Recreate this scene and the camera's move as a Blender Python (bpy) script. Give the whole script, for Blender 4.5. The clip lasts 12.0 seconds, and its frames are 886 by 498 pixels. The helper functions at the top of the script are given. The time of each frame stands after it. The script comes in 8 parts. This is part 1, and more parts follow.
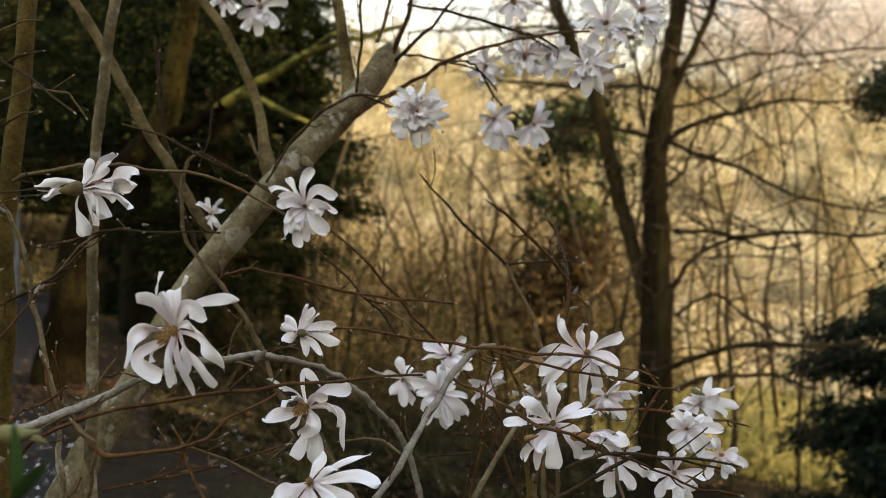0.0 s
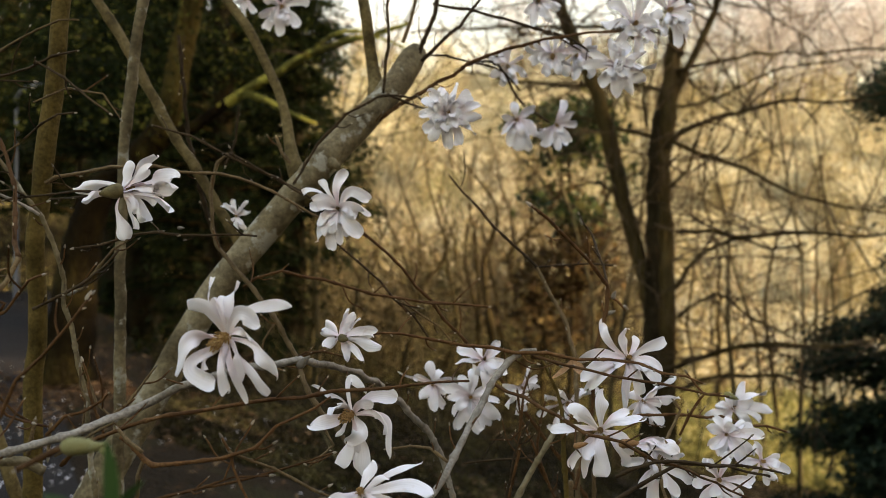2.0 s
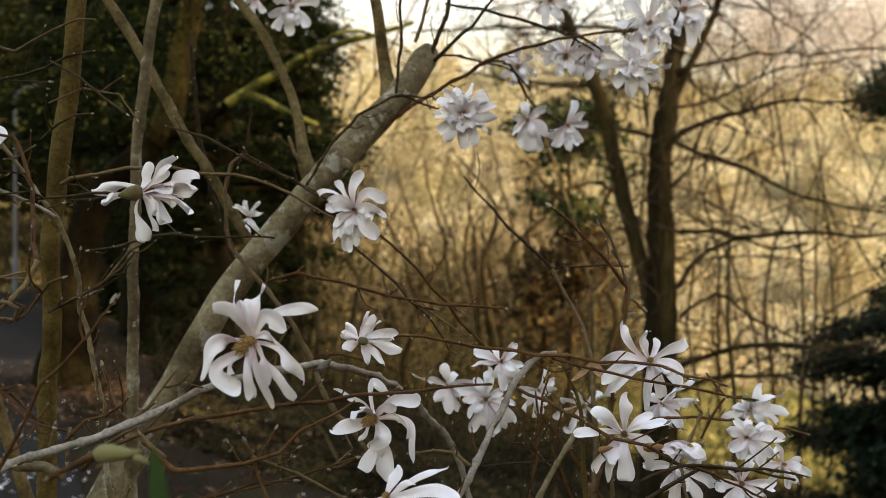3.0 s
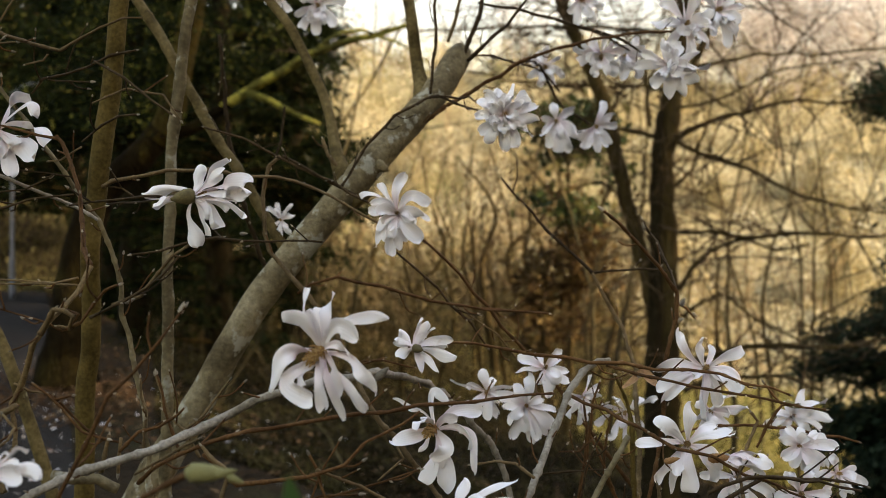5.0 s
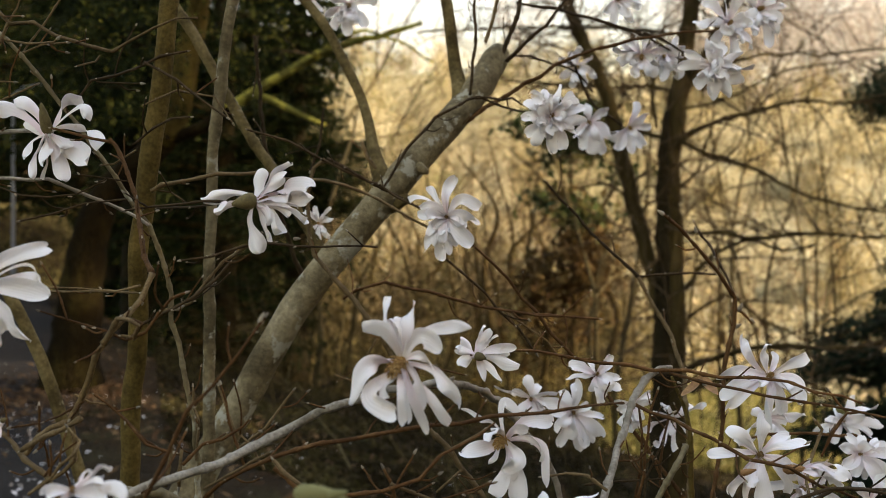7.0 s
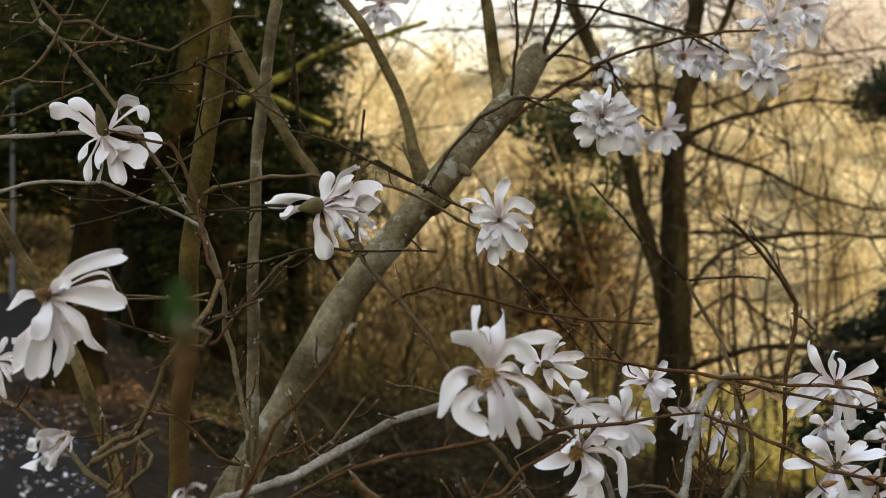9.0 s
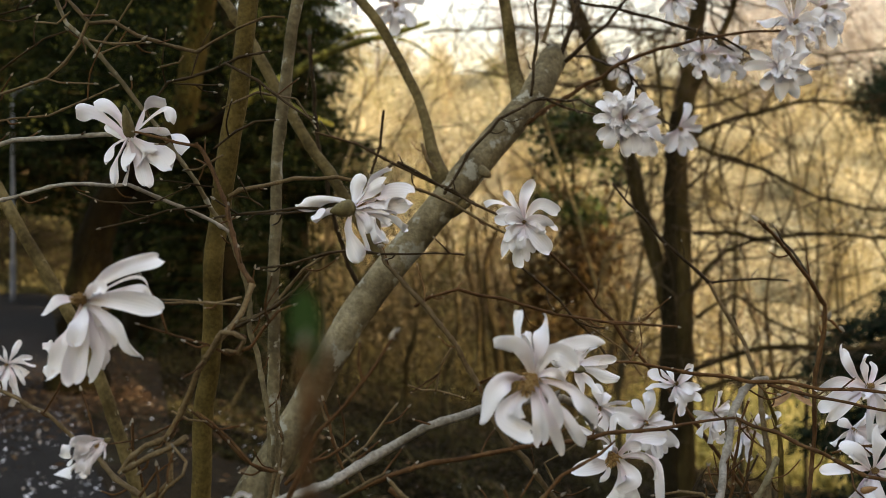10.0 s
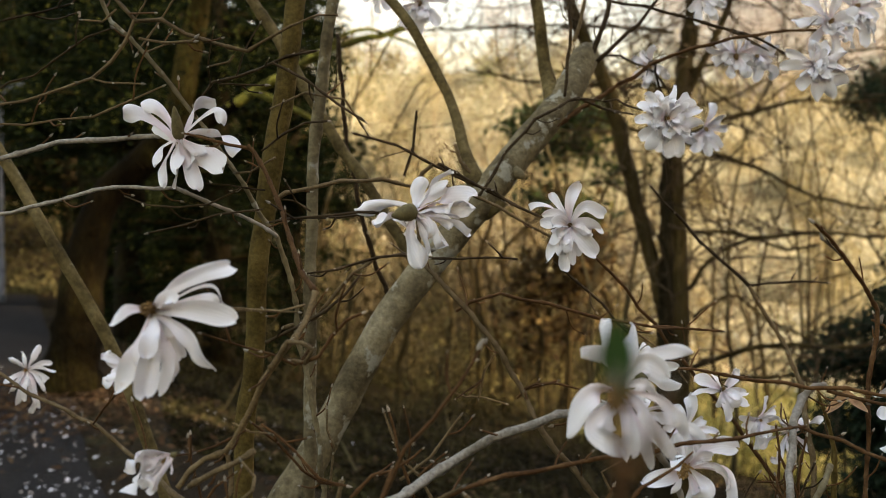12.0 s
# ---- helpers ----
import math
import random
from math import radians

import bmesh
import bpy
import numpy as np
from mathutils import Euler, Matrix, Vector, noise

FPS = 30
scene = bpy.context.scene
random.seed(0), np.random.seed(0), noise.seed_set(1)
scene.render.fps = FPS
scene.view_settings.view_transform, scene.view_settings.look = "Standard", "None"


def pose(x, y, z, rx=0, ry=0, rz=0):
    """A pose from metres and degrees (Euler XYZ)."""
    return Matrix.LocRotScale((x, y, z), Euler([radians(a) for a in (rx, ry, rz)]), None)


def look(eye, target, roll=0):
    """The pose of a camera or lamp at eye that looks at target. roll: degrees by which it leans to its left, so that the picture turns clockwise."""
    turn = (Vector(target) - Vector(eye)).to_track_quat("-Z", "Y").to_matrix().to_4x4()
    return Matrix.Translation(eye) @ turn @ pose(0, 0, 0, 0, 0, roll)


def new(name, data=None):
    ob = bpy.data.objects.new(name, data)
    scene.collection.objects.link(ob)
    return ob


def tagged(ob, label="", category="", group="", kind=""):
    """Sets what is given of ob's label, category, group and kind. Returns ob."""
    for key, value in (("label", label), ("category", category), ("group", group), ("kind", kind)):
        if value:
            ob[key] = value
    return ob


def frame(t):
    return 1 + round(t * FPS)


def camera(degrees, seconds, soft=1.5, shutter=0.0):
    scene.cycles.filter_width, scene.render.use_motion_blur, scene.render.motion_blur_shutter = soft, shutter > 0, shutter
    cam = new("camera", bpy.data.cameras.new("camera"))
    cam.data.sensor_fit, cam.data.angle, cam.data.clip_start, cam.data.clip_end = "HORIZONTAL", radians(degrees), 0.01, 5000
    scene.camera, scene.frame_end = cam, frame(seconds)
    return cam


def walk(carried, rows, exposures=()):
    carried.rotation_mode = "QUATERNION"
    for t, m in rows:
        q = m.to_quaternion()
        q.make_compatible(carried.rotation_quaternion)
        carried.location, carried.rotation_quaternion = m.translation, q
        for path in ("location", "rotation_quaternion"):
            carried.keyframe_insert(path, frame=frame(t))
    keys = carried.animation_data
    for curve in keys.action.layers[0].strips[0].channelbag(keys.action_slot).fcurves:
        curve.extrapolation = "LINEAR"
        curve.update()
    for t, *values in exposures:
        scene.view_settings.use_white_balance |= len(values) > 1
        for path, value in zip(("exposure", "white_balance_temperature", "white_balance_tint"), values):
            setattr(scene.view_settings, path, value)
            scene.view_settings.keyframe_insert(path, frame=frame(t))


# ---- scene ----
cam = camera(54.6, 12.0, soft=0.6)
cam.data.dof.use_dof, cam.data.dof.focus_distance, cam.data.dof.aperture_fstop = True, 1.04, 5.7
METRES, EYE, TILT, LEAN, TURN = 0.45, 1.5, 0.0, 0.0, 0.0
ROWS = [
    (0.0, 0.0, 0.0, 0.0, 0.0, 0.0, -0.0),
    (0.5, -0.0298, 0.0077, 0.0034, -0.02, -0.01, -0.01),
    (1.0, -0.0659, 0.0225, 0.0068, -0.04, -0.03, -0.06),
    (1.5, -0.0966, 0.0311, 0.0087, -0.07, -0.02, -0.04),
    (2.0, -0.1268, 0.0403, 0.0119, -0.13, -0.03, -0.04),
    (2.5, -0.1563, 0.0521, 0.0132, -0.18, -0.03, -0.02),
    (3.0, -0.1894, 0.0645, 0.0164, -0.23, -0.02, 0.01),
    (5.0, -0.3517, 0.1239, 0.0309, -0.51, -0.04, -0.05),
    (5.5, -0.3906, 0.1404, 0.0336, -0.54, -0.02, -0.01),
    (6.0, -0.4342, 0.1556, 0.0364, -0.55, -0.0, 0.01),
    (6.5, -0.474, 0.1675, 0.0401, -0.55, -0.0, 0.03),
    (7.0, -0.5184, 0.184, 0.0438, -0.56, -0.0, 0.05),
    (9.0, -0.6925, 0.2439, 0.0594, -0.71, -0.06, 0.07),
    (9.5, -0.7268, 0.2561, 0.0624, -0.78, -0.06, 0.08),
    (10.0, -0.7711, 0.2714, 0.0654, -0.76, -0.02, 0.11),
    (10.5, -0.8137, 0.287, 0.0698, -0.81, -0.05, 0.1),
    (11.0, -0.8607, 0.3034, 0.0738, -1.02, -0.07, 0.13),
    (11.5, -0.9037, 0.3192, 0.0765, -1.13, -0.06, 0.15),
    (12.0, -0.9389, 0.3321, 0.0796, -1.46, -0.08, 0.22),
]
walk(cam, [(t, pose(0, 0, EYE, TILT, LEAN, TURN) @ pose(METRES * x, METRES * y, METRES * z, 90 + pitch, roll, yaw)) for t, x, y, z, yaw, pitch, roll in ROWS],
     exposures=[(0.0, 1.83, 6270, 29), (12.0, 1.83, 6270, 29)])

# ---- daylight: a low warm sun across the valley, kept off the road by added unseen trees and a mound ----
SUN_AZ, SUN_EL = 108.0, 24.0      # degrees clockwise from +y, degrees above the horizon
world = bpy.data.worlds.new("daylight")
scene.world = world
world.use_nodes = True
wn, wl = world.node_tree.nodes, world.node_tree.links
sky = wn.new("ShaderNodeTexSky")
sky.sky_type, sky.sun_disc = "NISHITA", False
sky.sun_elevation, sky.sun_rotation = radians(SUN_EL), radians(SUN_AZ)
sky.air_density, sky.dust_density, sky.ozone_density = 2.35, 2.4, 0.2
wn["Background"].inputs["Strength"].default_value = 0.15
wl.new(sky.outputs[0], wn["Background"].inputs["Color"])
sun_data = bpy.data.lights.new("sun", "SUN")
sun_data.energy, sun_data.angle, sun_data.color = 2.5, radians(0.6), (1.0, 0.86, 0.54)
sun = new("sun", sun_data)
sa, se = radians(SUN_AZ), radians(SUN_EL)
sun.matrix_world = look((30 * math.sin(sa) * math.cos(se), 30 * math.cos(sa) * math.cos(se), 30 * math.sin(se)), (0, 0, 0))


# ---- materials ----
def surface(name, stops, scale=20.0, rough=0.8, bump=0.3, fine=None, detail=6.0, stretch=(1, 1, 1), patch=None, vary=0.0, spec=0.3):
    """Noise-driven colour ramp with a finer grain, optional pale patches and a change from object to object."""
    m = bpy.data.materials.new(name)
    m.use_nodes = True
    n, l = m.node_tree.nodes, m.node_tree.links
    p = n["Principled BSDF"]
    p.inputs["Roughness"].default_value = rough
    p.inputs["Specular IOR Level"].default_value = spec
    tc, mp = n.new("ShaderNodeTexCoord"), n.new("ShaderNodeMapping")
    mp.inputs["Scale"].default_value = stretch
    l.new(tc.outputs["Object"], mp.inputs["Vector"])
    a = n.new("ShaderNodeTexNoise")
    a.inputs["Scale"].default_value, a.inputs["Detail"].default_value, a.inputs["Roughness"].default_value = scale, detail, 0.65
    l.new(mp.outputs[0], a.inputs["Vector"])
    ramp = n.new("ShaderNodeValToRGB")
    els = ramp.color_ramp.elements
    for i, (at, col) in enumerate(stops):
        e = els[i] if i < 2 else els.new(at)
        e.position, e.color = at, (*col, 1)
    l.new(a.outputs["Fac"], ramp.inputs["Fac"])
    colour = ramp.outputs["Color"]
    b = n.new("ShaderNodeTexNoise")
    b.inputs["Scale"].default_value, b.inputs["Detail"].default_value = fine or scale * 9, 4.0
    l.new(mp.outputs[0], b.inputs["Vector"])
    grain = n.new("ShaderNodeMapRange")
    grain.inputs["From Min"].default_value, grain.inputs["From Max"].default_value = 0.3, 0.7
    grain.inputs["To Min"].default_value, grain.inputs["To Max"].default_value = 0.72, 1.25
    l.new(b.outputs["Fac"], grain.inputs["Value"])
    mul = n.new("ShaderNodeVectorMath")
    mul.operation = "SCALE"
    l.new(colour, mul.inputs[0])
    l.new(grain.outputs[0], mul.inputs["Scale"])
    colour = mul.outputs[0]
    if patch:
        col, pscale, edge = patch
        v = n.new("ShaderNodeTexNoise")
        v.inputs["Scale"].default_value, v.inputs["Detail"].default_value, v.inputs["Roughness"].default_value = pscale, 5.0, 0.6
        l.new(tc.outputs["Object"], v.inputs["Vector"])
        r2 = n.new("ShaderNodeMapRange")
        r2.inputs["From Min"].default_value, r2.inputs["From Max"].default_value = edge, edge + 0.06
        l.new(v.outputs["Fac"], r2.inputs["Value"])
        mix = n.new("ShaderNodeMix")
        mix.data_type = "RGBA"
        l.new(r2.outputs[0], mix.inputs["Factor"])
        l.new(colour, mix.inputs["A"])
        mix.inputs["B"].default_value = (*col, 1)
        colour = mix.outputs["Result"]
    if vary:
        oi, hs = n.new("ShaderNodeObjectInfo"), n.new("ShaderNodeHueSaturation")
        mr = n.new("ShaderNodeMapRange")
        mr.inputs["To Min"].default_value, mr.inputs["To Max"].default_value = 1 - vary, 1 + vary
        l.new(oi.outputs["Random"], mr.inputs["Value"])
        l.new(mr.outputs[0], hs.inputs["Value"])
        l.new(colour, hs.inputs["Color"])
        colour = hs.outputs["Color"]
    l.new(colour, p.inputs["Base Color"])
    if bump:
        bp = n.new("ShaderNodeBump")
        bp.inputs["Strength"].default_value, bp.inputs["Distance"].default_value = bump, 0.25 / scale
        l.new(b.outputs["Fac"], bp.inputs["Height"])
        l.new(bp.outputs[0], p.inputs["Normal"])
    return m


def foliage(name, stops, light=0.3, rough=0.6, spec=0.06, drift=0.0):
    """Thin leaves: a colour for each island, part of the light passing through."""
    m = bpy.data.materials.new(name)
    m.use_nodes = True
    n, l = m.node_tree.nodes, m.node_tree.links
    p, out = n["Principled BSDF"], n["Material Output"]
    p.inputs["Roughness"].default_value = rough
    p.inputs["Specular IOR Level"].default_value = spec
    g, ramp = n.new("ShaderNodeNewGeometry"), n.new("ShaderNodeValToRGB")
    for i, (at, col) in enumerate(stops):
        e = ramp.color_ramp.elements[i] if i < 2 else ramp.color_ramp.elements.new(at)
        e.position, e.color = at, (*col, 1)
    pick = g.outputs["Random Per Island"]
    if drift:
        tc, big, span, add = n.new("ShaderNodeTexCoord"), n.new("ShaderNodeTexNoise"), n.new("ShaderNodeMapRange"), n.new("ShaderNodeMath")
        big.inputs["Scale"].default_value, big.inputs["Detail"].default_value = drift, 4.0
        l.new(tc.outputs["Object"], big.inputs["Vector"])
        span.inputs["From Min"].default_value, span.inputs["From Max"].default_value = 0.34, 0.66
        span.inputs["To Min"].default_value, span.inputs["To Max"].default_value = -0.5, 0.5
        span.clamp = True
        l.new(big.outputs["Fac"], span.inputs["Value"])
        l.new(span.outputs[0], add.inputs[0])
        l.new(pick, add.inputs[1])
        add.use_clamp = True
        pick = add.outputs[0]
    l.new(pick, ramp.inputs["Fac"])
    l.new(ramp.outputs[0], p.inputs["Base Color"])
    t, mix = n.new("ShaderNodeBsdfTranslucent"), n.new("ShaderNodeMixShader")
    l.new(ramp.outputs[0], t.inputs["Color"])
    mix.inputs["Fac"].default_value = light
    l.new(p.outputs[0], mix.inputs[1])
    l.new(t.outputs[0], mix.inputs[2])
    l.new(mix.outputs[0], out.inputs["Surface"])
    return m


def petal_material():
    """White tepals: a pink flush near the base and along the midrib, fine long veins, thin enough to glow."""
    m = bpy.data.materials.new("white_petal")
    m.use_nodes = True
    n, l = m.node_tree.nodes, m.node_tree.links
    p, out = n["Principled BSDF"], n["Material Output"]
    p.inputs["Roughness"].default_value = 0.5
    p.inputs["Specular IOR Level"].default_value = 0.3
    uv, sep = n.new("ShaderNodeUVMap"), n.new("ShaderNodeSeparateXYZ")
    l.new(uv.outputs[0], sep.inputs[0])
    oi = n.new("ShaderNodeObjectInfo")
    along = n.new("ShaderNodeMapRange")
    along.inputs["From Min"].default_value, along.inputs["From Max"].default_value = 0.0, 0.75
    along.inputs["To Min"].default_value, along.inputs["To Max"].default_value = 0.6, 0.02
    l.new(sep.outputs["X"], along.inputs["Value"])
    amount = n.new("ShaderNodeMath")
    amount.operation = "MULTIPLY"
    l.new(along.outputs[0], amount.inputs[0])
    l.new(oi.outputs["Random"], amount.inputs[1])
    mix = n.new("ShaderNodeMix")
    mix.data_type = "RGBA"
    mix.inputs["A"].default_value, mix.inputs["B"].default_value = (0.910, 0.880, 0.845, 1), (0.74, 0.50, 0.53, 1)
    l.new(amount.outputs[0], mix.inputs["Factor"])
    spots, worn = n.new("ShaderNodeTexNoise"), n.new("ShaderNodeMapRange")
    spots.inputs["Scale"].default_value, spots.inputs["Detail"].default_value = 55.0, 4.0
    tc = n.new("ShaderNodeTexCoord")
    l.new(tc.outputs["Object"], spots.inputs["Vector"])
    worn.inputs["From Min"].default_value, worn.inputs["From Max"].default_value = 0.66, 0.8
    worn.inputs["To Max"].default_value = 0.55
    l.new(spots.outputs["Fac"], worn.inputs["Value"])
    mix2 = n.new("ShaderNodeMix")
    mix2.data_type = "RGBA"
    mix2.inputs["B"].default_value = (0.55, 0.40, 0.26, 1)
    l.new(worn.outputs[0], mix2.inputs["Factor"])
    l.new(mix.outputs["Result"], mix2.inputs["A"])
    l.new(mix2.outputs["Result"], p.inputs["Base Color"])
    wave = n.new("ShaderNodeTexWave")
    wave.bands_direction = "Y"
    wave.inputs["Scale"].default_value, wave.inputs["Distortion"].default_value = 2.2, 6.0
    l.new(uv.outputs[0], wave.inputs["Vector"])
    bp = n.new("ShaderNodeBump")
    bp.inputs["Strength"].default_value, bp.inputs["Distance"].default_value = 0.2, 0.001
    l.new(wave.outputs["Fac"], bp.inputs["Height"])
    l.new(bp.outputs[0], p.inputs["Normal"])
    t, ms = n.new("ShaderNodeBsdfTranslucent"), n.new("ShaderNodeMixShader")
    l.new(mix2.outputs["Result"], t.inputs["Color"])
    ms.inputs["Fac"].default_value = 0.24
    l.new(p.outputs[0], ms.inputs[1])
    l.new(t.outputs[0], ms.inputs[2])
    l.new(ms.outputs[0], out.inputs["Surface"])
    return m


MATS = {
    "bark": surface("magnolia_bark", [(0.36, (0.082, 0.063, 0.030)), (0.5, (0.165, 0.131, 0.066)), (0.68, (0.255, 0.212, 0.118))], 13, 0.85, 0.25, fine=120, patch=((0.30, 0.28, 0.20), 24, 0.565), vary=0.12, spec=0.08),
    "palebark": surface("pale_grey_bark", [(0.3, (0.15, 0.125, 0.085)), (0.5, (0.27, 0.235, 0.175)), (0.75, (0.38, 0.345, 0.27))], 30, 0.85, 0.25, fine=260, vary=0.08, spec=0.08),
    "bark2": surface("brown_bark", [(0.3, (0.060, 0.041, 0.010)), (0.55, (0.118, 0.083, 0.021)), (0.75, (0.180, 0.130, 0.036))], 24, 0.85, 0.25, fine=200, patch=((0.21, 0.17, 0.08), 30, 0.70), vary=0.12, spec=0.08),
    "limbbark": surface("olive_brown_limb_bark", [(0.36, (0.055, 0.039, 0.013)), (0.5, (0.120, 0.088, 0.031)), (0.68, (0.190, 0.145, 0.060))], 16, 0.85, 0.25, fine=140, patch=((0.23, 0.195, 0.11), 26, 0.64), vary=0.12, spec=0.08),
    "redbark": surface("red_brown_twig_bark", [(0.3, (0.046, 0.021, 0.007)), (0.6, (0.105, 0.054, 0.019)), (0.80, (0.19, 0.116, 0.050))], 60, 0.7, 0.3, fine=500, vary=0.3, spec=0.06),
    "twigbark": surface("dark_twig_bark", [(0.3, (0.024, 0.015, 0.006)), (0.6, (0.054, 0.036, 0.017)), (0.78, (0.12, 0.085, 0.046))], 60, 0.7, 0.3, fine=500, vary=0.3, spec=0.06),
    "shoot": surface("tan_shoot_bark", [(0.3, (0.078, 0.051, 0.021)), (0.6, (0.155, 0.108, 0.050)), (0.78, (0.25, 0.195, 0.108))], 60, 0.7, 0.3, fine=500, vary=0.25, spec=0.06),
    "darkbark": surface("dark_tree_bark", [(0.3, (0.021, 0.014, 0.005)), (0.55, (0.057, 0.041, 0.012)), (0.8, (0.12, 0.088, 0.028))], 4, 0.9, 0.8, fine=30, stretch=(1, 1, 0.25), spec=0.08),
    # shade is put into this bark's colour, for conifer trunks and one stem
    "shadebark": surface("shade_dark_bark", [(0.3, (0.012, 0.009, 0.004)), (0.6, (0.026, 0.020, 0.009)), (0.8, (0.046, 0.040, 0.014))], 4, 0.9, 0.8, fine=30, stretch=(1, 1, 0.3), spec=0.04),
    "mossbark": surface("mossy_bark", [(0.3, (0.045, 0.036, 0.012)), (0.5, (0.125, 0.116, 0.024)), (0.72, (0.22, 0.22, 0.042))], 3, 0.95, 0.8, fine=35, spec=0.05, patch=((0.38, 0.34, 0.055), 4, 0.48)),
    # mossy bark with the shade of the lower trunk put into its colour
    "shademoss": surface("shaded_mossy_bark", [(0.35, (0.006, 0.004, 0.0015)), (0.55, (0.016, 0.011, 0.0035)), (0.75, (0.046, 0.036, 0.008))], 3, 0.95, 0.8, fine=35, stretch=(1, 1, 0.4), spec=0.04),
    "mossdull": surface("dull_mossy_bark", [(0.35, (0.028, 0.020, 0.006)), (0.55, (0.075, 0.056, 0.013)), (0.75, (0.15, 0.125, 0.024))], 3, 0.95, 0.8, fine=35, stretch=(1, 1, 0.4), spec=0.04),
    "bud": surface("felted_bud", [(0.3, (0.15, 0.12, 0.075)), (0.7, (0.34, 0.295, 0.21))], 300, 0.9, 0.6, vary=0.45),
    "calyx": surface("green_calyx", [(0.3, (0.075, 0.057, 0.018)), (0.7, (0.165, 0.130, 0.046))], 150, 0.8, 0.5, vary=0.2),
    "budgreen": surface("green_bud", [(0.3, (0.13, 0.12, 0.035)), (0.7, (0.29, 0.27, 0.10))], 150, 0.8, 0.4, vary=0.2),
    "stamen": surface("golden_stamens", [(0.3, (0.16, 0.075, 0.022)), (0.55, (0.34, 0.21, 0.065)), (0.75, (0.50, 0.38, 0.17))], 320, 0.7, 0.6, vary=0.3),
    "petal": petal_material(),
    "dry": surface("dry_leaf", [(0.3, (0.16, 0.070, 0.02)), (0.7, (0.40, 0.22, 0.075))], 80, 0.7, 0.4, vary=0.3),
    "soil": surface("leaf_litter_ground", [(0.28, (0.016, 0.012, 0.006)), (0.5, (0.036, 0.025, 0.012)), (0.72, (0.050, 0.050, 0.017))], 0.9, 0.95, 0.9, fine=22, detail=10, spec=0.08),
    "asphalt": surface("asphalt", [(0.3, (0.014, 0.0122, 0.0098)), (0.7, (0.026, 0.0228, 0.0185))], 1.1, 0.85, 0.5, fine=90, detail=8, spec=0.12),
    "drygrass": surface("dry_hillside_grass", [(0.3, (0.19, 0.16, 0.08)), (0.5, (0.36, 0.315, 0.165)), (0.7, (0.47, 0.425, 0.24))], 0.1, 0.95, 0.6, fine=6, detail=10, spec=0.05),
    "steel": surface("grey_painted_steel", [(0.3, (0.13, 0.135, 0.14)), (0.7, (0.17, 0.175, 0.18))], 6, 0.5, 0.1),
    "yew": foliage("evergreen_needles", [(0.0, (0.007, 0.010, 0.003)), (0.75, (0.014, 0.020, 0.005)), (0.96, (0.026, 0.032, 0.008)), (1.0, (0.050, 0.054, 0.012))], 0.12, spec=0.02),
    "fir": foliage("dark_fir_needles", [(0.0, (0.010, 0.016, 0.010)), (0.7, (0.022, 0.034, 0.018)), (1.0, (0.045, 0.06, 0.03))], 0.1, spec=0.02),
    "holly": foliage("broad_evergreen_leaves", [(0.0, (0.016, 0.028, 0.009)), (0.7, (0.045, 0.068, 0.018)), (1.0, (0.16, 0.14, 0.04))], 0.25, 0.45),
    # straw and rosy are paled so that the far hill looks hazy
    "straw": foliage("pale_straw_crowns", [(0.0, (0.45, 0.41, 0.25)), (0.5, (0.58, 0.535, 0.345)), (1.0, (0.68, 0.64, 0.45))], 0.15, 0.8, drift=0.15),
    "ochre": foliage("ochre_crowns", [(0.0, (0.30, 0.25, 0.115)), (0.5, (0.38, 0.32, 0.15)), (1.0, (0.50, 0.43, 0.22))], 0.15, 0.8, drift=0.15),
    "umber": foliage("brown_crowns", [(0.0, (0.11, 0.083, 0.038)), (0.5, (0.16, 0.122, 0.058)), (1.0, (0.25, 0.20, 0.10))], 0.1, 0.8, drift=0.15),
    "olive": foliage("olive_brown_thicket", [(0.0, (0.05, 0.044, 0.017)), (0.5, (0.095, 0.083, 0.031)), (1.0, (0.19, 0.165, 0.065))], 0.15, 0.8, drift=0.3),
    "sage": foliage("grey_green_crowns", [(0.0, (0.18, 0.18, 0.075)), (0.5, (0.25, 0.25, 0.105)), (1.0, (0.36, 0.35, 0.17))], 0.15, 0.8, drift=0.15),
    "rosy": foliage("haze_pale_twigs", [(0.0, (0.28, 0.235, 0.18)), (0.5, (0.48, 0.425, 0.355)), (1.0, (0.70, 0.65, 0.58))], 0.3, 0.9, drift=0.1),
    "scrub": foliage("golden_scrub", [(0.0, (0.10, 0.075, 0.035)), (0.35, (0.28, 0.22, 0.10)), (0.75, (0.48, 0.40, 0.20)), (1.0, (0.62, 0.54, 0.30))], 0.4, 0.8, drift=0.09),
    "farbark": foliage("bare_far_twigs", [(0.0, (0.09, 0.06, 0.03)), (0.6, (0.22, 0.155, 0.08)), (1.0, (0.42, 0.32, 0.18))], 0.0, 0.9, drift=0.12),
    "limbtwig": foliage("dark_limb_twigs", [(0.0, (0.030, 0.020, 0.010)), (0.6, (0.065, 0.045, 0.022)), (1.0, (0.12, 0.085, 0.045))], 0.0, 0.9),
    "nearbark": foliage("bare_sapling_bark", [(0.0, (0.026, 0.020, 0.009)), (0.6, (0.062, 0.050, 0.021)), (1.0, (0.13, 0.105, 0.048))], 0.0, 0.9),
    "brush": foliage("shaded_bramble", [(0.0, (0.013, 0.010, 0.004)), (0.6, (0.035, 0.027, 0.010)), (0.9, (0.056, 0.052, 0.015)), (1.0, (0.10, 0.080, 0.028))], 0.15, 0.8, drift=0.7),
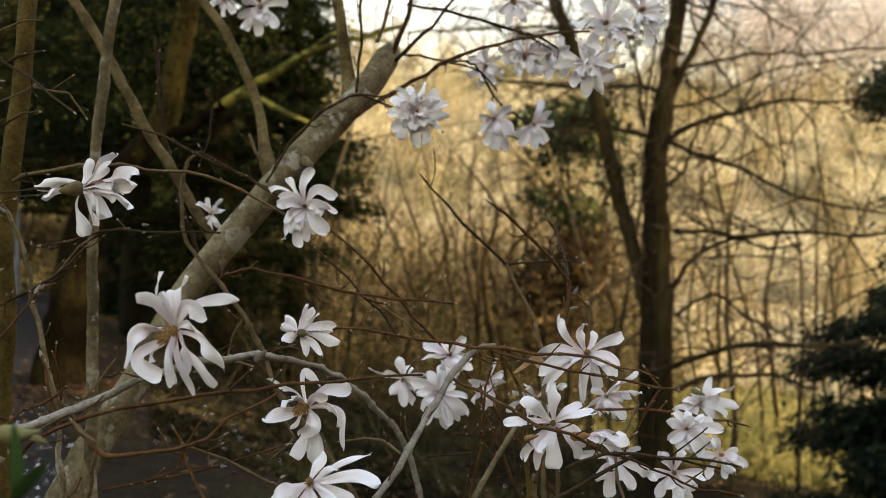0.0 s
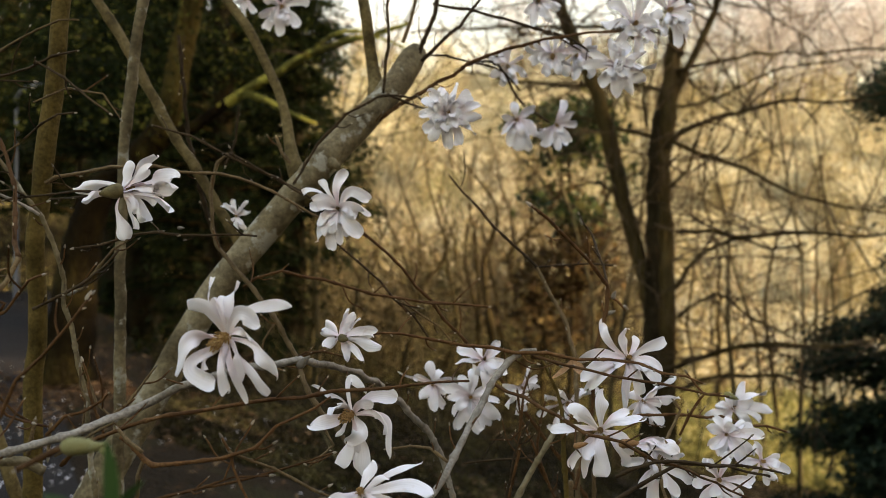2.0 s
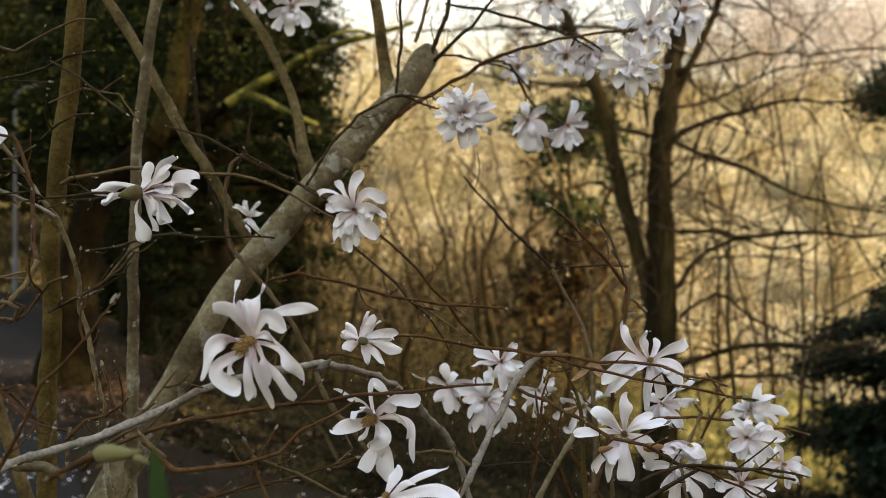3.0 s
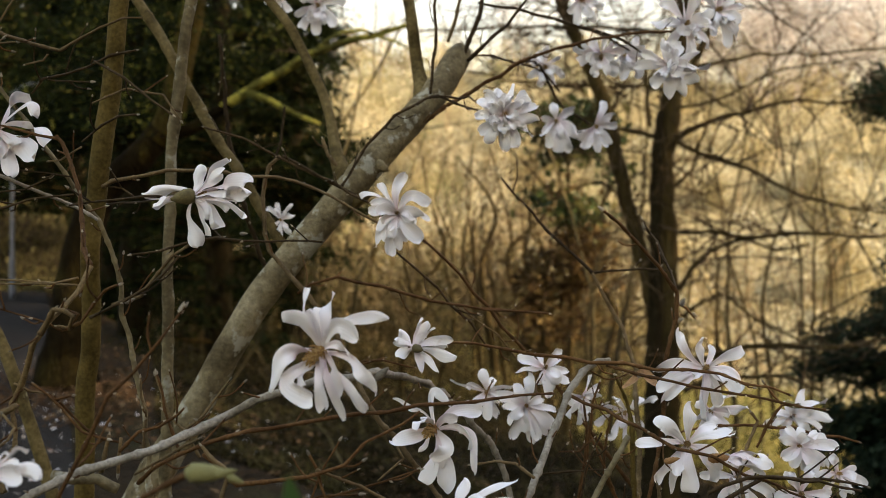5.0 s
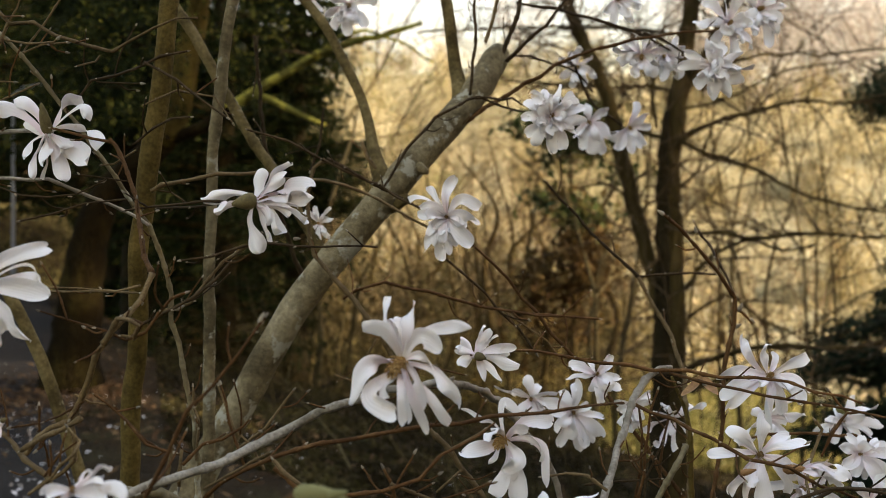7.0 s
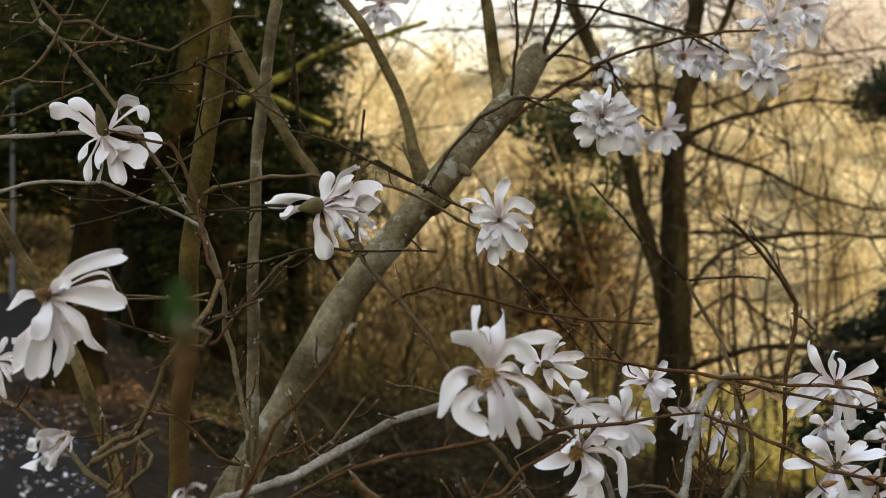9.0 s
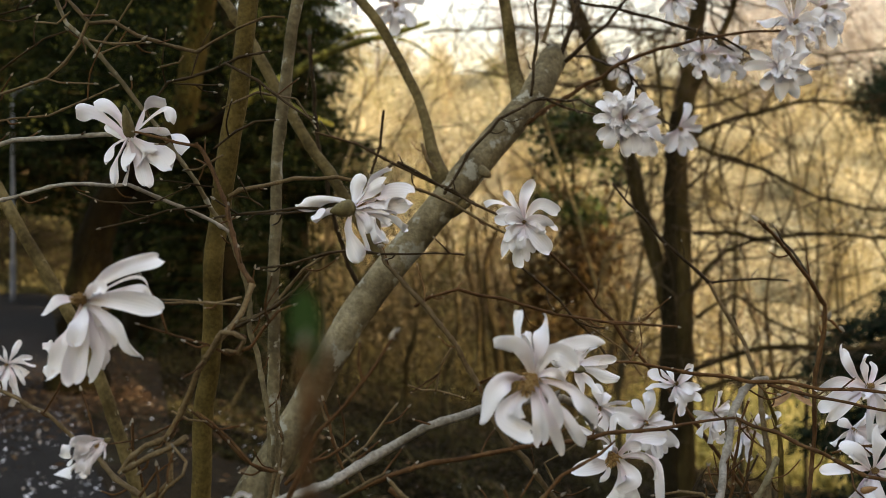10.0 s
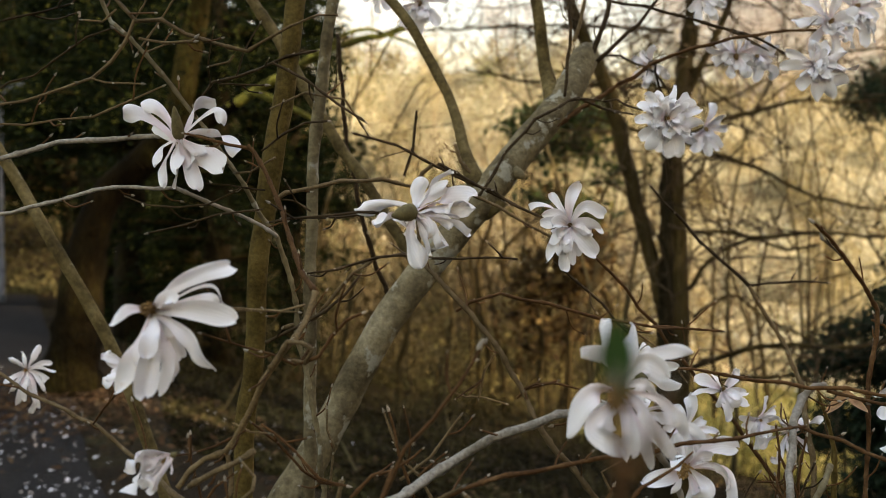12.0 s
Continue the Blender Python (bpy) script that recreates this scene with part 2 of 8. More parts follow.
    "beech": foliage("dead_beech_leaves", [(0.0, (0.036, 0.027, 0.010)), (0.5, (0.105, 0.078, 0.028)), (0.85, (0.20, 0.158, 0.054)), (1.0, (0.34, 0.28, 0.09))], 0.3, 0.8, drift=0.4),
    # the few bright leaf colours stand in for leaves catching the sun
    "oakleaf": foliage("dark_sunflecked_leaves", [(0.0, (0.005, 0.008, 0.003)), (0.66, (0.012, 0.018, 0.005)), (0.86, (0.030, 0.037, 0.008)), (1.0, (0.11, 0.112, 0.022))], 0.25, 0.6, spec=0.02, drift=0.8),
    "copper": foliage("copper_leaves", [(0.0, (0.040, 0.024, 0.009)), (0.6, (0.10, 0.062, 0.021)), (1.0, (0.19, 0.13, 0.042))], 0.3, 0.7),
    "leaf": foliage("green_leaf", [(0.0, (0.025, 0.05, 0.012)), (1.0, (0.04, 0.075, 0.018))], 0.3, 0.4),
    "litter": foliage("fallen_leaves", [(0.0, (0.03, 0.017, 0.007)), (0.6, (0.08, 0.043, 0.018)), (1.0, (0.17, 0.11, 0.05))], 0.1, 0.8),
    "fallen": foliage("fallen_petals", [(0.0, (0.35, 0.28, 0.20)), (0.5, (0.66, 0.62, 0.58)), (1.0, (0.80, 0.78, 0.76))], 0.1, 0.7),
    "grass": foliage("meadow_grass", [(0.0, (0.16, 0.16, 0.045)), (0.6, (0.29, 0.27, 0.08)), (1.0, (0.42, 0.37, 0.15))], 0.4, 0.7),
}


# ---- mesh helpers ----
def mesh_of(name, verts, faces, material, smooth=True):
    me = bpy.data.meshes.new(name)
    me.from_pydata([tuple(v) for v in verts], [], faces)
    me.materials.append(material)
    me.update()
    if smooth:
        me.polygons.foreach_set("use_smooth", [True] * len(me.polygons))
    return me


def part(name, me, parent, label=""):
    ob = new(name, me)
    ob.parent = parent
    return tagged(ob, label) if label else ob


def thing(name, label, category, group="", kind=""):
    return tagged(new(name), label, category, group, kind)


def spline(points, step):
    """Points (x, y, z, r) along a smooth curve through the given ones, about step apart."""
    p = np.array(points, float)
    p = np.vstack([2 * p[0] - p[1], p, 2 * p[-1] - p[-2]])
    out = []
    for i in range(1, len(p) - 2):
        k = max(1, int(np.linalg.norm(p[i + 1, :3] - p[i, :3]) / step))
        for s in np.arange(k) / k:
            a, b, c, d = p[i - 1], p[i], p[i + 1], p[i + 2]
            out.append(0.5 * (2 * b + (c - a) * s + (2 * a - 5 * b + 4 * c - d) * s * s + (3 * b - a - 3 * c + d) * s ** 3))
    out.append(p[-2])
    return np.array(out)


def tube(points, sides, wob=0.0, lump=0.0, knots=0.0, rng=None, tip=True):
    """Verts and faces of a round, uneven stem along points (x, y, z, r)."""
    p = points.copy()
    n = len(p)
    rng = rng or random.Random(1)
    ph = [rng.uniform(0, 50) for _ in range(4)]
    run = np.concatenate([[0], np.cumsum(np.linalg.norm(np.diff(p[:, :3], axis=0), axis=1))])
    if wob:
        for k in range(3):
            for f, g in ((35.0, 1.0), (90.0, 0.4)):
                p[1:-1, k] += wob * g * np.sin(run[1:-1] * f + ph[k] * (1 + k) + g * 7)
    rad = p[:, 3].copy()
    if knots:
        gap = knots
        rad *= 1 + (0.38 if knots < 0.05 else 0.13) * np.exp(-(((run + ph[3] * 0.01) % gap - gap / 2) / (gap * 0.085)) ** 2)
    tan = np.gradient(p[:, :3], axis=0)
    tan /= np.linalg.norm(tan, axis=1)[:, None] + 1e-12
    u = np.cross(tan[0], (0.3, 0.9, 0.31))
    u /= np.linalg.norm(u)
    verts, faces = [], []
    for i in range(n):
        u = u - tan[i] * np.dot(u, tan[i])
        u /= np.linalg.norm(u)
        v = np.cross(tan[i], u)
        for j in range(sides):
            a = 2 * math.pi * j / sides
            r = rad[i] * (1 + lump * (noise.noise((p[i, 0] * 24 + math.cos(a), p[i, 1] * 24 + math.sin(a), p[i, 2] * 24)) if lump else 0))
            verts.append(p[i, :3] + r * (math.cos(a) * u + math.sin(a) * v))
        if i:
            o = (i - 1) * sides
            faces += [(o + j, o + (j + 1) % sides, o + sides + (j + 1) % sides, o + sides + j) for j in range(sides)]
    faces.append(tuple(range(sides))[::-1])
    faces.append(tuple(range((n - 1) * sides, n * sides)))
    return verts, faces


def ground_z(x, y):
    """The lie of the land: a road on a shelf, a bank beyond it, a slope to a valley floor and a hillside opposite."""
    d = (x + 2.1) * 0.908 + (y - 5.0) * 0.419
    down = -8.5 * (1 - math.exp(-max(0.0, d - 0.5) * 0.042))
    bank = 3.2 * min(1.0, max(0.0, (-d - 5.2) / 7.0)) ** 1.3
    s = min(1.0, max(0.0, (y - 46) / 100.0))
    hill = 35.0 * s * s * (3 - 2 * s) * (1 + 0.1 * math.sin(x * 0.03 + 1.0)) if y > 46 else 0.0
    side = min(1.0, max(0.0, (abs(x) - 90) / 150.0)) * 25
    rough = 0.05 * noise.noise((x * 0.8, y * 0.8, 0)) + (0.35 * noise.noise((x * 0.11, y * 0.11, 3)) if d > 0.5 or d < -5 else 0) * min(1, abs(d) * 0.1)
    # unseen mound, added to block the low sun from the foreground
    e = ((x - 30) / 26.0) ** 2 + ((y + 14) / 30.0) ** 2
    sun_mound = 25.0 * (1 - e) ** 2 * (1 + e) if e < 1 else 0.0
    ahead, wide = (x + 2.1) * -0.419 + (y - 5.0) * 0.908, min(1.0, max(0.0, 1 - abs(d + 6.5) / 12.0) * 3.0)
    k = min(1.0, max(0.0, (ahead - 27.5) / 5.5)) if y < 60 else 0.0
    bank = max(bank, 3.1 * wide * k * k * (3 - 2 * k))
    flat = 1.0 if -5.0 < d < 0.2 and k == 0 else 0.0
    return down + bank * (1 if y < 60 else 0.0) + hill + side + sun_mound + (0 if flat else rough)


# ---- ground and road ----
def spaced(lo, hi, fine, growth):
    out, step, x = [0.0], fine, 0.0
    while x < hi:
        x += step
        step *= growth
        out.append(x)
    step, x = fine, 0.0
    while x > lo:
        x -= step
        step *= growth
        out.insert(0, x)
    return out


gx, gy = spaced(-900, 900, 0.35, 1.045), spaced(-400, 1500, 0.35, 1.04)
gv = [(x, y, ground_z(x, y)) for y in gy for x in gx]
gf = [(j * len(gx) + i, j * len(gx) + i + 1, (j + 1) * len(gx) + i + 1, (j + 1) * len(gx) + i) for j in range(len(gy) - 1) for i in range(len(gx) - 1)]
ground_mesh = mesh_of("ground", gv, gf, MATS["soil"])
ground_mesh.materials.append(MATS["drygrass"])
ground_mesh.polygons.foreach_set("material_index", [1 if gv[q[0]][1] > 40 + 4 * noise.noise((gv[q[0]][0] * 0.2, gv[q[0]][1] * 0.2, 1)) else 0 for q in gf])
ground = tagged(new("ground", ground_mesh), "brown woodland floor of leaf litter falling to a valley", "ground", kind="structure")

UX, UY, NX, NY = -0.419, 0.908, 0.908, 0.419        # along the road, and across it towards the slope


def road_at(run, over):
    return -2.1 + UX * run + NX * over, 5.0 + UY * run + NY * over


rv, rf = [], []
for i in range(90):
    run = -40 + i * 0.9
    for k, over in enumerate((-0.05, -0.35, -2.3, -4.2, -4.6)):
        edge = 0.07 * noise.noise((run * 1.7, over, 5)) if k in (0, 4) else 0
        x, y = road_at(run, over + edge)
        rv.append((x, y, 0.012 + (0.025 if k in (1, 2, 3) else 0.0) + (0.02 if k == 2 else 0) + max(0, run - 30) ** 2 * 0.004))
    if i:
        o = (i - 1) * 5
        rf += [(o + k + 1, o + k, o + 5 + k, o + 6 + k) for k in range(4)]
road = tagged(new("road", mesh_of("road", rv, rf, MATS["asphalt"])), "narrow dark asphalt lane strewn with fallen petals", "road", kind="structure")


def scatter(name, count, place, size, material, label, seed, flat=0.5):
    """Many small bent leaves or petals as one mesh. place(r) gives a point."""
    r = random.Random(seed)
    verts, faces = [], []
    for _ in range(count):
        c = Vector(place(r))
        s = size * r.uniform(0.6, 1.3)
        q = Euler((r.uniform(-flat, flat), r.uniform(-flat, flat), r.uniform(0, 6.28))).to_matrix()
        o = len(verts)
        w = r.uniform(0.25, 0.45)
        for p in ((-s, 0, 0), (-0.1 * s, w * s, 0.12 * s), (s, 0, 0.05 * s), (0.1 * s, -w * s, 0.12 * s)):
            verts.append(c + q @ Vector(p))
        faces += [(o, o + 1, o + 2, o + 3)]
    return tagged(new(name, mesh_of(name, verts, faces, material, False)), label, "fallen leaves", kind="stuff")


def on_road(r):
    x, y = road_at(r.uniform(-4, 3.6) if r.random() < 0.93 else r.uniform(3, 9), -abs(r.gauss(0, 1.7)))
    return x, y, 0.05


def on_verge(r):
    x, y = road_at(r.uniform(-4, 6), abs(r.gauss(0, 2.2)))
    return x, y, ground_z(x, y) + 0.03


def on_lane_side(r):
    x, y = road_at(r.gauss(4.2, 1.0), 0.6 - abs(r.gauss(0, 1.5)))
    return x, y, max(0.05, ground_z(x, y) + 0.03)


def on_slope(r):
    x, y = road_at(r.uniform(-5, 30), abs(r.gauss(0, 7)) + 0.1)
    return x, y, ground_z(x, y) + 0.03


scatter("fallen_petals", 900, on_road, 0.026, MATS["fallen"], "white fallen magnolia petals lying on the asphalt lane", 3, 0.3)
scatter("verge_petals", 220, on_verge, 0.024, MATS["fallen"], "white fallen magnolia petals on the brown verge", 4, 0.4)
scatter("leaf_drift", 2600, on_lane_side, 0.045, MATS["litter"], "drift of brown leaves lying across the lane's edge", 6, 0.4)
scatter("leaf_litter", 9000, on_slope, 0.05, MATS["litter"], "brown fallen leaves covering the wooded slope", 5, 0.5)


# ---- trees ----
def branching(r, start, way, length, radius, depth, segs, droop=0.0, spread=0.7, kids=4, bend=0.12):
    """Collects tapered segments (a, b, ra, rb) of a bare, forking tree."""
    p, d = Vector(start), Vector(way).normalized()
    n = 5 if depth > 1 else 3
    for i in range(n):
        q = p + d * (length / n)
        ra, rb = radius * (1 - 0.75 * i / n), radius * (1 - 0.75 * (i + 1) / n)
        segs.append((p, q, ra, rb))
        if depth > 0 and i > 0:
            for _ in range(kids if i == n - 1 else max(1, kids - 2)):
                axis = Vector((r.gauss(0, 1), r.gauss(0, 1), r.gauss(0, 0.6) + 0.35))
                nd = (d + axis.normalized() * spread * r.uniform(0.7, 1.4)).normalized()
                branching(r, q, nd, length * r.uniform(0.45, 0.68), rb * 0.62, depth - 1, segs, droop, spread, kids, bend)
        p = q
        d = (d + Vector((r.gauss(0, bend), r.gauss(0, bend), r.gauss(0, 0.08) - droop))).normalized()


def seg_arrays(segs, sides=3):
    a = np.array([s[0][:] for s in segs])
    b = np.array([s[1][:] for s in segs])
    ra, rb = np.array([s[2] for s in segs]), np.array([s[3] for s in segs])
    d = b - a
    d /= np.linalg.norm(d, axis=1)[:, None] + 1e-9
    u = np.cross(d, np.array([0.31, 0.17, 0.93]))
    bad = np.linalg.norm(u, axis=1) < 0.05
    u[bad] = np.cross(d[bad], np.array([1.0, 0, 0]))
    u /= np.linalg.norm(u, axis=1)[:, None]
    v = np.cross(d, u)
    rings = []
    for c, r in ((a, ra), (b, rb)):
        for j in range(sides):
            t = 2 * math.pi * j / sides
            rings.append(c + (math.cos(t) * u + math.sin(t) * v) * r[:, None])
    return np.stack(rings, axis=1)          # segment, 2*sides, 3


def mesh_from_rings(name, rings, sides, material):
    n = len(rings)
    verts = rings.reshape(-1, 3)
    base = np.arange(n)[:, None, None] * (2 * sides)
    quad = np.array([(j, (j + 1) % sides, sides + (j + 1) % sides, sides + j) for j in range(sides)])[None]
    faces = (base + quad).reshape(-1, 4)
    me = bpy.data.meshes.new(name)
    me.vertices.add(len(verts))
    me.vertices.foreach_set("co", verts.astype(np.float32).ravel())
    me.loops.add(faces.size)
    me.loops.foreach_set("vertex_index", faces.astype(np.int32).ravel())
    me.polygons.add(len(faces))
    me.polygons.foreach_set("loop_start", np.arange(0, faces.size, 4, dtype=np.int32))
    me.materials.append(material)
    me.update(calc_edges=True)
    return me


def leaf_quads(name, centres, sizes, rg, material, slim=0.45, hang=None):
    """Bent four-cornered leaves at centres, each turned its own way (hang: a common lean)."""
    n = len(centres)
    d = rg.normal(size=(n, 3))
    if hang is not None:
        d = d * 0.55 + hang
    d /= np.linalg.norm(d, axis=1)[:, None]
    e = np.cross(d, rg.normal(size=(n, 3)))
    e /= np.linalg.norm(e, axis=1)[:, None]
    f = np.cross(d, e)
    s = sizes[:, None]
    quads = np.stack([centres - d * s, centres + e * s * slim + f * s * 0.15, centres + d * s, centres - e * s * slim + f * s * 0.15], axis=1)
    verts = quads.reshape(-1, 3)
    faces = np.arange(4 * n)
    me = bpy.data.meshes.new(name)
    me.vertices.add(4 * n)
    me.vertices.foreach_set("co", verts.astype(np.float32).ravel())
    me.loops.add(4 * n)
    me.loops.foreach_set("vertex_index", faces.astype(np.int32))
    me.polygons.add(n)
    me.polygons.foreach_set("loop_start", np.arange(0, 4 * n, 4, dtype=np.int32))
    me.materials.append(material)
    me.update(calc_edges=True)
    return me


def evergreen(name, label, x, y, height, reach, material, seed, count=16000, low=0.1, slope=1.0, size=0.09, group="", taper=0.75):
    """A conifer: tapered trunk, tiers of drooping limbs, and sprays of needles along each limb."""
    r, rg = random.Random(seed), np.random.default_rng(seed)
    z0 = ground_z(x, y) - 0.1
    tree = thing(name, label, "tree", group)
    tree.location = (x, y, z0)
    v, f = tube(spline([(0, 0, 0, height * 0.022), (0.05, 0.03, height * 0.5, height * 0.014), (0, 0, height, 0.02)], 0.6), 9, lump=0.1, rng=r)
    part("trunk", mesh_of("trunk", v, f, MATS["shadebark"]), tree)
    segs, cs = [], []
    tiers = int(height * 4.2)
    for i in range(tiers):
        h = low + (1 - low) * (i + r.random()) / tiers
        L = reach * ((1 - h) ** taper) * r.uniform(0.65, 1.15) + 0.15
        for _ in range(r.choice((3, 4, 5))):
            a = r.uniform(0, 6.283)
            p = Vector((0, 0, h * height))
            d = Vector((math.cos(a), math.sin(a), 0.25 * slope))
            for k in range(5):
                q = p + d * (L / 5)
                segs.append((p, q, 0.03 * (1 - k / 5) * L ** 0.5 + 0.004, 0.03 * (1 - (k + 1) / 5) * L ** 0.5 + 0.004))
                cs.append((p, q, (k + 1) / 5 * L))
                p, d = q, (d + Vector((r.gauss(0, 0.12), r.gauss(0, 0.12), -0.12 * slope))).normalized()
    tagged(part("branchwork", mesh_from_rings("branchwork", seg_arrays(segs, 4), 4, MATS["darkbark"]), tree), kind="stuff")
    w = np.array([c[2] for c in cs]) + 0.15
    pick = rg.choice(len(cs), count, p=w / w.sum())
    A, B = np.array([c[0][:] for c in cs])[pick], np.array([c[1][:] for c in cs])[pick]
    t = rg.random((count, 1))
    spread = 0.05 + 0.16 * w[pick][:, None] / w.max()
    pts = A + (B - A) * t + rg.normal(size=(count, 3)) * spread * np.array([1, 1, 0.7])
    out = (B - A) / (np.linalg.norm(B - A, axis=1)[:, None] + 1e-9)
    part("crown", leaf_quads("crown", pts, size * rg.uniform(0.5, 1.4, count), rg, material, 0.28, out * 0.9 - np.array([0, 0, 0.35])), tree)
    return tree


def timber(tree, name, kind, points):
    v, f = tube(spline(points, 0.12), 10, wob=0.012, lump=0.15, rng=random.Random(len(points)))
    return part(name, mesh_of(name, v, f, MATS[kind]), tree)


mid_tree = thing("woodland_tree", "bare two-stemmed tree with dark bark and level twiggy limbs", "tree")
mid_tree_limbs = [
    ("trunk", [(2.500, 10.000, -2.180, 0.2200), (2.510, 10.000, -0.863, 0.1800), (2.518, 10.000, -0.205, 0.1580), (2.526, 10.000, 0.453, 0.1460), (2.530, 10.000, 0.848, 0.1400), (2.522, 10.000, 1.309, 0.1350), (2.510, 10.000, 1.770, 0.1280), (2.500, 10.000, 2.428, 0.1200), (2.554, 10.000, 3.021, 0.1218), (2.647, 10.000, 3.679, 0.1053), (2.745, 10.000, 4.403, 0.0922), (2.837, 10.000, 5.457, 0.0790), (2.903, 10.000, 7.037, 0.0395)]),
    # added dark stem standing in for the shaded groove left of the trunk
    ("stem", [(2.340, 9.900, -2.300, 0.1500), (2.345, 9.890, -0.200, 0.1050), (2.370, 9.890, 0.900, 0.0850), (2.380, 9.890, 1.800, 0.0780), (2.385, 9.890, 2.600, 0.0600), (2.440, 9.920, 3.100, 0.0400)]),
    ("trunk", [(2.475, 10.000, 0.453, 0.1185), (2.377, 10.000, 0.848, 0.0988), (2.302, 10.050, 1.242, 0.0926), (2.161, 10.100, 1.773, 0.0864), (1.995, 10.100, 2.438, 0.0864), (1.848, 10.100, 3.069, 0.0864), (1.735, 10.100, 3.435, 0.0798), (1.484, 10.200, 4.058, 0.0739), (1.261, 10.300, 4.626, 0.0678), (0.802, 10.500, 5.654, 0.0484), (0.324, 10.700, 6.931, 0.0282)]),
    ("limb", [(2.607, 10.000, 3.185, 0.0486), (2.745, 9.950, 3.498, 0.0457), (2.952, 9.900, 3.931, 0.0428), (3.090, 9.800, 4.345, 0.0370), (3.261, 9.600, 5.172, 0.0259)]),
    ("limb", [(2.614, 9.900, 2.777, 0.0321), (2.942, 9.800, 2.958, 0.0291), (3.295, 9.700, 3.039, 0.0262), (3.577, 9.600, 3.118, 0.0233), (3.853, 9.500, 3.145, 0.0179), (4.307, 9.400, 3.115, 0.0152), (4.874, 9.300, 3.220, 0.0100)]),
    ("limb", [(2.614, 9.900, 2.745, 0.0321), (2.877, 9.800, 2.590, 0.0265), (3.231, 9.700, 2.464, 0.0236), (3.577, 9.600, 2.277, 0.0207), (3.978, 9.500, 2.069, 0.0179), (4.369, 9.400, 1.970, 0.0152), (4.935, 9.300, 1.843, 0.0100)]),
    ("limb", [(2.614, 9.900, 3.560, 0.0214), (3.071, 9.800, 3.636, 0.0185), (3.551, 9.700, 3.710, 0.0157), (4.020, 9.600, 3.687, 0.0135), (4.478, 9.500, 3.695, 0.0123), (5.050, 9.400, 3.734, 0.0101)]),
    ("limb", [(2.646, 9.900, 3.136, 0.0187), (3.007, 9.800, 3.197, 0.0159), (3.359, 9.700, 3.358, 0.0136), (3.767, 9.600, 3.529, 0.0114), (4.290, 9.500, 3.570, 0.0092)]),
    ("limb", [(2.646, 9.900, 1.702, 0.0267), (3.040, 9.700, 1.685, 0.0262), (3.352, 9.500, 1.631, 0.0256), (3.771, 9.300, 1.690, 0.0226), (4.289, 9.100, 1.638, 0.0172), (4.835, 9.000, 1.684, 0.0121)]),
    ("limb", [(2.646, 9.900, 1.050, 0.0321), (2.845, 9.800, 1.377, 0.0265), (3.104, 9.700, 1.570, 0.0236), (3.324, 9.600, 1.607, 0.0207), (3.602, 9.500, 1.506, 0.0154), (3.936, 9.400, 1.568, 0.0127)]),
    ("limb", [(2.646, 9.900, 0.138, 0.0374), (2.912, 9.700, 0.293, 0.0314), (3.165, 9.500, 0.412, 0.0308), (3.404, 9.300, 0.465, 0.0276), (3.690, 9.100, 0.476, 0.0246), (4.005, 9.000, 0.469, 0.0194), (4.430, 8.900, 0.568, 0.0144)]),
    ("limb", [(2.711, 9.900, -0.123, 0.0321), (2.912, 9.700, 0.038, 0.0262), (3.227, 9.500, 0.099, 0.0231), (3.588, 9.300, 0.129, 0.0201), (3.930, 9.100, 0.008, 0.0147)]),
    ("limb", [(2.475, 10.000, 2.790, 0.0270), (2.234, 10.100, 2.870, 0.0273), (1.853, 10.200, 2.984, 0.0220), (1.532, 10.300, 3.100, 0.0167)]),
    ("limb", [(2.508, 10.000, 3.350, 0.0216), (2.189, 10.200, 3.454, 0.0220), (1.736, 10.300, 3.439, 0.0195), (1.205, 10.400, 3.492, 0.0168), (0.664, 10.500, 3.581, 0.0142), (0.112, 10.600, 3.705, 0.0114)]),
    ("limb", [(2.367, 10.100, 2.936, 0.0218), (2.334, 10.100, 3.235, 0.0218), (2.301, 10.100, 3.501, 0.0191), (2.234, 10.100, 4.033, 0.0164)]),
    ("limb", [(2.533, 10.100, 4.033, 0.0218), (1.988, 10.200, 4.126, 0.0193), (1.329, 10.300, 4.165, 0.0195), (0.664, 10.500, 4.203, 0.0170), (-0.028, 10.700, 4.219, 0.0150), (-0.455, 10.800, 4.209, 0.0117)]),
    ("limb", [(2.168, 10.100, 1.773, 0.0164), (1.988, 10.200, 2.178, 0.0165), (1.719, 10.200, 2.313, 0.0138), (1.532, 10.300, 2.253, 0.0111)]),
    ("limb", [(2.581, 9.900, 2.223, 0.0214), (2.781, 9.800, 2.410, 0.0185), (2.816, 9.700, 2.720, 0.0157), (2.882, 9.600, 2.960, 0.0104)]),
    ("limb", [(2.679, 9.900, 0.724, 0.0214), (3.040, 9.700, 0.996, 0.0183), (3.388, 9.600, 0.748, 0.0155), (3.853, 9.500, 0.506, 0.0128)]),
]
mossy_tree = thing("mossy_tree", "leaning tree with moss-covered trunk and limbs", "tree")
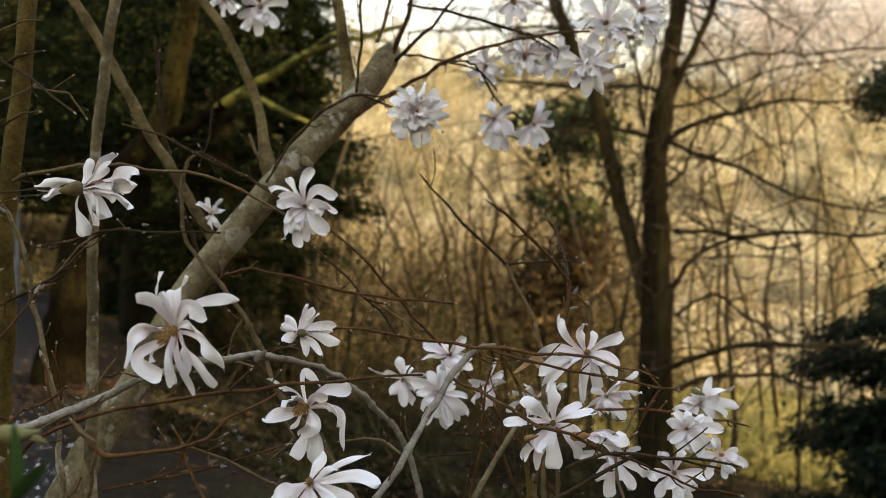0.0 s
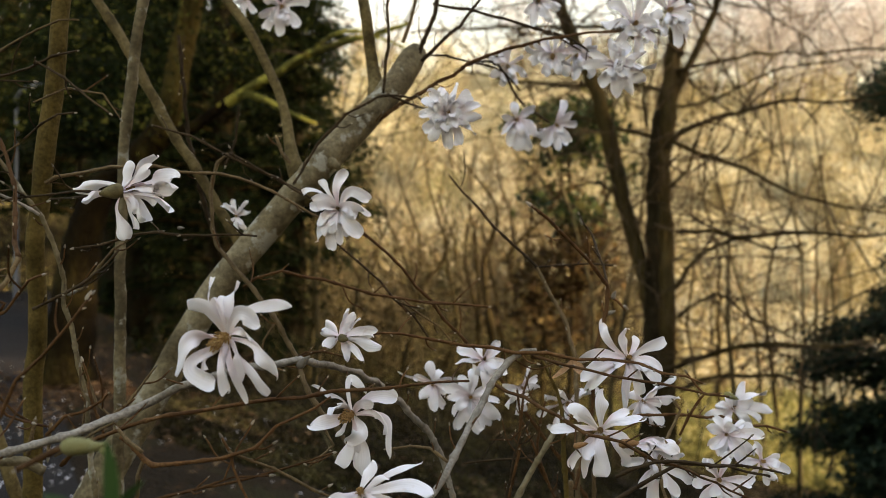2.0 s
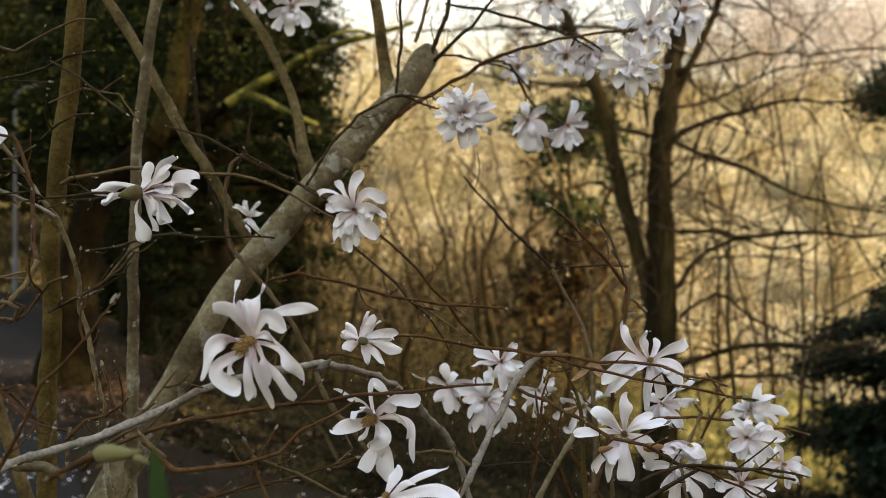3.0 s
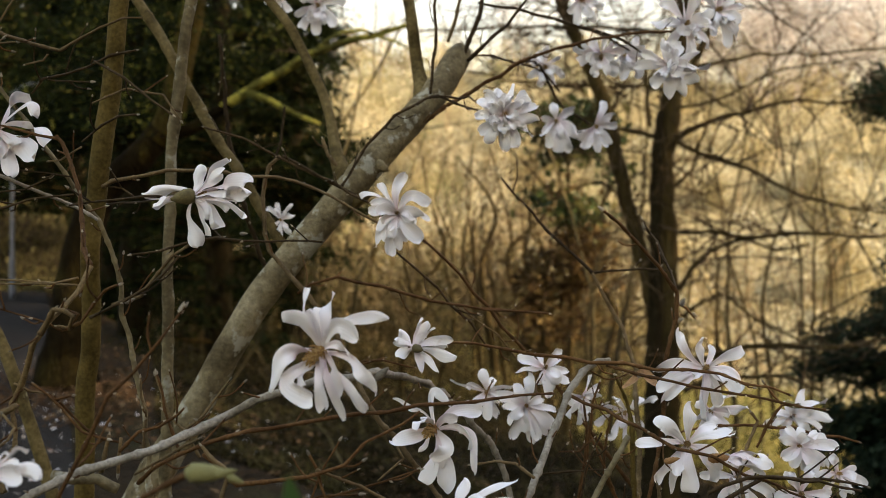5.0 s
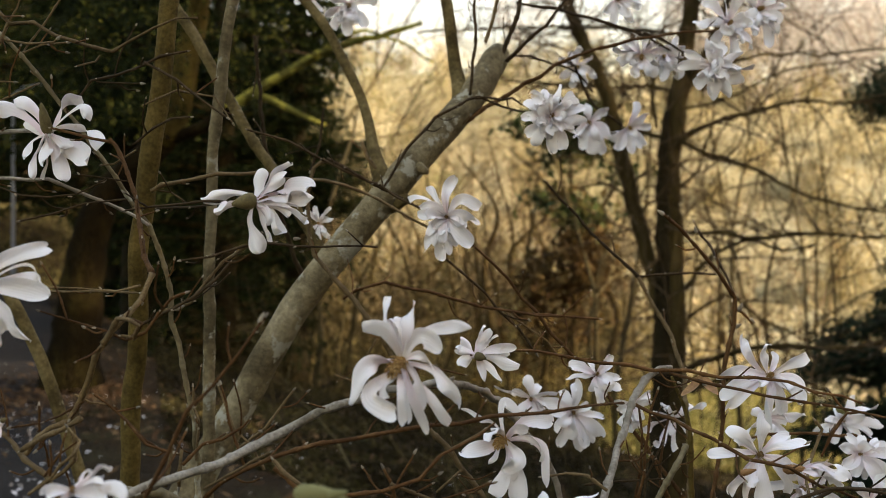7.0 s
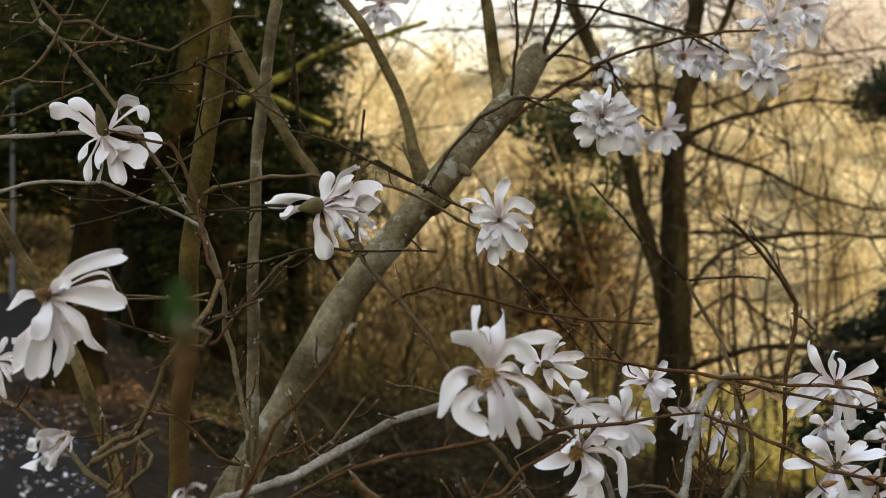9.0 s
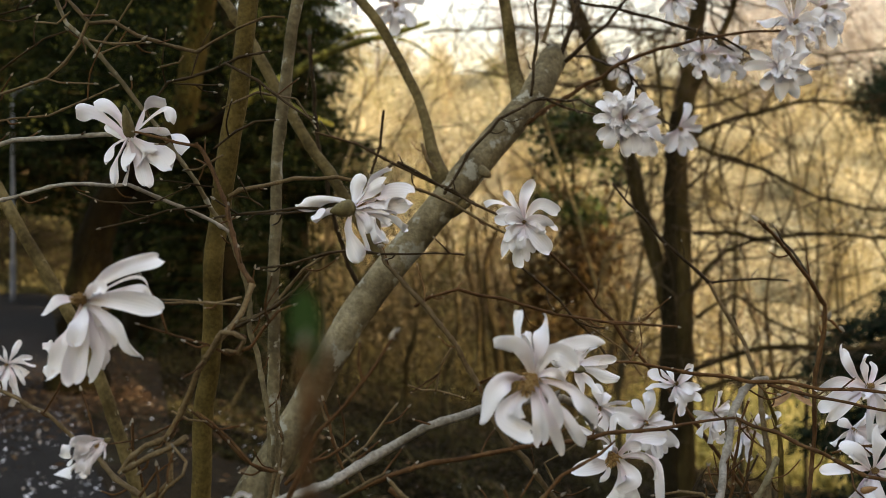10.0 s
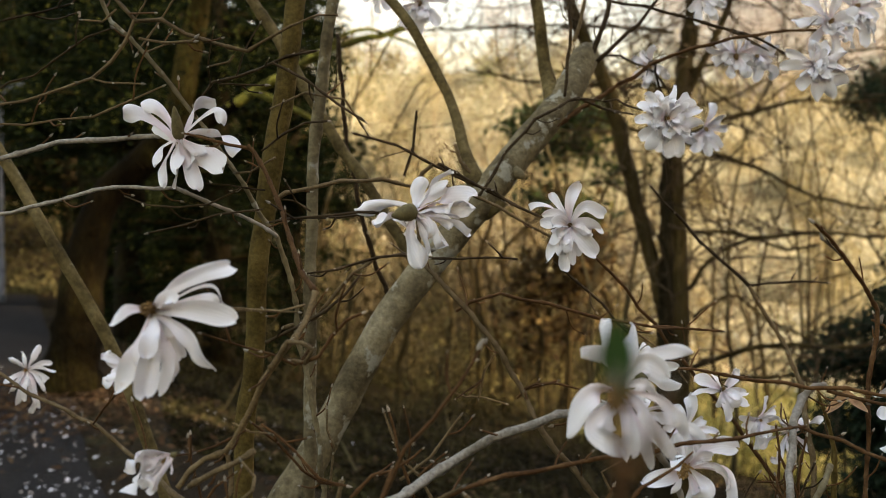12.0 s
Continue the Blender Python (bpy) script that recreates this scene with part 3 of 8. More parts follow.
mossy_tree_limbs = [
    # lower trunk and limb base take a darker bark standing in for shade
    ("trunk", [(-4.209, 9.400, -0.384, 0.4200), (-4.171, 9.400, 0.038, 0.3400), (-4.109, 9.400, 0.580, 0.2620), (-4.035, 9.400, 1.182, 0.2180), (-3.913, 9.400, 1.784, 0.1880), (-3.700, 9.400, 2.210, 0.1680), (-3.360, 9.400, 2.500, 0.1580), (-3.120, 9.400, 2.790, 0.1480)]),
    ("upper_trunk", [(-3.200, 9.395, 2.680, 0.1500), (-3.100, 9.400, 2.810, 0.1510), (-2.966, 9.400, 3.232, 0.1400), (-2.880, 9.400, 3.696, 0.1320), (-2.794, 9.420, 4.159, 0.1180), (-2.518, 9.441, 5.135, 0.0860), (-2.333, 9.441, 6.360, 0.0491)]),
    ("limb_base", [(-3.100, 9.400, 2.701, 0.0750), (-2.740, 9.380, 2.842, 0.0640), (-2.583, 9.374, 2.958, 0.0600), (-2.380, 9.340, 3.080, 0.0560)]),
    ("limb", [(-2.460, 9.350, 3.032, 0.0540), (-2.198, 9.306, 3.191, 0.0500), (-1.819, 9.239, 3.392, 0.0450), (-1.446, 9.172, 3.588, 0.0400), (-1.078, 9.105, 3.693, 0.0358), (-0.715, 9.038, 3.765, 0.0296), (-0.357, 8.970, 3.866, 0.0206)]),
    ("limb", [(-2.198, 9.306, 3.191, 0.0366), (-1.941, 9.239, 3.088, 0.0364), (-1.627, 9.172, 2.926, 0.0271), (-1.377, 9.105, 2.826, 0.0179)]),
    ("limb", [(-1.446, 9.172, 3.588, 0.0241), (-1.197, 9.105, 3.770, 0.0209), (-0.952, 9.038, 3.795, 0.0178), (-0.596, 9.038, 3.676, 0.0142), (-0.241, 9.038, 3.469, 0.0107)]),
]
for tree, limbs, kind in ((mid_tree, mid_tree_limbs, "darkbark"), (mossy_tree, mossy_tree_limbs, "mossbark")):
    r = random.Random(31)
    segs = []
    for name, pts in limbs:
        timber(tree, name, {"trunk": "darkbark" if kind == "darkbark" else "shademoss", "stem": "shadebark", "upper_trunk": "mossdull", "limb_base": "shademoss"}.get(name, kind), pts)
        for q in spline(pts, 0.17)[2:]:
            for _ in range(2 if kind == "darkbark" else 1):
                if q[3] < 0.10 and r.random() < (0.9 if kind == "darkbark" else 0.35):
                    way = Vector((r.gauss(0.3, 1), r.gauss(0, 0.8), r.gauss(0.0, 0.7)))
                    branching(r, q[:3], way, r.uniform(0.6, 1.9) * (1.0 if kind == "darkbark" else 0.5), min(q[3] * 0.6, 0.019 if q[0] > 2.7 else 0.014), 2, segs, 0.05, 0.8, 3, 0.26)
    if kind == "darkbark":
        for _ in range(34):
            at = (r.gauss(1.45, 0.22), r.gauss(10.2, 0.2), r.gauss(4.15, 0.28))
            branching(r, at, (r.gauss(0, 1), r.gauss(0, 0.6), r.gauss(0.2, 0.6)), r.uniform(0.5, 1.3), 0.014, 2, segs, 0.02, 0.8, 3, 0.26)
    tagged(part("twigwork", mesh_from_rings("twigwork", seg_arrays(segs, 3), 3, MATS["limbtwig"]), tree), kind="stuff")

# the leafy evergreen crown of the leaning tree
rg = np.random.default_rng(17)
cl = np.stack([rg.normal(-3.85, 1.41, 150), rg.normal(9.8, 1.08, 150), 2.65 + 5.4 * rg.random(150) ** 0.8], 1)
cl = cl[cl[:, 0] < -1.64]
pts = cl[rg.integers(0, len(cl), 26000)] + rg.normal(size=(26000, 3)) * np.array([0.28, 0.28, 0.17])
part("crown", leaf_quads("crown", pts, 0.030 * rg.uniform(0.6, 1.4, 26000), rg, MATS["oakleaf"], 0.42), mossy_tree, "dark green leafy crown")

# evergreens beside and behind the lane
# the two at y 4.5 and 11.5 stand out of view, added for shade
for i, (x, y, h, reach) in enumerate(((-4.3, 16.5, 13, 2.6), (-6.3, 17.6, 15, 2.5), (-9.5, 24.8, 16, 3.0), (-6.9, 24.0, 17, 3.2), (-12.0, 29.0, 18, 3.6), (-17.5, 27.0, 17, 4.0), (-3.15, 18.0, 12, 2.1), (-9.5, 37.0, 19, 4.2), (-6.0, 33.0, 16, 3.0), (-15.0, 40.0, 20, 4.6), (-21.0, 42.0, 20, 5.0), (-28.0, 44.0, 20, 5.4), (-24.0, 33.0, 19, 4.6), (-9.5, 4.5, 15, 4.2), (-10.0, 11.5, 16, 3.6), (-18.0, 39.5, 19, 4.5), (-22.0, 39.0, 20, 5.0), (-10.3, 25.9, 17, 3.4))):
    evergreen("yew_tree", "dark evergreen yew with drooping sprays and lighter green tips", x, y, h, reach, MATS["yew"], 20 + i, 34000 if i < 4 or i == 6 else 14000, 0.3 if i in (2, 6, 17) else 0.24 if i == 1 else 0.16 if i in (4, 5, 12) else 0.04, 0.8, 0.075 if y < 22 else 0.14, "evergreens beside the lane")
evergreen("fir_tree", "dark conifer with ragged drooping boughs on the slope", 8.3, 12.4, 10.6, 3.35, MATS["fir"], 41, 150000, 0.02, 1.0, 0.075, taper=0.88)
evergreen("fir_tree", "tall dark conifer at the edge of the slope", 17.2, 26.0, 19, 3.4, MATS["fir"], 42, 20000, 0.1, 1.0, 0.14)
r = random.Random(5)
for i in range(16):
    y = 49 + r.uniform(0, 12)
    x = y * (-0.66 + 0.027 * i)
    evergreen("spruce_tree", "dark spruce at the foot of the far hillside", x, y, r.uniform(15, 21), r.uniform(3.5, 4.8), MATS["fir"], 200 + i, 4500, 0.03, 1.0, 0.3, "spruces across the valley")

# a long bough of the tall conifer reaching out over the slope
bx, by, bz = 12.6, 25.0, 5.7
bough = thing("fir_bough", "dark fir bough hanging out over the slope", "branch")
v, f = tube(spline([(17.2, 26.0, 7.4, 0.07), (15.2, 25.6, 7.0, 0.05), (13.6, 25.2, 6.3, 0.03), (bx, by, bz, 0.012)], 0.25), 7, lump=0.1)
part("limb", mesh_of("limb", v, f, MATS["darkbark"]), bough)
rg = np.random.default_rng(23)
tt = rg.random(10000) ** 0.6
pts = np.stack([17.2 - 4.6 * tt, 26 - tt, 7.4 - 1.7 * tt ** 1.6], 1) + rg.normal(size=(10000, 3)) * np.array([0.45, 0.4, 0.36])
part("needles", leaf_quads("needles", pts[tt > 0.62], 0.10 * rg.uniform(0.5, 1.4, (tt > 0.62).sum()), rg, MATS["fir"], 0.28), bough)

# an unseen belt of conifers, added to keep the low sun off the lane
for i, (x, y, h, reach) in enumerate(((13, 1, 14, 4.2), (11, -6, 14, 4.4), (17, -4, 16, 4.4), (9, -13, 14, 4.6), (15, -11, 16, 4.6), (21, -10, 17, 5), (24, -2, 17, 5), (12, -19, 15, 5), (19, -19, 17, 5), (26, -15, 18, 5), (30, -7, 18, 5), (27, 6, 18, 5), (36, 1, 18, 5))):
    evergreen("spruce_tree", "unseen tall dark spruce in a belt added to block the sun", x, y, h, reach, MATS["fir"], 60 + i, 9000, 0.03, 1.0, 0.26, "conifer belt")

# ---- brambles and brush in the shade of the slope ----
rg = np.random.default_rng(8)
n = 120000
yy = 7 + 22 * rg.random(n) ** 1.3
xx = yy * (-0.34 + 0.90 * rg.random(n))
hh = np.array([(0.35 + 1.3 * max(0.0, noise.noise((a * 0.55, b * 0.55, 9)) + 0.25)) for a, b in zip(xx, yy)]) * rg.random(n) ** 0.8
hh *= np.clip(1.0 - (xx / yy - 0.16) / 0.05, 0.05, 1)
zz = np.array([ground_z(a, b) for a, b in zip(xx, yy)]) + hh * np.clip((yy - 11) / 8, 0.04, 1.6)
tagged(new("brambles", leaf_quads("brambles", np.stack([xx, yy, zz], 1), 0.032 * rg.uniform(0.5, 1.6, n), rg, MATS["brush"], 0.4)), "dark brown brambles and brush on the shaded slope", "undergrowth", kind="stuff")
r = random.Random(77)
segs = []
for _ in range(70):
    y = r.uniform(8, 28)
    x = y * r.uniform(-0.34, 0.26)
    branching(r, (x, y, ground_z(x, y)), (r.gauss(0, 0.5), r.gauss(0, 0.5), 1), r.uniform(1.0, 2.4), 0.014, 2, segs, 0.03, 0.7, 3)
tagged(new("brush_stems", mesh_from_rings("brush_stems", seg_arrays(segs, 3), 3, MATS["nearbark"])), "thin bare stems of brush on the shaded slope", "undergrowth", kind="stuff")

# dead beech leaves still hanging in the young wood
n = 66000
yy = 19 + 22 * rg.random(n)
xx = yy * (-0.2 + 0.48 * rg.random(n))
top = np.array([1.2 + 5.2 * max(0.0, noise.noise((a * 0.33, b * 0.33, 4)) + 0.32) for a, b in zip(xx, yy)])
zz = np.array([ground_z(a, b) for a, b in zip(xx, yy)]) + top * rg.random(n) ** 0.7
tagged(new("beech_thicket", leaf_quads("beech_thicket", np.stack([xx, yy, zz], 1), 0.045 * rg.uniform(0.5, 1.5, n), rg, MATS["beech"], 0.4)), "brown leaf-hung young beech thicket on the slope", "undergrowth", kind="stuff")

# ---- saplings on the slope, then the wooded hillside ----
sap_kinds = []
for k in range(4):
    r = random.Random(90 + k)
    segs = []
    branching(r, (0, 0, -0.3), (r.gauss(0, 0.05), r.gauss(0, 0.05), 1), 6.5, 0.055, 3, segs, -0.03, 0.9, 3, 0.2)
    sap_kinds.append(mesh_from_rings("stem", seg_arrays(segs, 4), 4, MATS["nearbark"]))
r = random.Random(11)
placed = 0
while placed < 32:
    y = r.uniform(15, 44)
    x = y * (r.uniform(-0.17, 0.26) if r.random() < 0.9 else r.uniform(0.2, 0.5))
    if abs(x / y - 0.25) < 0.02 and y < 20:
        continue
    sap = thing("sapling", "slender bare sapling with many fine twigs on the slope", "tree", "saplings on the slope")
    part("stem", sap_kinds[placed % 4], sap)
    s = r.uniform(0.8, 1.5)
    sap.matrix_basis = pose(x, y, ground_z(x, y), r.gauss(0, 5), r.gauss(0, 5), r.uniform(0, 360)) @ Matrix.Diagonal((s, s, s * r.uniform(0.8, 1.2), 1))
    placed += 1
for k, (slope, y) in enumerate(((0.335, 16), (0.373, 20), (0.416, 17), (0.475, 19), (0.196, 15.5), (0.172, 17.5), (0.30, 21), (0.445, 23))):
    sap = thing("sapling", "slender bare sapling with many fine twigs on the slope", "tree", "saplings on the slope")
    part("stem", sap_kinds[k % 4], sap)
    sap.matrix_basis = pose(slope * y, y, ground_z(slope * y, y), r.gauss(0, 2), r.gauss(0, 2), r.uniform(0, 360)) @ Matrix.Diagonal((1.1, 1.1, 1.4, 1))

# slender dark trees standing upright among the thicket
for k, (slope, y, h, rad) in enumerate(((0.148, 23.0, 8.5, 0.13), (0.192, 27.0, 9.5, 0.09), (-0.074, 26.0, 8.0, 0.08), (-0.035, 30.0, 9.0, 0.10), (0.037, 25.0, 8.0, 0.085), (0.076, 29.0, 9.5, 0.11), (0.116, 26.0, 8.5, 0.10),
                                        (0.323, 22.0, 9.0, 0.07), (0.387, 25.0, 10.0, 0.08), (0.432, 23.0, 9.0, 0.065), (-0.118, 31.0, 9.0, 0.10), (0.01, 34.0, 9.5, 0.12), (0.262, 29.0, 9.5, 0.08),
                                        (-0.13, 24.0, 6.5, 0.07), (-0.047, 20.0, 6.0, 0.07), (0.002, 21.0, 5.5, 0.08), (0.031, 19.0, 5.5, 0.06), (0.045, 23.0, 7.0, 0.09), (0.074, 20.5, 6.0, 0.07), (0.112, 19.5, 6.5, 0.08), (0.132, 22.0, 7.0, 0.07), (-0.026, 27.0, 7.5, 0.12), (0.057, 22.5, 7.0, 0.15), (0.094, 25.0, 8.0, 0.14), (0.191, 21.5, 8.5, 0.13))):
    rr = random.Random(300 + k)
    x = slope * y
    tree = thing("slender_tree", "slender bare tree with dark upright trunk in the thicket", "tree", "slender trees in the thicket")
    tree.location = (x, y, ground_z(x, y) - 0.2)
    line = [(0, 0, 0, rad)] + [(rr.gauss(0, 0.10) * i, rr.gauss(0, 0.10), h * i / 5, rad * (1 - 0.17 * i)) for i in range(1, 6)]
    v, f = tube(spline(line, 0.3), 8, wob=0.02, lump=0.12, rng=rr)
    part("trunk", mesh_of("trunk", v, f, MATS["darkbark"]), tree)
    segs = []
    for q in spline(line, 0.5)[4:]:
        branching(rr, q[:3], (rr.gauss(0, 1), rr.gauss(0, 1), rr.uniform(0.2, 1.2)), rr.uniform(0.8, 2.2), q[3] * 0.4, 2, segs, 0.02, 0.8, 3, 0.25)
    tagged(part("branchwork", mesh_from_rings("branchwork", seg_arrays(segs, 3), 3, MATS["limbtwig"]), tree), kind="stuff")

kinds = []
for k in range(5):
    rr = random.Random(120 + k)
    segs = []
    branching(rr, (0, 0, -0.3), (rr.gauss(0, 0.06), rr.gauss(0, 0.06), 1), 5.5, 0.09, 3, segs, -0.01, 1.1, 3, 0.22)
    kinds.append(seg_arrays(segs, 3))
rings = []
for _ in range(160):
    y = 44 + 105 * r.random() ** 2.2
    x = y * r.uniform(-0.62, 0.68)
    a, s = r.uniform(0, 6.283), r.uniform(0.7, 1.35)
    rot = np.array([[math.cos(a), -math.sin(a), 0], [math.sin(a), math.cos(a), 0], [0, 0, 1]]) * s
    rings.append(kinds[r.randrange(5)] @ rot.T + np.array([x, y, ground_z(x, y)]))
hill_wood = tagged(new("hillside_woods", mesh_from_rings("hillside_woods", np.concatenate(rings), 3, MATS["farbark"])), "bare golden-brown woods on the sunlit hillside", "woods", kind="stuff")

rg = np.random.default_rng(5)


def strewn(count, ylo, yhi, xlo, xhi, hmax, power=1.3):
    y = ylo + (yhi - ylo) * rg.random(count) ** power
    x = y * (xlo + (xhi - xlo) * rg.random(count))
    h = hmax * rg.random(count) ** 1.6
    z = np.array([ground_z(a, b) for a, b in zip(x, y)]) + h
    return np.stack([x, y, z], axis=1)


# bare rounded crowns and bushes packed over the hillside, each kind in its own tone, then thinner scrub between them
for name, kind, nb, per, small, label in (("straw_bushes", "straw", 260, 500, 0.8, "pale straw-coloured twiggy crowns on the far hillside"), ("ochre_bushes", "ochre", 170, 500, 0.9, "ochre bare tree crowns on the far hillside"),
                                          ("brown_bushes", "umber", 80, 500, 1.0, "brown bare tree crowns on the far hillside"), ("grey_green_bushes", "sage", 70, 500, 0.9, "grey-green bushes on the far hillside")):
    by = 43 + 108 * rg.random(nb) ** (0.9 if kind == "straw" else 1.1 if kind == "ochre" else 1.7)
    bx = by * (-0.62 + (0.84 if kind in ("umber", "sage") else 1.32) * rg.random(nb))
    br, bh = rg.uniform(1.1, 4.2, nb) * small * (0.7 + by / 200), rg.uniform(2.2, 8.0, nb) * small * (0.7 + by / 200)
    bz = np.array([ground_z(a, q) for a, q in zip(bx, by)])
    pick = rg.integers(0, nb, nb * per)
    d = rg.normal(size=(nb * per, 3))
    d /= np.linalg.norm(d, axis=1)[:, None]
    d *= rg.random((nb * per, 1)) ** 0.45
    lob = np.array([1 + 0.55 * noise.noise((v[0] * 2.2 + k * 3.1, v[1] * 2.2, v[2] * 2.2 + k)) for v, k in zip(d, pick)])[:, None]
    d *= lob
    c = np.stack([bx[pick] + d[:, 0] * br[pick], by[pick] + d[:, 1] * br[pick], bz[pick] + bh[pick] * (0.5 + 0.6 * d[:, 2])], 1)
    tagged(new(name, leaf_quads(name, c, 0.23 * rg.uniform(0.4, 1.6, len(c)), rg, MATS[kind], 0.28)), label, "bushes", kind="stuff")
# pale sunlit hilltop trees, haze put into their colour: trunks and limbs, then fine twigs
rings, haze = [], []
for k in range(165):
    y = r.uniform(112, 158)
    x = y * (r.uniform(-0.3, 0.4) if k % 5 == 0 else r.uniform(0.3, 0.68))
    a, s = r.uniform(0, 6.283), r.uniform(1.3, 2.7)
    rot = np.array([[math.cos(a), -math.sin(a), 0], [math.sin(a), math.cos(a), 0], [0, 0, 1]]) * s
    z = ground_z(x, y) - 0.5
    limbs = kinds[r.randrange(5)] @ rot.T + np.array([x, y, z])
    rings.append(limbs)
    tip = limbs.mean(axis=1)
    tip = tip[tip[:, 2] > z + 3.0 * s]
    haze.append(tip[rg.integers(0, len(tip), 380)] + rg.normal(size=(380, 3)) * 0.36 * s)
haze = np.concatenate(haze)
skyline = thing("skyline_trees", "pale bare trees along the skyline of the hill", "woods", kind="stuff")
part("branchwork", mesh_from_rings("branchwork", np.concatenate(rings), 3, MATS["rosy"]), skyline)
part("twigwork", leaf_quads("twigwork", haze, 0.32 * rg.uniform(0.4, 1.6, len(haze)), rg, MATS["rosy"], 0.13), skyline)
c = strewn(60000, 42, 165, -0.62, 0.7, 1.2, 1.0)
tagged(new("hillside_scrub", leaf_quads("hillside_scrub", c, 0.14 * rg.uniform(0.5, 1.6, len(c)), rg, MATS["scrub"], 0.3)), "low dry scrub and grass between the bushes", "scrub", kind="stuff")
# brown and olive crowns standing in the foot of the valley, with gaps of sunlit hill between them
nb, per = 74, 900
for name, kind, label in (("brown_thicket", "umber", "brown bare thicket trees in the foot of the valley"), ("olive_thicket", "olive", "olive-brown young trees in the foot of the valley")):
    cy = 25 + 20 * rg.random(nb)
    cx = cy * (-0.20 + 0.40 * rg.random(nb))
    cr, ch = rg.uniform(0.5, 1.7, nb), rg.uniform(2.2, 6.0, nb)
    cz = np.array([ground_z(a, q) for a, q in zip(cx, cy)])
    pick = rg.integers(0, nb, nb * per)
    d = rg.normal(size=(nb * per, 3))
    d /= np.linalg.norm(d, axis=1)[:, None]
    d *= rg.random((nb * per, 1)) ** 0.5
    d *= np.array([1 + 0.7 * noise.noise((v[0] * 2.5 + k * 3.1, v[1] * 2.5, v[2] * 2.5 + k)) for v, k in zip(d, pick)])[:, None]
    c = np.stack([cx[pick] + d[:, 0] * cr[pick], cy[pick] + d[:, 1] * cr[pick], cz[pick] + ch[pick] * (0.5 + 0.55 * d[:, 2])], 1)
    tagged(new(name, leaf_quads(name, c, 0.085 * rg.uniform(0.4, 1.7, len(c)), rg, MATS[kind], 0.3)), label, "undergrowth", kind="stuff")
# low yellow-green bushes where the sun reaches the slope
nb, per = 46, 500
cy = 19 + 15 * rg.random(nb)
cx = cy * (0.17 + 0.22 * rg.random(nb))
cr, ch = rg.uniform(0.4, 1.2, nb), rg.uniform(0.5, 1.6, nb)
cz = np.array([ground_z(a, q) for a, q in zip(cx, cy)])
pick = rg.integers(0, nb, nb * per)
d = rg.normal(size=(nb * per, 3)) * 0.5
c = np.stack([cx[pick] + d[:, 0] * cr[pick], cy[pick] + d[:, 1] * cr[pick], cz[pick] + ch[pick] * np.abs(d[:, 2])], 1)
tagged(new("sunlit_bushes", leaf_quads("sunlit_bushes", c, 0.07 * rg.uniform(0.4, 1.6, len(c)), rg, MATS["grass"], 0.35)), "low yellow-green sunlit bushes on the slope", "bushes", kind="stuff")
c = strewn(30000, 19, 48, 0.16, 0.5, 0.4)
tagged(new("slope_grass", leaf_quads("slope_grass", c, 0.16 * rg.uniform(0.5, 1.5, len(c)), rg, MATS["grass"], 0.18, np.array([0, 0, 0.9]))), "yellow-green grass on the sunlit slope", "grass", kind="stuff")
c = strewn(30000, 26, 48, -0.2, 0.6, 0.4)
tagged(new("valley_grass", leaf_quads("valley_grass", c, 0.22 * rg.uniform(0.5, 1.5, len(c)), rg, MATS["grass"], 0.18, np.array([0, 0, 0.9]))), "yellow-green grass on the sunlit valley floor", "grass", kind="stuff")

# a holly with copper leaves below it, part way down the slope
hx, hy = 2.75, 19.0
hz = ground_z(hx, hy)
holly = thing("holly_tree", "small evergreen holly with copper-brown leaves below", "tree")
v, f = tube(spline([(hx, hy, hz - 0.1, 0.08), (hx + 0.1, hy, hz + 3, 0.06), (hx, hy, 4.2, 0.02)], 0.3), 8, lump=0.1)
part("trunk", mesh_of("trunk", v, f, MATS["darkbark"]), holly)
for name, n, lo, hi, reach, kind in (("crown", 1700, 2.2, 4.4, 1.3, "holly"), ("copper_leaves", 2000, -0.8, 2.6, 0.9, "copper")):
    clumps = np.stack([rg.normal(0, reach * 0.55, 15) + hx, rg.normal(0, 0.5, 15) + hy, rg.uniform(lo, hi, 15)], 1)
    pts = clumps[rg.integers(0, 15, n)] + rg.normal(size=(n, 3)) * np.array([0.30, 0.30, 0.2])
    part(name, leaf_quads(name, pts, 0.125 * rg.uniform(0.5, 1.4, n), rg, MATS[kind], 0.45), holly, "copper-brown dead leaves" if kind == "copper" else "")

# olive grass on the banks across and at the bend of the lane
n = 40000
run, over = rg.uniform(2, 30, n), -5.0 - 9 * rg.random(n)
far = rg.random(n) < 0.5
run, over = np.where(far, rg.uniform(27, 36, n), run), np.where(far, rg.uniform(-12, 3.0, n), over)
c = np.array([(*road_at(a, b), 0.0) for a, b in zip(run, over)])
c[:, 2] = [ground_z(p[0], p[1]) for p in c] + 0.22 * rg.random(n)
tagged(new("bank_grass", leaf_quads("bank_grass", c, 0.12 * rg.uniform(0.5, 1.5, n), rg, MATS["olive"], 0.2, np.array([0, 0, 0.9]))), "dull brown-green grass on the bank beside the lane", "grass", kind="stuff")

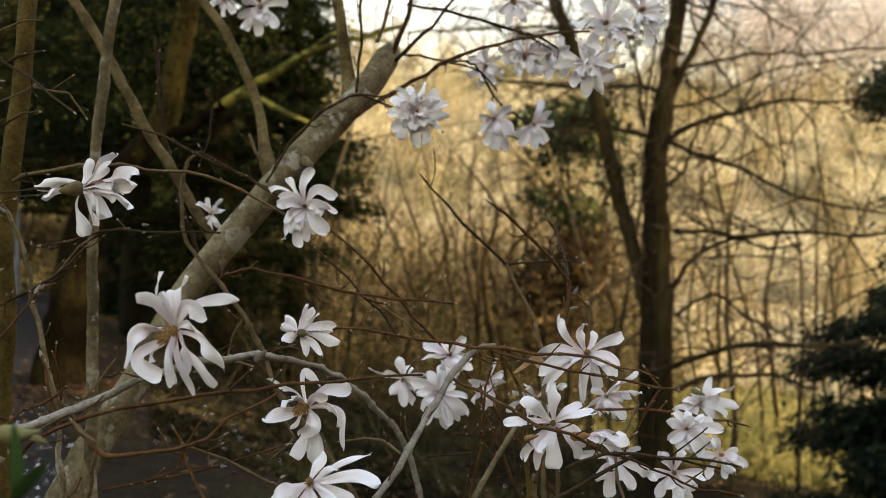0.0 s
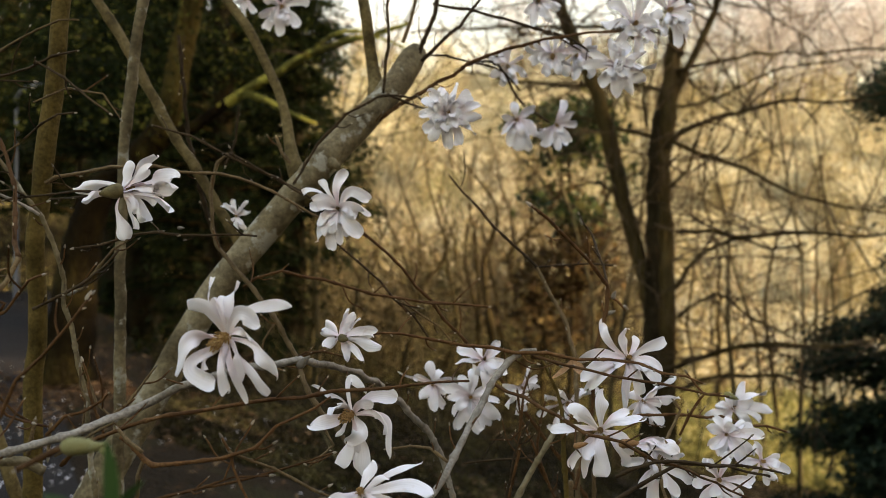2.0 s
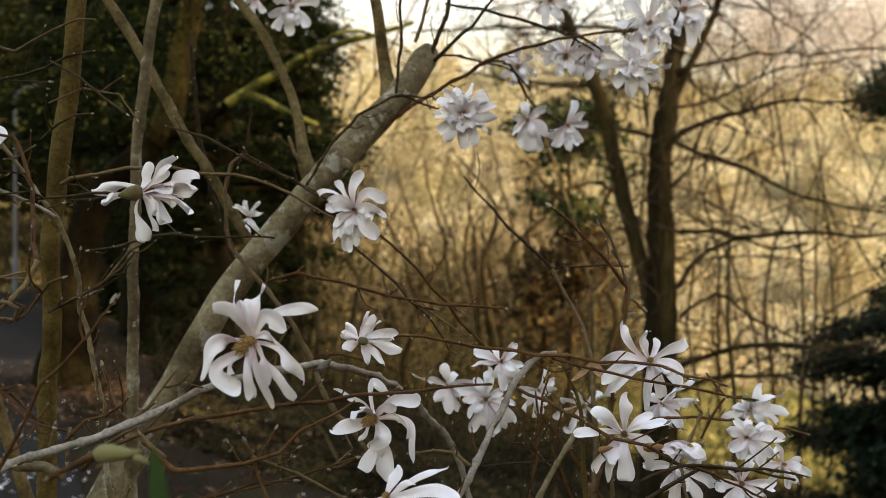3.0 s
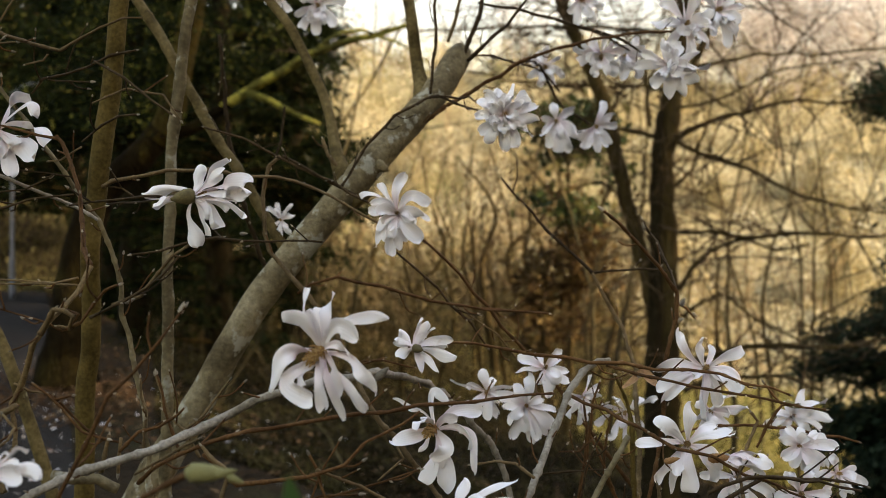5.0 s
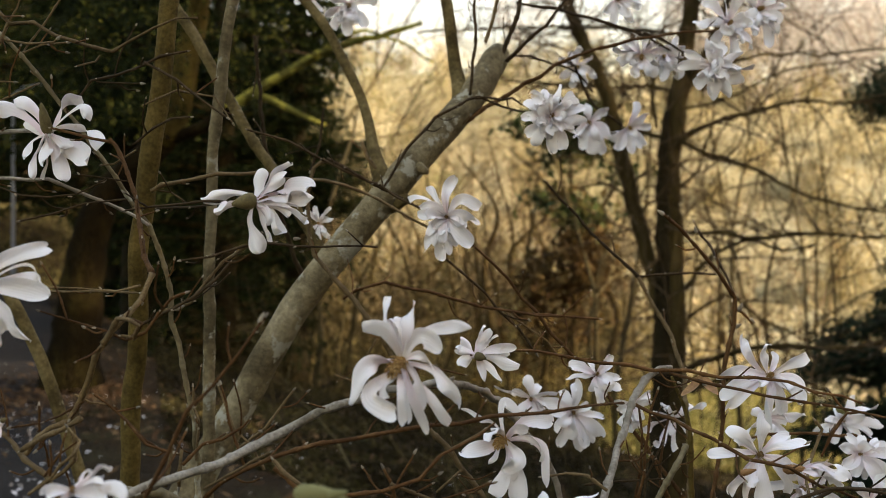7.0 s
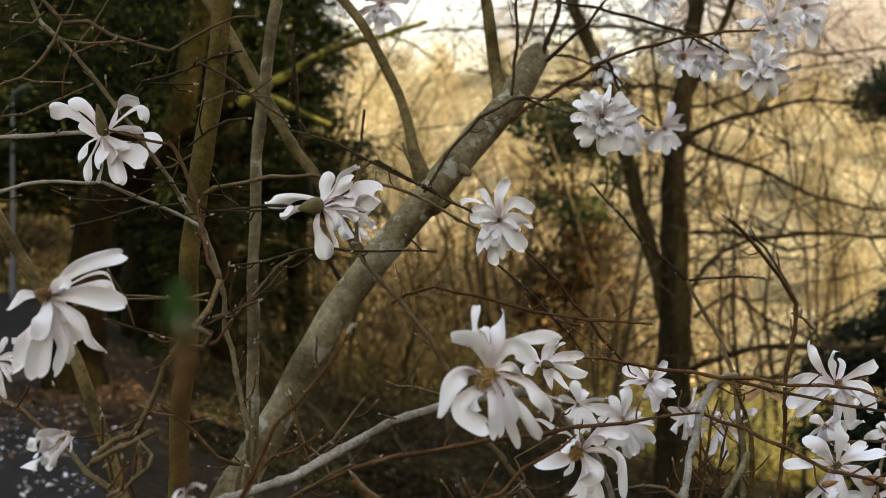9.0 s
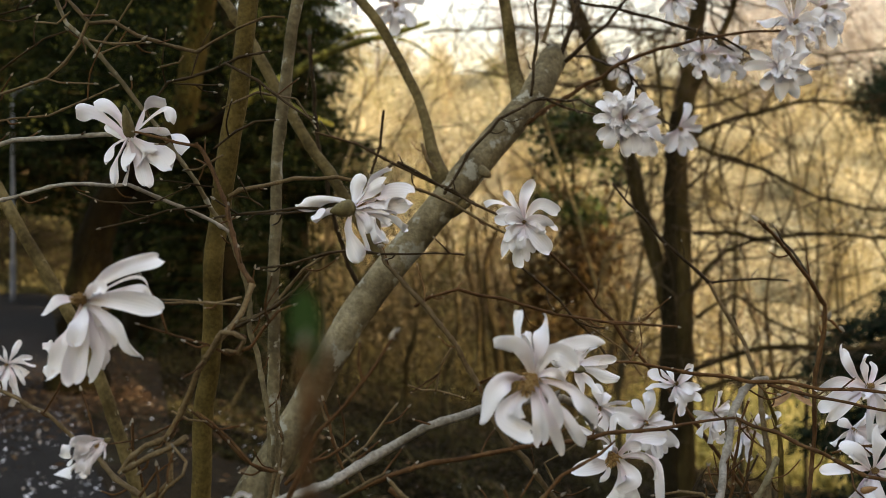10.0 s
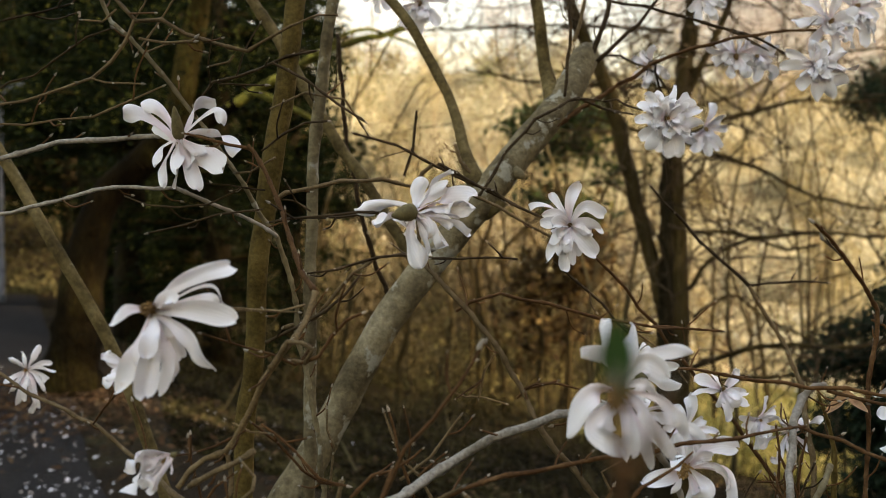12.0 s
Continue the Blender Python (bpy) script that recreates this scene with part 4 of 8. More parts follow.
# street lamp beyond the lane
lx, ly = -12.4, 25.0
lamp = thing("street_lamp", "plain grey steel lamp post beside the lane", "street lamp")
lz = ground_z(lx, ly)
v, f = tube(spline([(lx, ly, lz - 0.1, 0.085), (lx, ly, lz + 1.2, 0.085), (lx, ly, lz + 1.3, 0.06), (lx, ly, lz + 6.0, 0.045)], 0.3), 12)
part("pole", mesh_of("pole", v, f, MATS["steel"]), lamp)
v, f = tube(spline([(lx, ly, lz + 5.95, 0.04), (lx + 0.3, ly - 0.1, lz + 6.15, 0.04), (lx + 0.7, ly - 0.25, lz + 6.2, 0.05), (lx + 1.1, ly - 0.4, lz + 6.18, 0.03)], 0.1), 10)
part("lamp_head", mesh_of("lamp_head", v, f, MATS["steel"]), lamp)


# ---- the magnolia ----
magnolia = thing("magnolia_tree", "grey-barked star magnolia with bare twigs and white strap-petalled flowers", "tree")
TWIG_LABEL = {"redbark": "thin red-brown twig", "twigbark": "thin dark brown twig", "bark": "grey-tan lichened bark", "palebark": "pale grey bark", "bark2": "olive-brown bark", "limbbark": "olive-brown lichen-flecked bark", "shoot": "slender tan-brown shoot"}
rng = random.Random(7)


def wood(name, kind, points):
    """One trunk, stem, branch or twig of the magnolia through points (x, y, z, r)."""
    thick = max(p[3] for p in points)
    kind = "shoot" if thick < 0.0042 and kind in ("bark", "bark2") else kind
    if thick < 0.0042:
        points = [(x, y, z, r * 1.28) for x, y, z, r in points]
    if thick < 0.006:
        base = spline(points, rng.uniform(0.022, 0.034))
        for q in base[1:-1]:
            for k in range(3):
                q[k] += rng.gauss(0, 0.0017)
        points = []
        for a, b in zip(base[:-1], base[1:]):
            points += [a, a * 0.8 + b * 0.2, a * 0.2 + b * 0.8]
        points.append(base[-1])
    if thick > 0.012:
        pts = spline(points, 0.012)
        v, f = tube(pts, 20, wob=0.0005, lump=0.07, rng=rng)
    elif thick > 0.005:
        pts = spline(points, 0.008)
        v, f = tube(pts, 12, wob=0.0007, lump=0.12, knots=0.07, rng=rng)
    else:
        pts = spline(points, 0.004)
        v, f = tube(pts, 7, wob=0.0004, lump=0.22, knots=0.026, rng=rng)
    made = part(name, mesh_of(name, v, f, MATS[kind]), magnolia, TWIG_LABEL[kind])
    if name == "twig" and thick < 0.004:
        ends = [(pts[0], pts[0, :3] - pts[2, :3])] if pts[0, 3] < pts[-1, 3] else [(pts[-1], pts[-1, :3] - pts[-3, :3])]
        for q, way in ends:
            bud(q[:3], way, rng.uniform(0.0035, 0.0075))
    if thick < 0.006:
        step = np.linalg.norm(pts[1, :3] - pts[0, :3])
        at = int(rng.uniform(0.02, 0.06) / step)
        while at < len(pts) - 4:
            way = Vector(pts[at + 1, :3] - pts[at, :3]).normalized() * (-1 if pts[0, 3] < pts[-1, 3] else 1)
            side = way.cross(Vector((rng.gauss(0, 1), rng.gauss(0, 1), rng.gauss(0, 1)))).normalized()
            ln = rng.uniform(0.006, 0.034) if rng.random() < 0.75 else rng.uniform(0.03, 0.07)
            p0 = Vector(pts[at, :3])
            p1 = p0 + (way * 0.6 + side * 0.8) * ln * 0.5
            p2 = p1 + (way * 0.75 + side * 0.5 + Vector((0, 0, 0.3))) * ln * 0.5
            v, f = tube(spline([(*p0, 0.0011), (*p1, 0.0010), (*p2, 0.0008)], 0.004), 5, wob=0.0005, knots=0.02, rng=rng)
            part("spur", mesh_of("spur", v, f, MATS["twigbark" if kind == "twigbark" else "redbark"]), magnolia)
            bud(p2, p2 - p1, rng.uniform(0.003, 0.0065))
            at += int(rng.uniform(0.035, 0.12) / step)
    if name == "twig" and thick < 0.004:
        at = rng.randrange(4, 12)
        while at < len(pts) - 5:
            way = Vector(pts[at + 1, :3] - pts[at, :3]).normalized()
            if ends[0][0] is pts[0] or pts[0, 3] < pts[-1, 3]:
                way = -way
            side = way.cross(Vector((rng.gauss(0, 1), rng.gauss(0, 1), rng.gauss(0, 1)))).normalized()
            bud(Vector(pts[at, :3]) + side * pts[at, 3] * 0.6, way * 0.7 + side * 0.7, rng.uniform(0.0028, 0.0055))
            at += rng.randrange(8, 22)
    return made


def blob(length, width, rings=7, sides=9, ridges=0.0, point=0.6):
    """A bud or cone along +z: blunt base, tapering tip."""
    verts, faces = [], []
    for i in range(rings + 1):
        s = i / rings
        r = width * math.sin(math.pi * min(0.985, 0.1 + 0.9 * s ** point)) ** 0.62
        for j in range(sides):
            a = 2 * math.pi * j / sides
            k = 1 + ridges * (1 if (i + j) % 2 else -1)
            verts.append((r * k * math.cos(a), r * k * math.sin(a), length * (s - 0.08)))
    for i in range(rings):
        o = i * sides
        faces += [(o + j, o + (j + 1) % sides, o + sides + (j + 1) % sides, o + sides + j) for j in range(sides)]
    faces += [tuple(range(sides))[::-1], tuple(range(rings * sides, (rings + 1) * sides))]
    return verts, faces


def aim(at, way, size=1.0):
    m = Vector(way).to_track_quat("Z", "Y").to_matrix().to_4x4()
    return Matrix.Translation(at) @ m @ Matrix.Diagonal((size, size, size, 1))


BUD = mesh_of("bud", *blob(1.0, 0.25), MATS["bud"])
DRY = mesh_of("bud", *blob(1.0, 0.20, 9, 12, 0.07), MATS["dry"])
SCALE = mesh_of("bud", *blob(1.0, 0.21, 9, 12, 0.05), MATS["budgreen"])


def bud(at, way, size, kind=None):
    ob = part("bud", {"green": SCALE, "dry": DRY}.get(kind, BUD), magnolia)
    ob.matrix_basis = aim(at, way, size)
    return ob


def petal_mesh(tip, width, facing, seed, hang, mid=None):
    """A strap-shaped tepal from the flower's centre to tip: narrow claw, broad rounded end, arched, cupped and wavy, with two skins."""
    r = random.Random(seed)
    length = tip.length
    d0 = tip.normalized()
    out = d0 - facing * d0.dot(facing)
    out = out.normalized() if out.length > 0.05 else Vector((0, 0, 1))
    base = out * 0.05 * length - facing * 0.02 * length
    first = (out * 0.6 + facing * r.uniform(0.1, 0.75) + d0 * 0.6 + Vector((0, 0, 0.25))).normalized()
    last = (d0 + Vector((r.gauss(0, 0.55), r.gauss(0, 0.5), r.gauss(0, 0.45) - hang)) - facing * r.uniform(-0.3, 0.7)).normalized()
    c1, c2 = base + first * length * r.uniform(0.36, 0.5), tip - last * length * r.uniform(0.3, 0.45)
    if mid is not None:
        c = mid * 2 - (base + tip) * 0.5
        c1, c2 = base.lerp(c, 0.667), tip.lerp(c, 0.667) - last * length * 0.15
    across = [-1.0, -0.8, -0.55, -0.28, 0.0, 0.28, 0.55, 0.8, 1.0]
    crease, fray = r.uniform(-0.1, 0.6), r.uniform(0.008, 0.042)
    rows, cup, twist, roll, ph = 20, r.uniform(-0.35, 0.6), r.gauss(0, 0.55), r.gauss(0, 0.3), r.uniform(0, 6)
    wave, curl, notch = r.uniform(0.06, 0.26), r.uniform(-0.8, 1.1), max(0.0, r.uniform(-0.05, 0.025))
    wide = r.uniform(0.66, 0.82)
    skew, groove, lop = r.gauss(0, 0.14), r.uniform(0.0, 0.045), r.gauss(0, 0.16)
    blunt, slim = r.uniform(2.2, 5.5), min(1.0, max(0.0, 1.6 - 9 * width / length))
    snake, ripple = r.gauss(0, 0.018 + 0.018 * slim), r.uniform(0.02, 0.035 + 0.04 * slim)
    top, uvs, side0 = [], [], None
    for i in range(rows + 1):
        s = 1 - (1 - i / rows) ** 1.35
        k = 1 - s
        c = base * k ** 3 + c1 * (3 * k * k * s) + c2 * (3 * k * s * s) + tip * s ** 3
        d = ((c1 - base) * k * k + (c2 - c1) * 2 * k * s + (tip - c2) * s * s).normalized()
        side = d.cross(facing)
        if side.length < 0.15:
            side = d.cross(Vector((0.2, 0.1, 1)))
        side.normalize()
        if side0 is not None:
            if side.dot(side0) < 0:
                side = -side
            side = (side + side0 * 0.8).normalized()
        side0 = side
        c = c + side * (length * snake * math.sin(6.5 * s + ph) * s)
        side = Matrix.Rotation(roll + twist * s * s, 3, d) @ side
        up = side.cross(d)
        w = width * (0.30 + 0.72 * math.sin(min(1.0, s / wide) * math.pi / 2) ** 1.6)
        if s > wide:
            w *= max(0.03, 1 - ((s - wide) / (1 - wide)) ** blunt) ** 0.5
        for q in across:
            lift = width * (cup * (q * q - 0.3) + curl * s * s * abs(q) ** 1.5 * (1 if q > 0 else 0.4))
            lift += wave * length * 0.5 * s * q * math.sin(5.0 * s + ph) + fray * length * math.sin(13 * s + ph * 2 + (2 if q > 0 else 0)) * q * abs(q) * s
            lift += width * crease * abs(q) * (1 - s) ** 0.5 + ripple * length * math.sin(7.5 * s + ph * 3) * s
            lift += width * groove * math.cos(9.4 * q) * math.sin(math.pi * min(1, s * 1.05)) ** 0.7
            back = -notch * length * (1 - abs(q)) ** 2 * max(0.0, s - 0.88) * 8 + lop * w * q * s * s
            top.append(c + side * (w * (q + skew * s * (1 - q * q)) * (1 + 0.05 * math.sin(11 * s + ph + 3 * (q > 0)) * abs(q) * s)) + up * lift + d * back)
            uvs.append((s, 0.5 + 0.5 * q))
    n, k = len(top), len(across)
    thin = 0.00035
    verts = [v + facing * thin for v in top] + [v - facing * thin for v in top]
    faces, corner = [], []
    for i in range(rows):
        for j in range(k - 1):
            a = i * k + j
            faces += [(a, a + 1, a + k + 1, a + k), (n + a + k, n + a + k + 1, n + a + 1, n + a)]
            corner += [a, a + 1, a + k + 1, a + k, a + k, a + k + 1, a + 1, a]
    me = mesh_of("petal", verts, faces, MATS["petal"])
    layer = me.uv_layers.new(name="uv")
    for loop, q in zip(layer.data, corner):
        loop.uv = uvs[q]
    return me


def cone_of_stamens(h):
    """A spiral of small club-shaped stamens round a pointed middle, along +z."""
    verts, faces = blob(h, 0.20 * h, 8, 10)
    for i in range(46):
        a, t = i * 2.39996, (i + 0.5) / 46
        foot = Vector((0.13 * h * math.cos(a), 0.13 * h * math.sin(a), (t * 0.85 - 0.02) * h))
        out = Vector((math.cos(a), math.sin(a), 0.9 + 1.3 * t)).normalized()
        side = out.cross(Vector((0, 0, 1))).normalized()
        up = side.cross(out)
        o = len(verts)
        reach = h * (0.34 - 0.20 * t)
        for k, fat in ((0.0, 0.022), (0.45, 0.038), (0.85, 0.034), (1.0, 0.010)):
            m = foot + out * reach * k + Vector((0, 0, 0.05 * h * k * k))
            verts += [m + (side * math.cos(b) + up * math.sin(b)) * fat * h for b in (0.5, 2.07, 3.64, 5.21)]
        faces += [(o + 4 * k + j, o + 4 * k + (j + 1) % 4, o + 4 * k + 4 + (j + 1) % 4, o + 4 * k + 4 + j) for k in range(3) for j in range(4)]
        faces.append((o + 12, o + 13, o + 14, o + 15))
    return verts, faces


def flower(at, facing, tips, size, hang=0.5, sepal=False, cone=0.21, extra=True):
    """A star magnolia flower at a point: golden cone, then tepals to tips (x, y, z, width) given from its centre."""
    at, facing = Vector(at), Vector(facing).normalized()
    v, f = cone_of_stamens(cone * size)
    core = part("flower", mesh_of("flower", v, f, MATS["stamen"]), magnolia, "white star magnolia flower with golden-brown centre")
    core.matrix_basis = aim(at, facing)
    inv = core.matrix_basis.inverted()
    inner = []
    for _ in range((len(tips) // 2 if hang > 0.3 else int(1.4 * len(tips))) if extra else 2):
        a, c = rng.choice(tips), rng.choice(tips)
        k, g = rng.uniform(0.5, 0.85), rng.random()
        p = (Vector(a[:3]) * g + Vector(c[:3]) * (1 - g))
        p = (p.normalized() + facing * rng.uniform(0.0, 0.7)).normalized() * size * k * 0.85
        inner.append((*p, a[3] * rng.uniform(0.75, 1.0)))
    for x, y, z, w, *way in [*tips, *inner]:
        me = petal_mesh(Vector((x, y, z)), w, facing, rng.randrange(10 ** 6), hang, Vector(way) if way else None)
        ob = part("petal", me, core)
        ob.matrix_basis = inv @ Matrix.Translation(at)
    away = 1.5 if facing.y > 0.3 else 1.0
    v, f = blob((0.40 if facing.z > -0.5 else 0.62) * size if sepal else 0.14 * size * away, (0.135 if facing.z > -0.5 else 0.11) * size if sepal else 0.06 * size * away, 9, 12, 0.03)
    cup = part("calyx", mesh_of("calyx", v, f, MATS["calyx"]), core, "green-brown felted calyx")
    cup.matrix_basis = aim((0, 0, -0.02 * size), (0, 0, -1))
    return core


wood("trunk", "bark", [(-0.709, 1.500, 0.961, 0.0329), (-0.667, 1.530, 1.070, 0.0318), (-0.634, 1.550, 1.139, 0.0303), (-0.607, 1.560, 1.184, 0.0286), (-0.581, 1.570, 1.229, 0.0274), (-0.556, 1.580, 1.275, 0.0266), (-0.532, 1.585, 1.323, 0.0262), (-0.505, 1.590, 1.371, 0.0263), (-0.476, 1.595, 1.419, 0.0264), (-0.440, 1.600, 1.468, 0.0265), (-0.404, 1.610, 1.516, 0.0272), (-0.361, 1.615, 1.566, 0.0277), (-0.320, 1.615, 1.615, 0.0277), (-0.279, 1.630, 1.666, 0.0280), (-0.235, 1.655, 1.719, 0.0275), (-0.188, 1.680, 1.774, 0.0269), (-0.153, 1.710, 1.821, 0.0274), (-0.128, 1.740, 1.864, 0.0268), (-0.114, 1.755, 1.892, 0.0249), (-0.105, 1.765, 1.908, 0.0196)])
wood("limb", "limbbark", [(-0.533, 1.760, 2.068, 0.0087), (-0.485, 1.730, 2.001, 0.0092), (-0.450, 1.720, 1.956, 0.0092), (-0.423, 1.715, 1.912, 0.0091), (-0.400, 1.705, 1.867, 0.0091), (-0.374, 1.690, 1.810, 0.0090), (-0.356, 1.675, 1.755, 0.0094), (-0.345, 1.655, 1.705, 0.0112), (-0.335, 1.635, 1.667, 0.0151), (-0.317, 1.620, 1.631, 0.0199), (-0.292, 1.615, 1.596, 0.0218)])
wood("limb", "limbbark", [(-0.226, 1.720, 2.060, 0.0103), (-0.211, 1.720, 1.996, 0.0108), (-0.203, 1.720, 1.940, 0.0113), (-0.195, 1.725, 1.877, 0.0122), (-0.186, 1.710, 1.832, 0.0147), (-0.184, 1.685, 1.791, 0.0166)])
wood("stem", "bark2", [(-0.564, 1.180, 1.878, 0.0113), (-0.570, 1.180, 1.836, 0.0116), (-0.581, 1.190, 1.768, 0.0121), (-0.593, 1.200, 1.698, 0.0129), (-0.607, 1.210, 1.628, 0.0134), (-0.620, 1.220, 1.556, 0.0128), (-0.625, 1.220, 1.512, 0.0124), (-0.631, 1.240, 1.445, 0.0126), (-0.641, 1.260, 1.368, 0.0129), (-0.651, 1.270, 1.314, 0.0130), (-0.656, 1.280, 1.250, 0.0131), (-0.661, 1.290, 1.171, 0.0136), (-0.669, 1.310, 1.007, 0.0150), (-0.678, 1.340, 0.671, 0.0178)])
wood("stem", "bark", [(-0.546, 1.445, 1.965, 0.0084), (-0.553, 1.445, 1.912, 0.0088), (-0.566, 1.445, 1.825, 0.0088), (-0.578, 1.445, 1.728, 0.0092), (-0.585, 1.445, 1.649, 0.0084), (-0.587, 1.445, 1.562, 0.0084), (-0.590, 1.445, 1.474, 0.0088), (-0.590, 1.445, 1.386, 0.0092), (-0.590, 1.445, 1.299, 0.0092), (-0.592, 1.445, 1.211, 0.0097), (-0.593, 1.445, 1.123, 0.0101), (-0.593, 1.450, 0.858, 0.0115)])
wood("limb", "limbbark", [(-0.760, 1.700, 2.038, 0.0094), (-0.721, 1.700, 1.975, 0.0094), (-0.679, 1.690, 1.915, 0.0099), (-0.654, 1.690, 1.869, 0.0099), (-0.632, 1.685, 1.826, 0.0099), (-0.609, 1.680, 1.789, 0.0098), (-0.578, 1.670, 1.737, 0.0098), (-0.551, 1.660, 1.695, 0.0097), (-0.527, 1.650, 1.663, 0.0096), (-0.498, 1.645, 1.617, 0.0096), (-0.468, 1.640, 1.567, 0.0096), (-0.437, 1.630, 1.516, 0.0100)])
wood("stem", "limbbark", [(-1.173, 1.570, 1.805, 0.0090), (-1.105, 1.560, 1.693, 0.0093), (-1.062, 1.555, 1.624, 0.0096), (-1.011, 1.550, 1.536, 0.0096), (-0.966, 1.550, 1.459, 0.0100), (-0.930, 1.550, 1.391, 0.0100), (-0.894, 1.550, 1.308, 0.0103), (-0.866, 1.550, 1.226, 0.0103), (-0.840, 1.550, 1.143, 0.0107), (-0.796, 1.550, 1.005, 0.0118), (-0.744, 1.560, 0.788, 0.0134)])
wood("branch", "palebark", [(-0.645, 0.880, 1.211, 0.0045), (-0.547, 0.890, 1.277, 0.0043), (-0.482, 0.910, 1.301, 0.0044), (-0.447, 0.925, 1.311, 0.0045), (-0.411, 0.970, 1.321, 0.0047), (-0.381, 0.990, 1.336, 0.0048), (-0.317, 0.995, 1.362, 0.0045), (-0.255, 1.010, 1.370, 0.0043), (-0.228, 1.035, 1.370, 0.0044), (-0.198, 1.100, 1.358, 0.0044), (-0.166, 1.180, 1.334, 0.0045), (-0.129, 1.270, 1.293, 0.0047), (-0.090, 1.320, 1.245, 0.0047), (-0.061, 1.350, 1.194, 0.0046), (-0.044, 1.370, 1.140, 0.0047), (-0.033, 1.380, 1.074, 0.0047), (-0.027, 1.400, 0.985, 0.0048)])
wood("branch", "redbark", [(-0.460, 0.930, 1.275, 0.0017), (-0.435, 0.920, 1.295, 0.0018), (-0.416, 0.920, 1.309, 0.0018), (-0.385, 0.922, 1.318, 0.0018), (-0.347, 0.925, 1.326, 0.0017), (-0.291, 0.930, 1.337, 0.0017), (-0.235, 0.940, 1.344, 0.0016), (-0.178, 0.955, 1.346, 0.0016), (-0.118, 0.975, 1.350, 0.0014), (-0.066, 1.000, 1.350, 0.0012), (-0.024, 1.030, 1.349, 0.0010)])
wood("branch", "redbark", [(-0.386, 0.900, 1.312, 0.0020), (-0.373, 0.900, 1.302, 0.0023), (-0.362, 0.895, 1.293, 0.0023), (-0.350, 0.895, 1.286, 0.0020), (-0.318, 0.895, 1.287, 0.0017), (-0.281, 0.900, 1.290, 0.0015), (-0.250, 0.900, 1.300, 0.0014), (-0.229, 0.910, 1.318, 0.0012), (-0.190, 0.920, 1.336, 0.0010), (-0.174, 0.930, 1.348, 0.0008)])
wood("twig", "bark", [(-0.361, 0.895, 1.288, 0.0018), (-0.364, 0.895, 1.274, 0.0017), (-0.368, 0.895, 1.253, 0.0018), (-0.374, 0.895, 1.230, 0.0020)])
wood("twig", "redbark", [(-0.282, 0.900, 1.311, 0.0008), (-0.275, 0.900, 1.296, 0.0013), (-0.270, 0.900, 1.278, 0.0012), (-0.260, 0.900, 1.258, 0.0011), (-0.248, 0.900, 1.234, 0.0010)])
wood("twig", "bark", [(-0.275, 0.900, 1.296, 0.0013), (-0.233, 0.920, 1.270, 0.0013), (-0.194, 0.940, 1.248, 0.0013), (-0.165, 0.950, 1.233, 0.0012), (-0.135, 0.960, 1.213, 0.0013)])
wood("twig", "redbark", [(-0.356, 0.950, 1.237, 0.0010), (-0.303, 0.950, 1.247, 0.0011), (-0.240, 0.950, 1.263, 0.0011), (-0.196, 0.950, 1.275, 0.0009), (-0.174, 0.950, 1.283, 0.0007)])
wood("twig", "redbark", [(-0.358, 0.900, 1.247, 0.0010), (-0.310, 0.900, 1.258, 0.0010), (-0.269, 0.900, 1.267, 0.0008), (-0.233, 0.900, 1.272, 0.0007)])
wood("branch", "bark2", [(-0.404, 1.420, 1.660, 0.0023), (-0.421, 1.415, 1.648, 0.0024), (-0.428, 1.410, 1.622, 0.0024), (-0.426, 1.400, 1.565, 0.0023), (-0.414, 1.390, 1.508, 0.0026), (-0.384, 1.375, 1.474, 0.0027), (-0.350, 1.365, 1.441, 0.0027), (-0.311, 1.355, 1.387, 0.0028), (-0.283, 1.350, 1.333, 0.0029), (-0.256, 1.325, 1.281, 0.0030), (-0.221, 1.320, 1.236, 0.0030), (-0.177, 1.315, 1.181, 0.0030), (-0.124, 1.310, 1.108, 0.0031), (-0.072, 1.300, 1.030, 0.0032)])
wood("twig", "twigbark", [(-0.398, 1.400, 1.658, 0.0021), (-0.354, 1.400, 1.633, 0.0019), (-0.317, 1.400, 1.613, 0.0017), (-0.282, 1.400, 1.597, 0.0016)])
wood("branch", "bark2", [(-0.601, 1.200, 1.595, 0.0023), (-0.588, 1.200, 1.602, 0.0022), (-0.550, 1.220, 1.616, 0.0021), (-0.497, 1.250, 1.622, 0.0020), (-0.441, 1.280, 1.621, 0.0019), (-0.367, 1.320, 1.612, 0.0018), (-0.319, 1.340, 1.592, 0.0017), (-0.262, 1.350, 1.564, 0.0014), (-0.220, 1.350, 1.540, 0.0011)])
wood("twig", "twigbark", [(-0.520, 1.400, 1.703, 0.0011), (-0.492, 1.400, 1.694, 0.0014), (-0.457, 1.400, 1.688, 0.0015), (-0.405, 1.400, 1.657, 0.0017), (-0.344, 1.400, 1.627, 0.0017), (-0.290, 1.390, 1.600, 0.0016), (-0.247, 1.380, 1.578, 0.0013)])
wood("twig", "twigbark", [(-0.581, 1.050, 1.563, 0.0009), (-0.552, 1.050, 1.567, 0.0010), (-0.520, 1.040, 1.570, 0.0010), (-0.485, 1.030, 1.573, 0.0011), (-0.457, 1.020, 1.571, 0.0012)])
